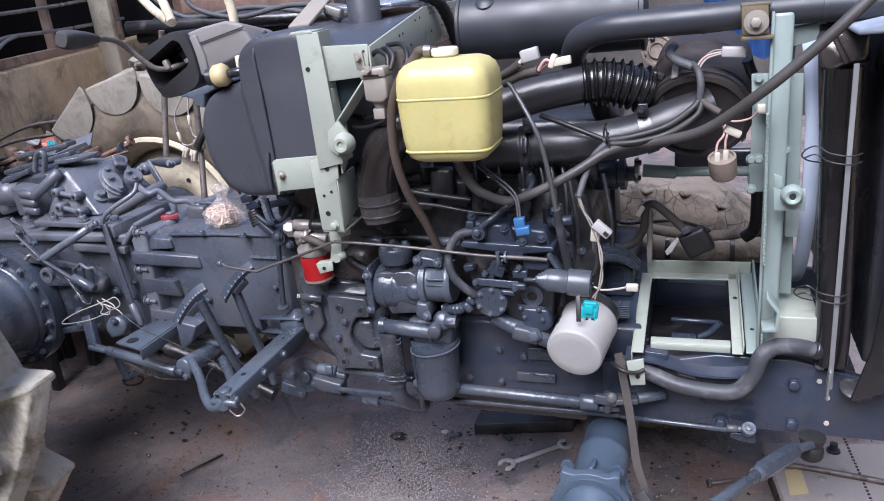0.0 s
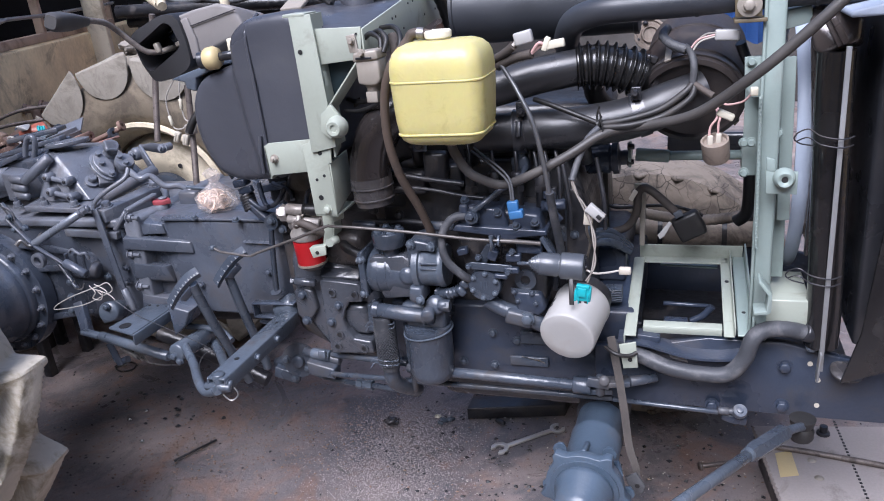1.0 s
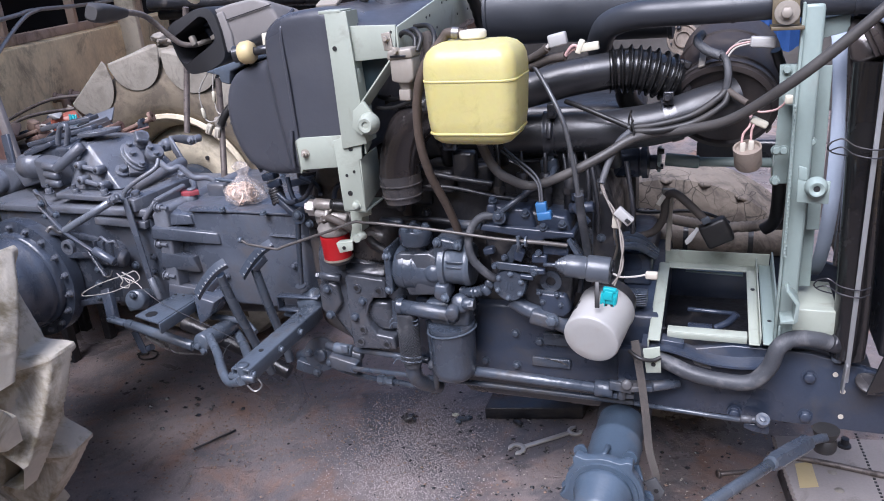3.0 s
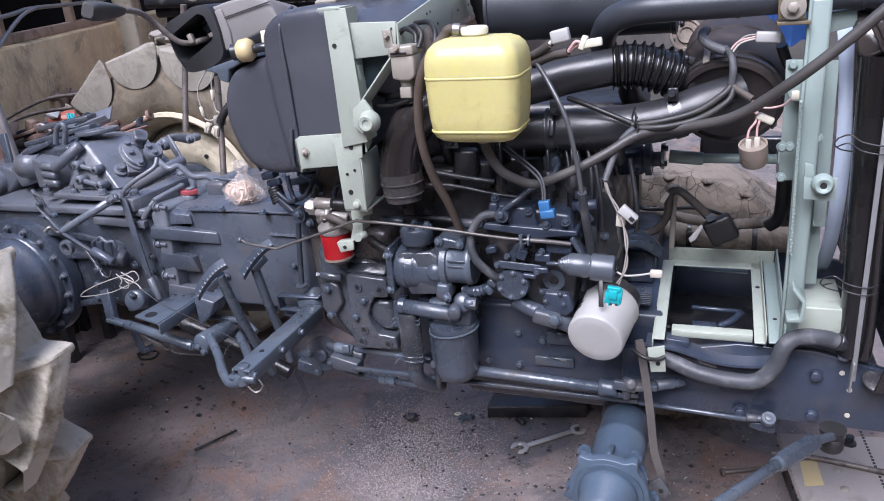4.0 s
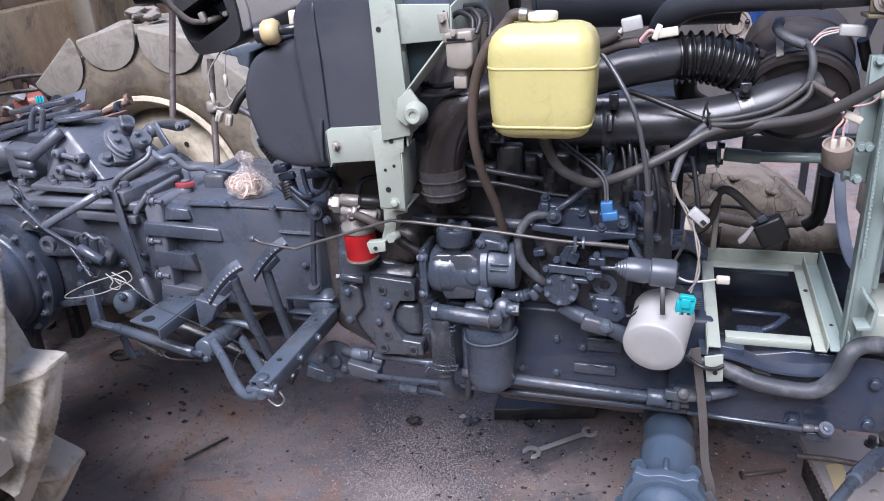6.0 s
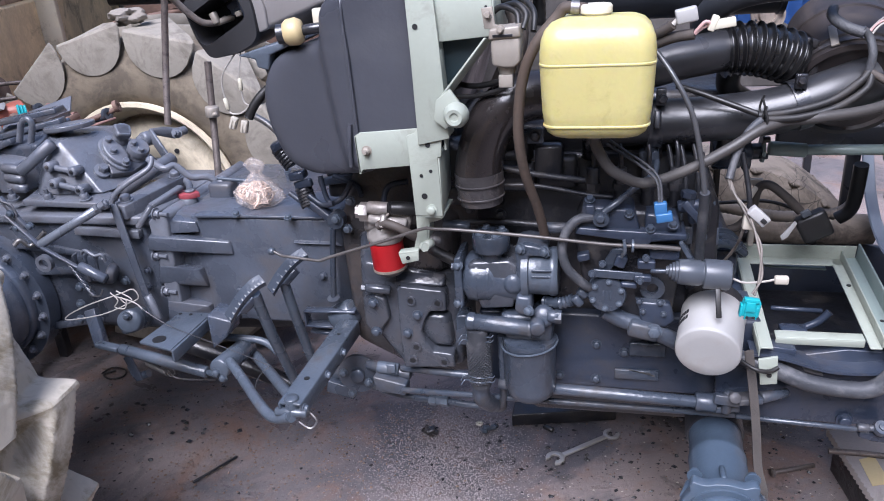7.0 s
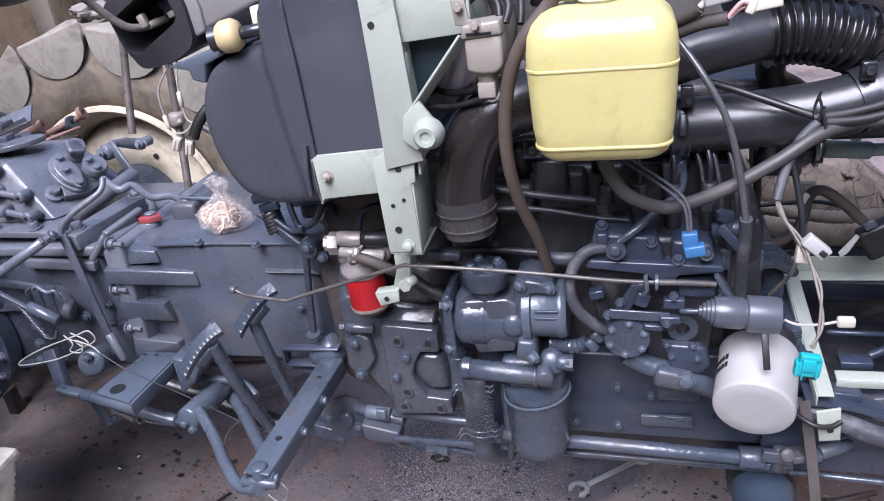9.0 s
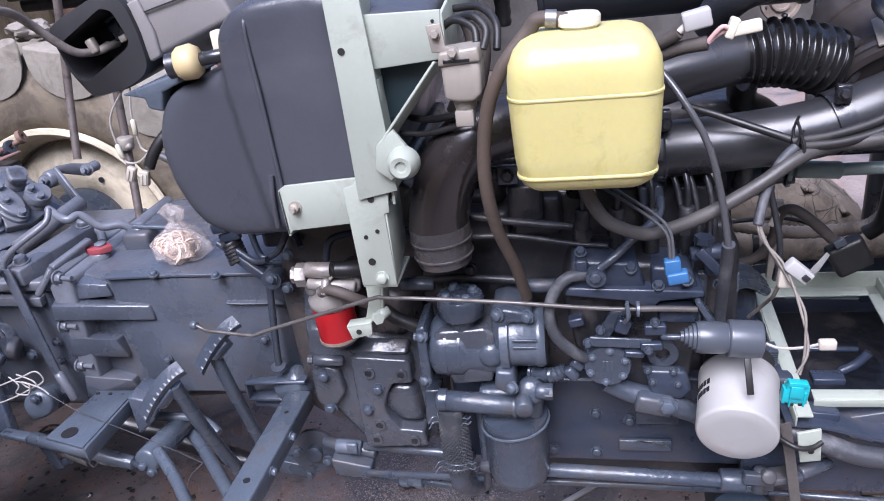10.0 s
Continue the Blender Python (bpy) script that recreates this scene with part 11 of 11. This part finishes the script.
# ---- left background ----
def background_left():
    bm = B()
    bar(bm, on_wall(3.48, -0.05, 0.0), on_wall(3.48, -0.05, 2.8), 0.13, 0.08, up=(WD.x, WD.y, 0), bev=0.01)
    single("steel_post", bm, RIM, "pale painted steel post against the low wall", "post", kind="structure")
    for pts, r in (([on_wall(0.0, 0.02, 1.20), on_wall(1.74, 0.02, 1.262), on_wall(2.14, 0.02, 1.285), on_wall(2.9, 0.02, 1.278), on_wall(4.2, 0.02, 1.29)], 0.011), ([on_wall(1.45, 0.0, 1.06), on_wall(1.75, 0.0, 1.182), on_wall(1.99, 0.0, 1.262), on_wall(2.2, 0.0, 1.288)], 0.010),
                   ([on_wall(-0.5, 0.03, 1.55), on_wall(1.5, 0.03, 1.40), on_wall(4, 0.03, 1.46)], 0.011)):
        bm = B()
        tube(bm, pts, r, 8)
        single("slack_cable", bm, PALESTEEL, "slack grey cable hanging across the window frame", "cable")
    # pipe stubs leaning on the wall
    for p, q, r in ((on_wall(2.09, -0.06, 0.62), on_wall(2.06, -0.06, 0.82), 0.022), (on_wall(2.30, -0.08, 0.60), on_wall(2.27, -0.06, 0.79), 0.035)):
        p, q = Vector(p), Vector(q)
        bm = B()
        tube(bm, [p, p.lerp(q, 0.6), q, q + Vector((-0.03, -0.02, 0.012))], r, 14)
        lathe(bm, [(r * 0.6, 0), (r * 1.3, 0), (r * 1.3, 0.015), (r * 0.6, 0.015)], q + Vector((-0.03, -0.02, 0.012)), (-1, -0.6, 0.3), 16)
        single("pipe_elbow", bm, RUSTLIGHT, "brown rusty pipe elbow standing by the wall", "pipe", "scrap heap by the wall")
    # scrap heap below the wall
    rnd = random.Random(3)
    mats = (RUST, RUSTLIGHT, GRIMESHADE, SLATE, ZINC, RUSTLIGHT, GRIMESHADE)
    labels = {id(RUST): "rusty scrap casting in the heap by the wall", id(RUSTLIGHT): "brown rusty scrap bracket in the heap", id(GRIMESHADE): "dark greasy scrap part in the heap", id(SLATE): "slate grey spare part in the heap",
              id(ZINC): "dull metal spare fitting in the heap"}
    for k in range(46):
        s = rnd.uniform(0, 2.3)
        off = -rnd.uniform(0.12, 0.75)
        m = rnd.choice(mats)
        base = 0.12 + 0.55 * (1 - abs(off + 0.15) / 0.75) * rnd.uniform(0.5, 1)
        p = Vector(on_wall(s, off, base))
        if p.y < 2.15:
            p += Vector((-0.9, 0.9, 0))
        bm = B()
        kind = rnd.choice(("bar", "box", "tube", "ring"))
        rot = (rnd.uniform(-40, 40), rnd.uniform(-40, 40), rnd.uniform(0, 180))
        if kind == "bar":
            box(bm, p, (rnd.uniform(0.2, 0.4), 0.04, 0.05), 0.006, rot)
        elif kind == "box":
            box(bm, p, (rnd.uniform(0.08, 0.16), rnd.uniform(0.06, 0.12), rnd.uniform(0.05, 0.1)), 0.012, rot)
            box(bm, p + Vector((0.02, 0, 0.03)), (0.06, 0.05, 0.06), 0.01, rot)
        elif kind == "tube":
            q = Vector((rnd.uniform(-0.2, 0.2), rnd.uniform(-0.2, 0.2), rnd.uniform(-0.05, 0.12)))
            tube(bm, [p - q, p + Vector((0, 0, 0.05)), p + q], rnd.uniform(0.012, 0.03), 10)
        else:
            d = Vector((rnd.uniform(-1, 1), rnd.uniform(-1, 0.2), rnd.uniform(0.1, 1)))
            lathe(bm, [(0.03, -0.015), (0.06, -0.015), (0.065, 0.0), (0.06, 0.015), (0.03, 0.015)], p, d, 20)
        single("scrap_part", bm, m, labels[id(m)], "scrap", "scrap heap by the wall")
    def low_bench(c, sx, sy, h, label, reach=1.0):
        root = thing("scrap_bench", (c[0], c[1], 0), label, "bench")
        bm = B()
        box(bm, (c[0], c[1], h - 0.02), (sx, sy, 0.04), 0.006)
        part("bench_top", bm, GRIMESHADE, root)
        for ix in (-1, 1):
            for iy in (-1, 1):
                bm = B()
                box(bm, (c[0] + (ix * reach if ix > 0 else ix) * (sx / 2 - 0.03), c[1] + iy * (sy / 2 - 0.03), (h - 0.04) / 2), (0.035, 0.035, h - 0.04), 0.003)
                part("leg", bm, GRIMESHADE, root)
    low_bench((-2.5, 2.05), 0.5, 0.5, 0.56, "dark low bench under the scrap heap", 0.0)
    low_bench((-2.8, 2.7), 0.6, 0.6, 0.52, "dark bench with scrap on it by the wall")
    # tools behind the gearbox
    low_bench((-2.25, 2.13), 0.62, 0.26, 0.86, "dark narrow work bench with tools behind the gearbox", -0.3)
    for name, c, size, m, lab, r in (("toolbox_lid", (-2.20, 2.16, 0.915), (0.11, 0.09, 0.10), ORANGE, "orange-red plastic toolbox lid", 10), ("paper_packet", (-2.21, 2.13, 0.955), (0.07, 0.06, 0.03), WHITE, "white folded paper packet", -15),
                                     ("metal_tin", (-2.30, 2.18, 0.91), (0.14, 0.1, 0.10), RUST, "rusty dented metal tin", 30), ("shop_cloth", (-2.10, 2.2, 0.90), (0.10, 0.1, 0.06), RUSTLIGHT, "brown greasy crumpled cloth", 5),
                                     ("spare_casting", (-2.42, 2.12, 0.90), (0.12, 0.1, 0.08), RUSTLIGHT, "brown rusty spare casting", 40)):
        bm = B()
        rr = random.Random(len(lab))
        hull(bm, [(c[0] + size[0] * rr.uniform(-0.5, 0.5), c[1] + size[1] * rr.uniform(-0.5, 0.5), c[2] + size[2] * rr.uniform(-0.48, 0.5)) for _ in range(16)], 0.006)
        single(name, bm, m, lab + " on the bench", "tool")
    root = thing("channel_bracket", (-2.03, 2.06, 0.862), "slate grey steel channel bracket with a slot on the bench", "bracket")
    bm = B()
    bar(bm, (-2.155, 2.05, 0.905), (-1.955, 2.12, 0.965), 0.070, 0.006, up=(0, -0.5, 0.85), bev=0.001)
    bar(bm, (-2.150, 2.025, 0.885), (-1.950, 2.095, 0.945), 0.006, 0.045, up=(0, -0.5, 0.85), bev=0.001)
    bar(bm, (-2.10, 2.08, 0.862), (-2.09, 2.08, 0.915), 0.05, 0.03, up=(0, 1, 0), bev=0.002)
    part("channel", bm, GEAR2, root)
    for a, b in (((-2.07, 2.066, 0.9345), (-2.03, 2.08, 0.9465)), ((-2.05, 2.045, 0.928), (-2.035, 2.05, 0.9325))):
        bm = B()
        bar(bm, a, b, 0.010, 0.004, up=(0, -0.5, 0.85), bev=0)
        part("slot", bm, INKSHADE, root)
    rs = random.Random(21)
    for k in range(20):
        q = Vector((rs.uniform(-2.5, -1.98), rs.uniform(2.03, 2.24), 0.868))
        m = rs.choice((REDRUST, RUST, RUSTLIGHT, GEAR, SLATE, GEAR))
        bm = B()
        L = rs.uniform(0.07, 0.19)
        a = rs.uniform(-0.5, 1.1)
        e = Vector((math.cos(a), math.sin(a) * 0.6, rs.uniform(0.0, 0.35)))
        if k % 3 == 0:
            cyl(bm, q + Vector((0, 0, 0.012)), q + e * L + Vector((0, 0, 0.012)), rs.uniform(0.006, 0.010), ch=0.002, n=14)
            lathe(bm, [(0.007, -0.006), (0.018, -0.006), (0.018, 0.006), (0.007, 0.006)], q + e * L + Vector((0, 0, 0.02)), e, 16)
        else:
            bar(bm, q + Vector((0, 0, 0.008)), q + e * L + Vector((0, 0, 0.008)), rs.uniform(0.03, 0.07), rs.uniform(0.008, 0.03), bev=0.004)
            if k % 3 == 1:
                box(bm, q + e * L * 0.8 + Vector((0, 0, 0.03)), (0.035, 0.03, 0.04), 0.006, rot=(0, 20, math.degrees(a)))
        lab = {id(REDRUST): "red rusty steel bracket", id(RUST): "rusty steel casting", id(RUSTLIGHT): "brown rusty lever", id(GEAR): "slate grey spare lever", id(SLATE): "dark slate spare bracket"}[id(m)]
        single("spare_part", bm, m, lab + " among scrap on the bench", "scrap", "spares on the bench")
    for a, b in (((-2.127, 2.100, 0.968), (-2.118, 2.090, 0.939)), ((-2.115, 2.100, 0.967), (-2.106, 2.090, 0.938)), ((-2.103, 2.100, 0.967), (-2.094, 2.090, 0.938))):
        bm = B()
        bar(bm, a, b, 0.009, 0.006, up=(0, 1, 0))
        bar(bm, b, (b[0] + 0.002, b[1] + 0.004, 0.862), 0.006, 0.004, up=(0, 1, 0))
        single("plastic_clip", bm, TEAL, "teal plastic clip standing on the bench", "clip", "teal clips")
    bm = B()
    tube(bm, [(-2.22, 2.08, 0.868), (-2.17, 2.06, 0.90), (-2.20, 2.05, 0.94), (-2.25, 2.07, 0.92), (-2.26, 2.09, 0.868)], 0.005, 8)
    single("cable_loop", bm, WIRE, "pale loop of cable on the bench", "cable")
    for a, b in (((-2.75, 2.3, 0.87), (-2.2, 2.42, 0.98)), ((-2.7, 2.15, 0.80), (-2.3, 2.3, 0.95))):
        bm = B()
        tube(bm, [a, (Vector(a) + Vector(b)) / 2 + Vector((0, 0, 0.05)), b], 0.007, 10)
        single("scrap_pipe", bm, LEVER, "bent dark rusty pipe on the scrap heap", "pipe", "scrap heap by the wall")
    # leaning board with a pale edge at the far left
    bm = B()
    bar(bm, (-2.335, 1.97, 1.36), (-2.238, 1.94, 0.82), 0.02, 0.034, up=(1, 0, 0.3), bev=0.003)
    single("plank", bm, WOOD, "pale weathered plank leaning at the rear", "plank")
    bm = B()
    bar(bm, (-2.405, 1.99, 1.34), (-2.305, 1.96, 0.80), 0.02, 0.095, up=(1, 0, 0.3), bev=0.004)
    single("rusty_board", bm, REDRUST, "rusty red steel board leaning at the rear", "board")
    # rag on the far tyre
    bm = B()
    rnd = random.Random(8)
    c = Vector((-1.888, 2.40, 1.184))
    pts = []
    bmesh.ops.create_icosphere(bm, subdivisions=4, radius=1.0)
    for v in bm.verts:
        n = v.co.normalized()
        r = 1 + 0.55 * noise.noise(n * 1.7 + Vector((3, 1, 2))) + 0.25 * abs(noise.noise(n * 4.5))
        v.co = c + Vector((n.x * 0.05 * r, n.y * 0.05 * r, n.z * 0.026 * r))
    single("rag", bm, CLOTH, "crumpled grey rag lying on the far tyre", "rag")
    # rust-red implement behind the column
    root = thing("farm_implement", (-2.3, 4.3, 0.0), "rust-red farm implement with bent pipes behind the tractor", "implement")
    for a, b, w, h, m in (((-3.1, 4.2, 1.62), (-1.2, 4.5, 1.50), 0.3, 0.18, RUST), ((-2.8, 4.0, 1.35), (-1.6, 4.2, 1.32), 0.2, 0.10, RUST), ((-2.6, 4.4, 0.0), (-2.6, 4.4, 1.6), 0.1, 0.1, RUST), ((-1.4, 4.5, 0.0), (-1.4, 4.5, 1.5), 0.1, 0.1, RUST),
                          ((-1.9, 4.1, 1.28), (-0.6, 4.4, 1.22), 0.2, 0.06, GRIMESHADE)):
        bm = B()
        bar(bm, a, b, w, h, up=(0, 0, 1) if abs(a[2] - b[2]) < 0.5 else (0, 1, 0), bev=0.01)
        part("beam", bm, m, root)
    for pts in ([(-2.018, 2.6, 1.417), (-1.89, 2.5, 1.362), (-1.754, 2.4, 1.315)], [(-1.77, 2.4, 1.407), (-1.715, 2.35, 1.349), (-1.669, 2.3, 1.313)], [(-1.503, 2.4, 1.384), (-1.493, 2.4, 1.329), (-1.494, 2.4, 1.282)]):
        bm = B()
        tube(bm, pts, 0.016, 10)
        part("bent_pipe", bm, RIM, root)
    bm = B()
    box(bm, (-2.6, 5.4, 1.2), (2.4, 0.4, 2.4), 0.02)
    cab = thing("machine_cabinet", (-2.6, 5.4, 0.0), "large rust-red sheet metal machine cabinet in the dark", "cabinet")
    part("body", bm, RUST, cab)
    for k in range(3):
        bm = B()
        box(bm, (-3.4 + 0.8 * k, 5.19, 1.25), (0.62, 0.02, 2.0), 0.006)
        part("panel", bm, RUST, cab)
    for pts in ([(-2.244, 3.2, 1.477), (-2.213, 3.2, 1.351), (-1.986, 3.2, 1.284), (-1.69, 3.2, 1.315), (-1.369, 3.2, 1.275)], [(-2.55, 3.3, 1.45), (-2.328, 3.3, 1.302), (-1.95, 3.3, 1.319), (-1.637, 3.3, 1.265)]):
        bm = B()
        tube(bm, pts, 0.012, 8)
        part("cable", bm, GREYHOSE, cab)
    # stacked dark pipes behind the tank
    for k in range(7):
        bm = B()
        cyl(bm, (-2.6, 3.2 + 0.07 * k, 1.28 - 0.05 * (k % 3)), (-0.9, 3.7 + 0.07 * k, 1.22 - 0.05 * (k % 3)), 0.03)
        single("steel_pipe", bm, GRIMESHADE, "dark steel pipe on the rack behind the tank", "pipe", "stacked pipes")
    for x in (-2.3, -1.2):
        bm = B()
        box(bm, (x, 3.62 if x > -2 else 3.3, 0.56), (0.08, 0.7, 1.12), 0.01)
        single("pipe_rack", bm, RUST, "rusty upright rack carrying the pipes", "rack")
    # clamp, strap and lid on the tank
    root = thing("tank_strap", (-0.778, 1.6, 1.308), "bent steel tank strap with a clamp and wing nut", "strap")
    bm = B()
    bar(bm, (-0.735, 1.44, 1.31), (-0.749, 1.6, 1.359), 0.045, 0.008, up=(0, -0.4, 1))
    part("band", bm, CLOTH, root)
    bm = B()
    cyl(bm, (-0.725, 1.56, 1.332), (-0.696, 1.56, 1.317), 0.014)
    box(bm, (-0.707, 1.55, 1.33), (0.04, 0.02, 0.02), 0.004, rot=(0, 20, 0))
    part("clamp", bm, STEEL, root)
    bm = B()
    prism(bm, [(-0.82, 1.66), (-0.62, 1.66), (-0.60, 2.0), (-0.80, 2.0)], 1.325, 1.333, 0.002, axis='z')
    single("cover_plate", bm, SILVER, "pale sheet metal plate lying on the tank", "plate")
    bm = B()
    tube(bm, [(-0.56, 1.68, 1.345), (-0.53, 1.71, 1.325), (-0.522, 1.75, 1.285), (-0.52, 1.79, 1.23), (-0.52, 1.80, 1.18)], 0.014, 12, rf=lambda i, n: 0.0125 + 0.002 * (i % 2))
    single("vent_hose", bm, RUBBER, "dark corrugated vent hose by the cross panel", "hose")


background_left()
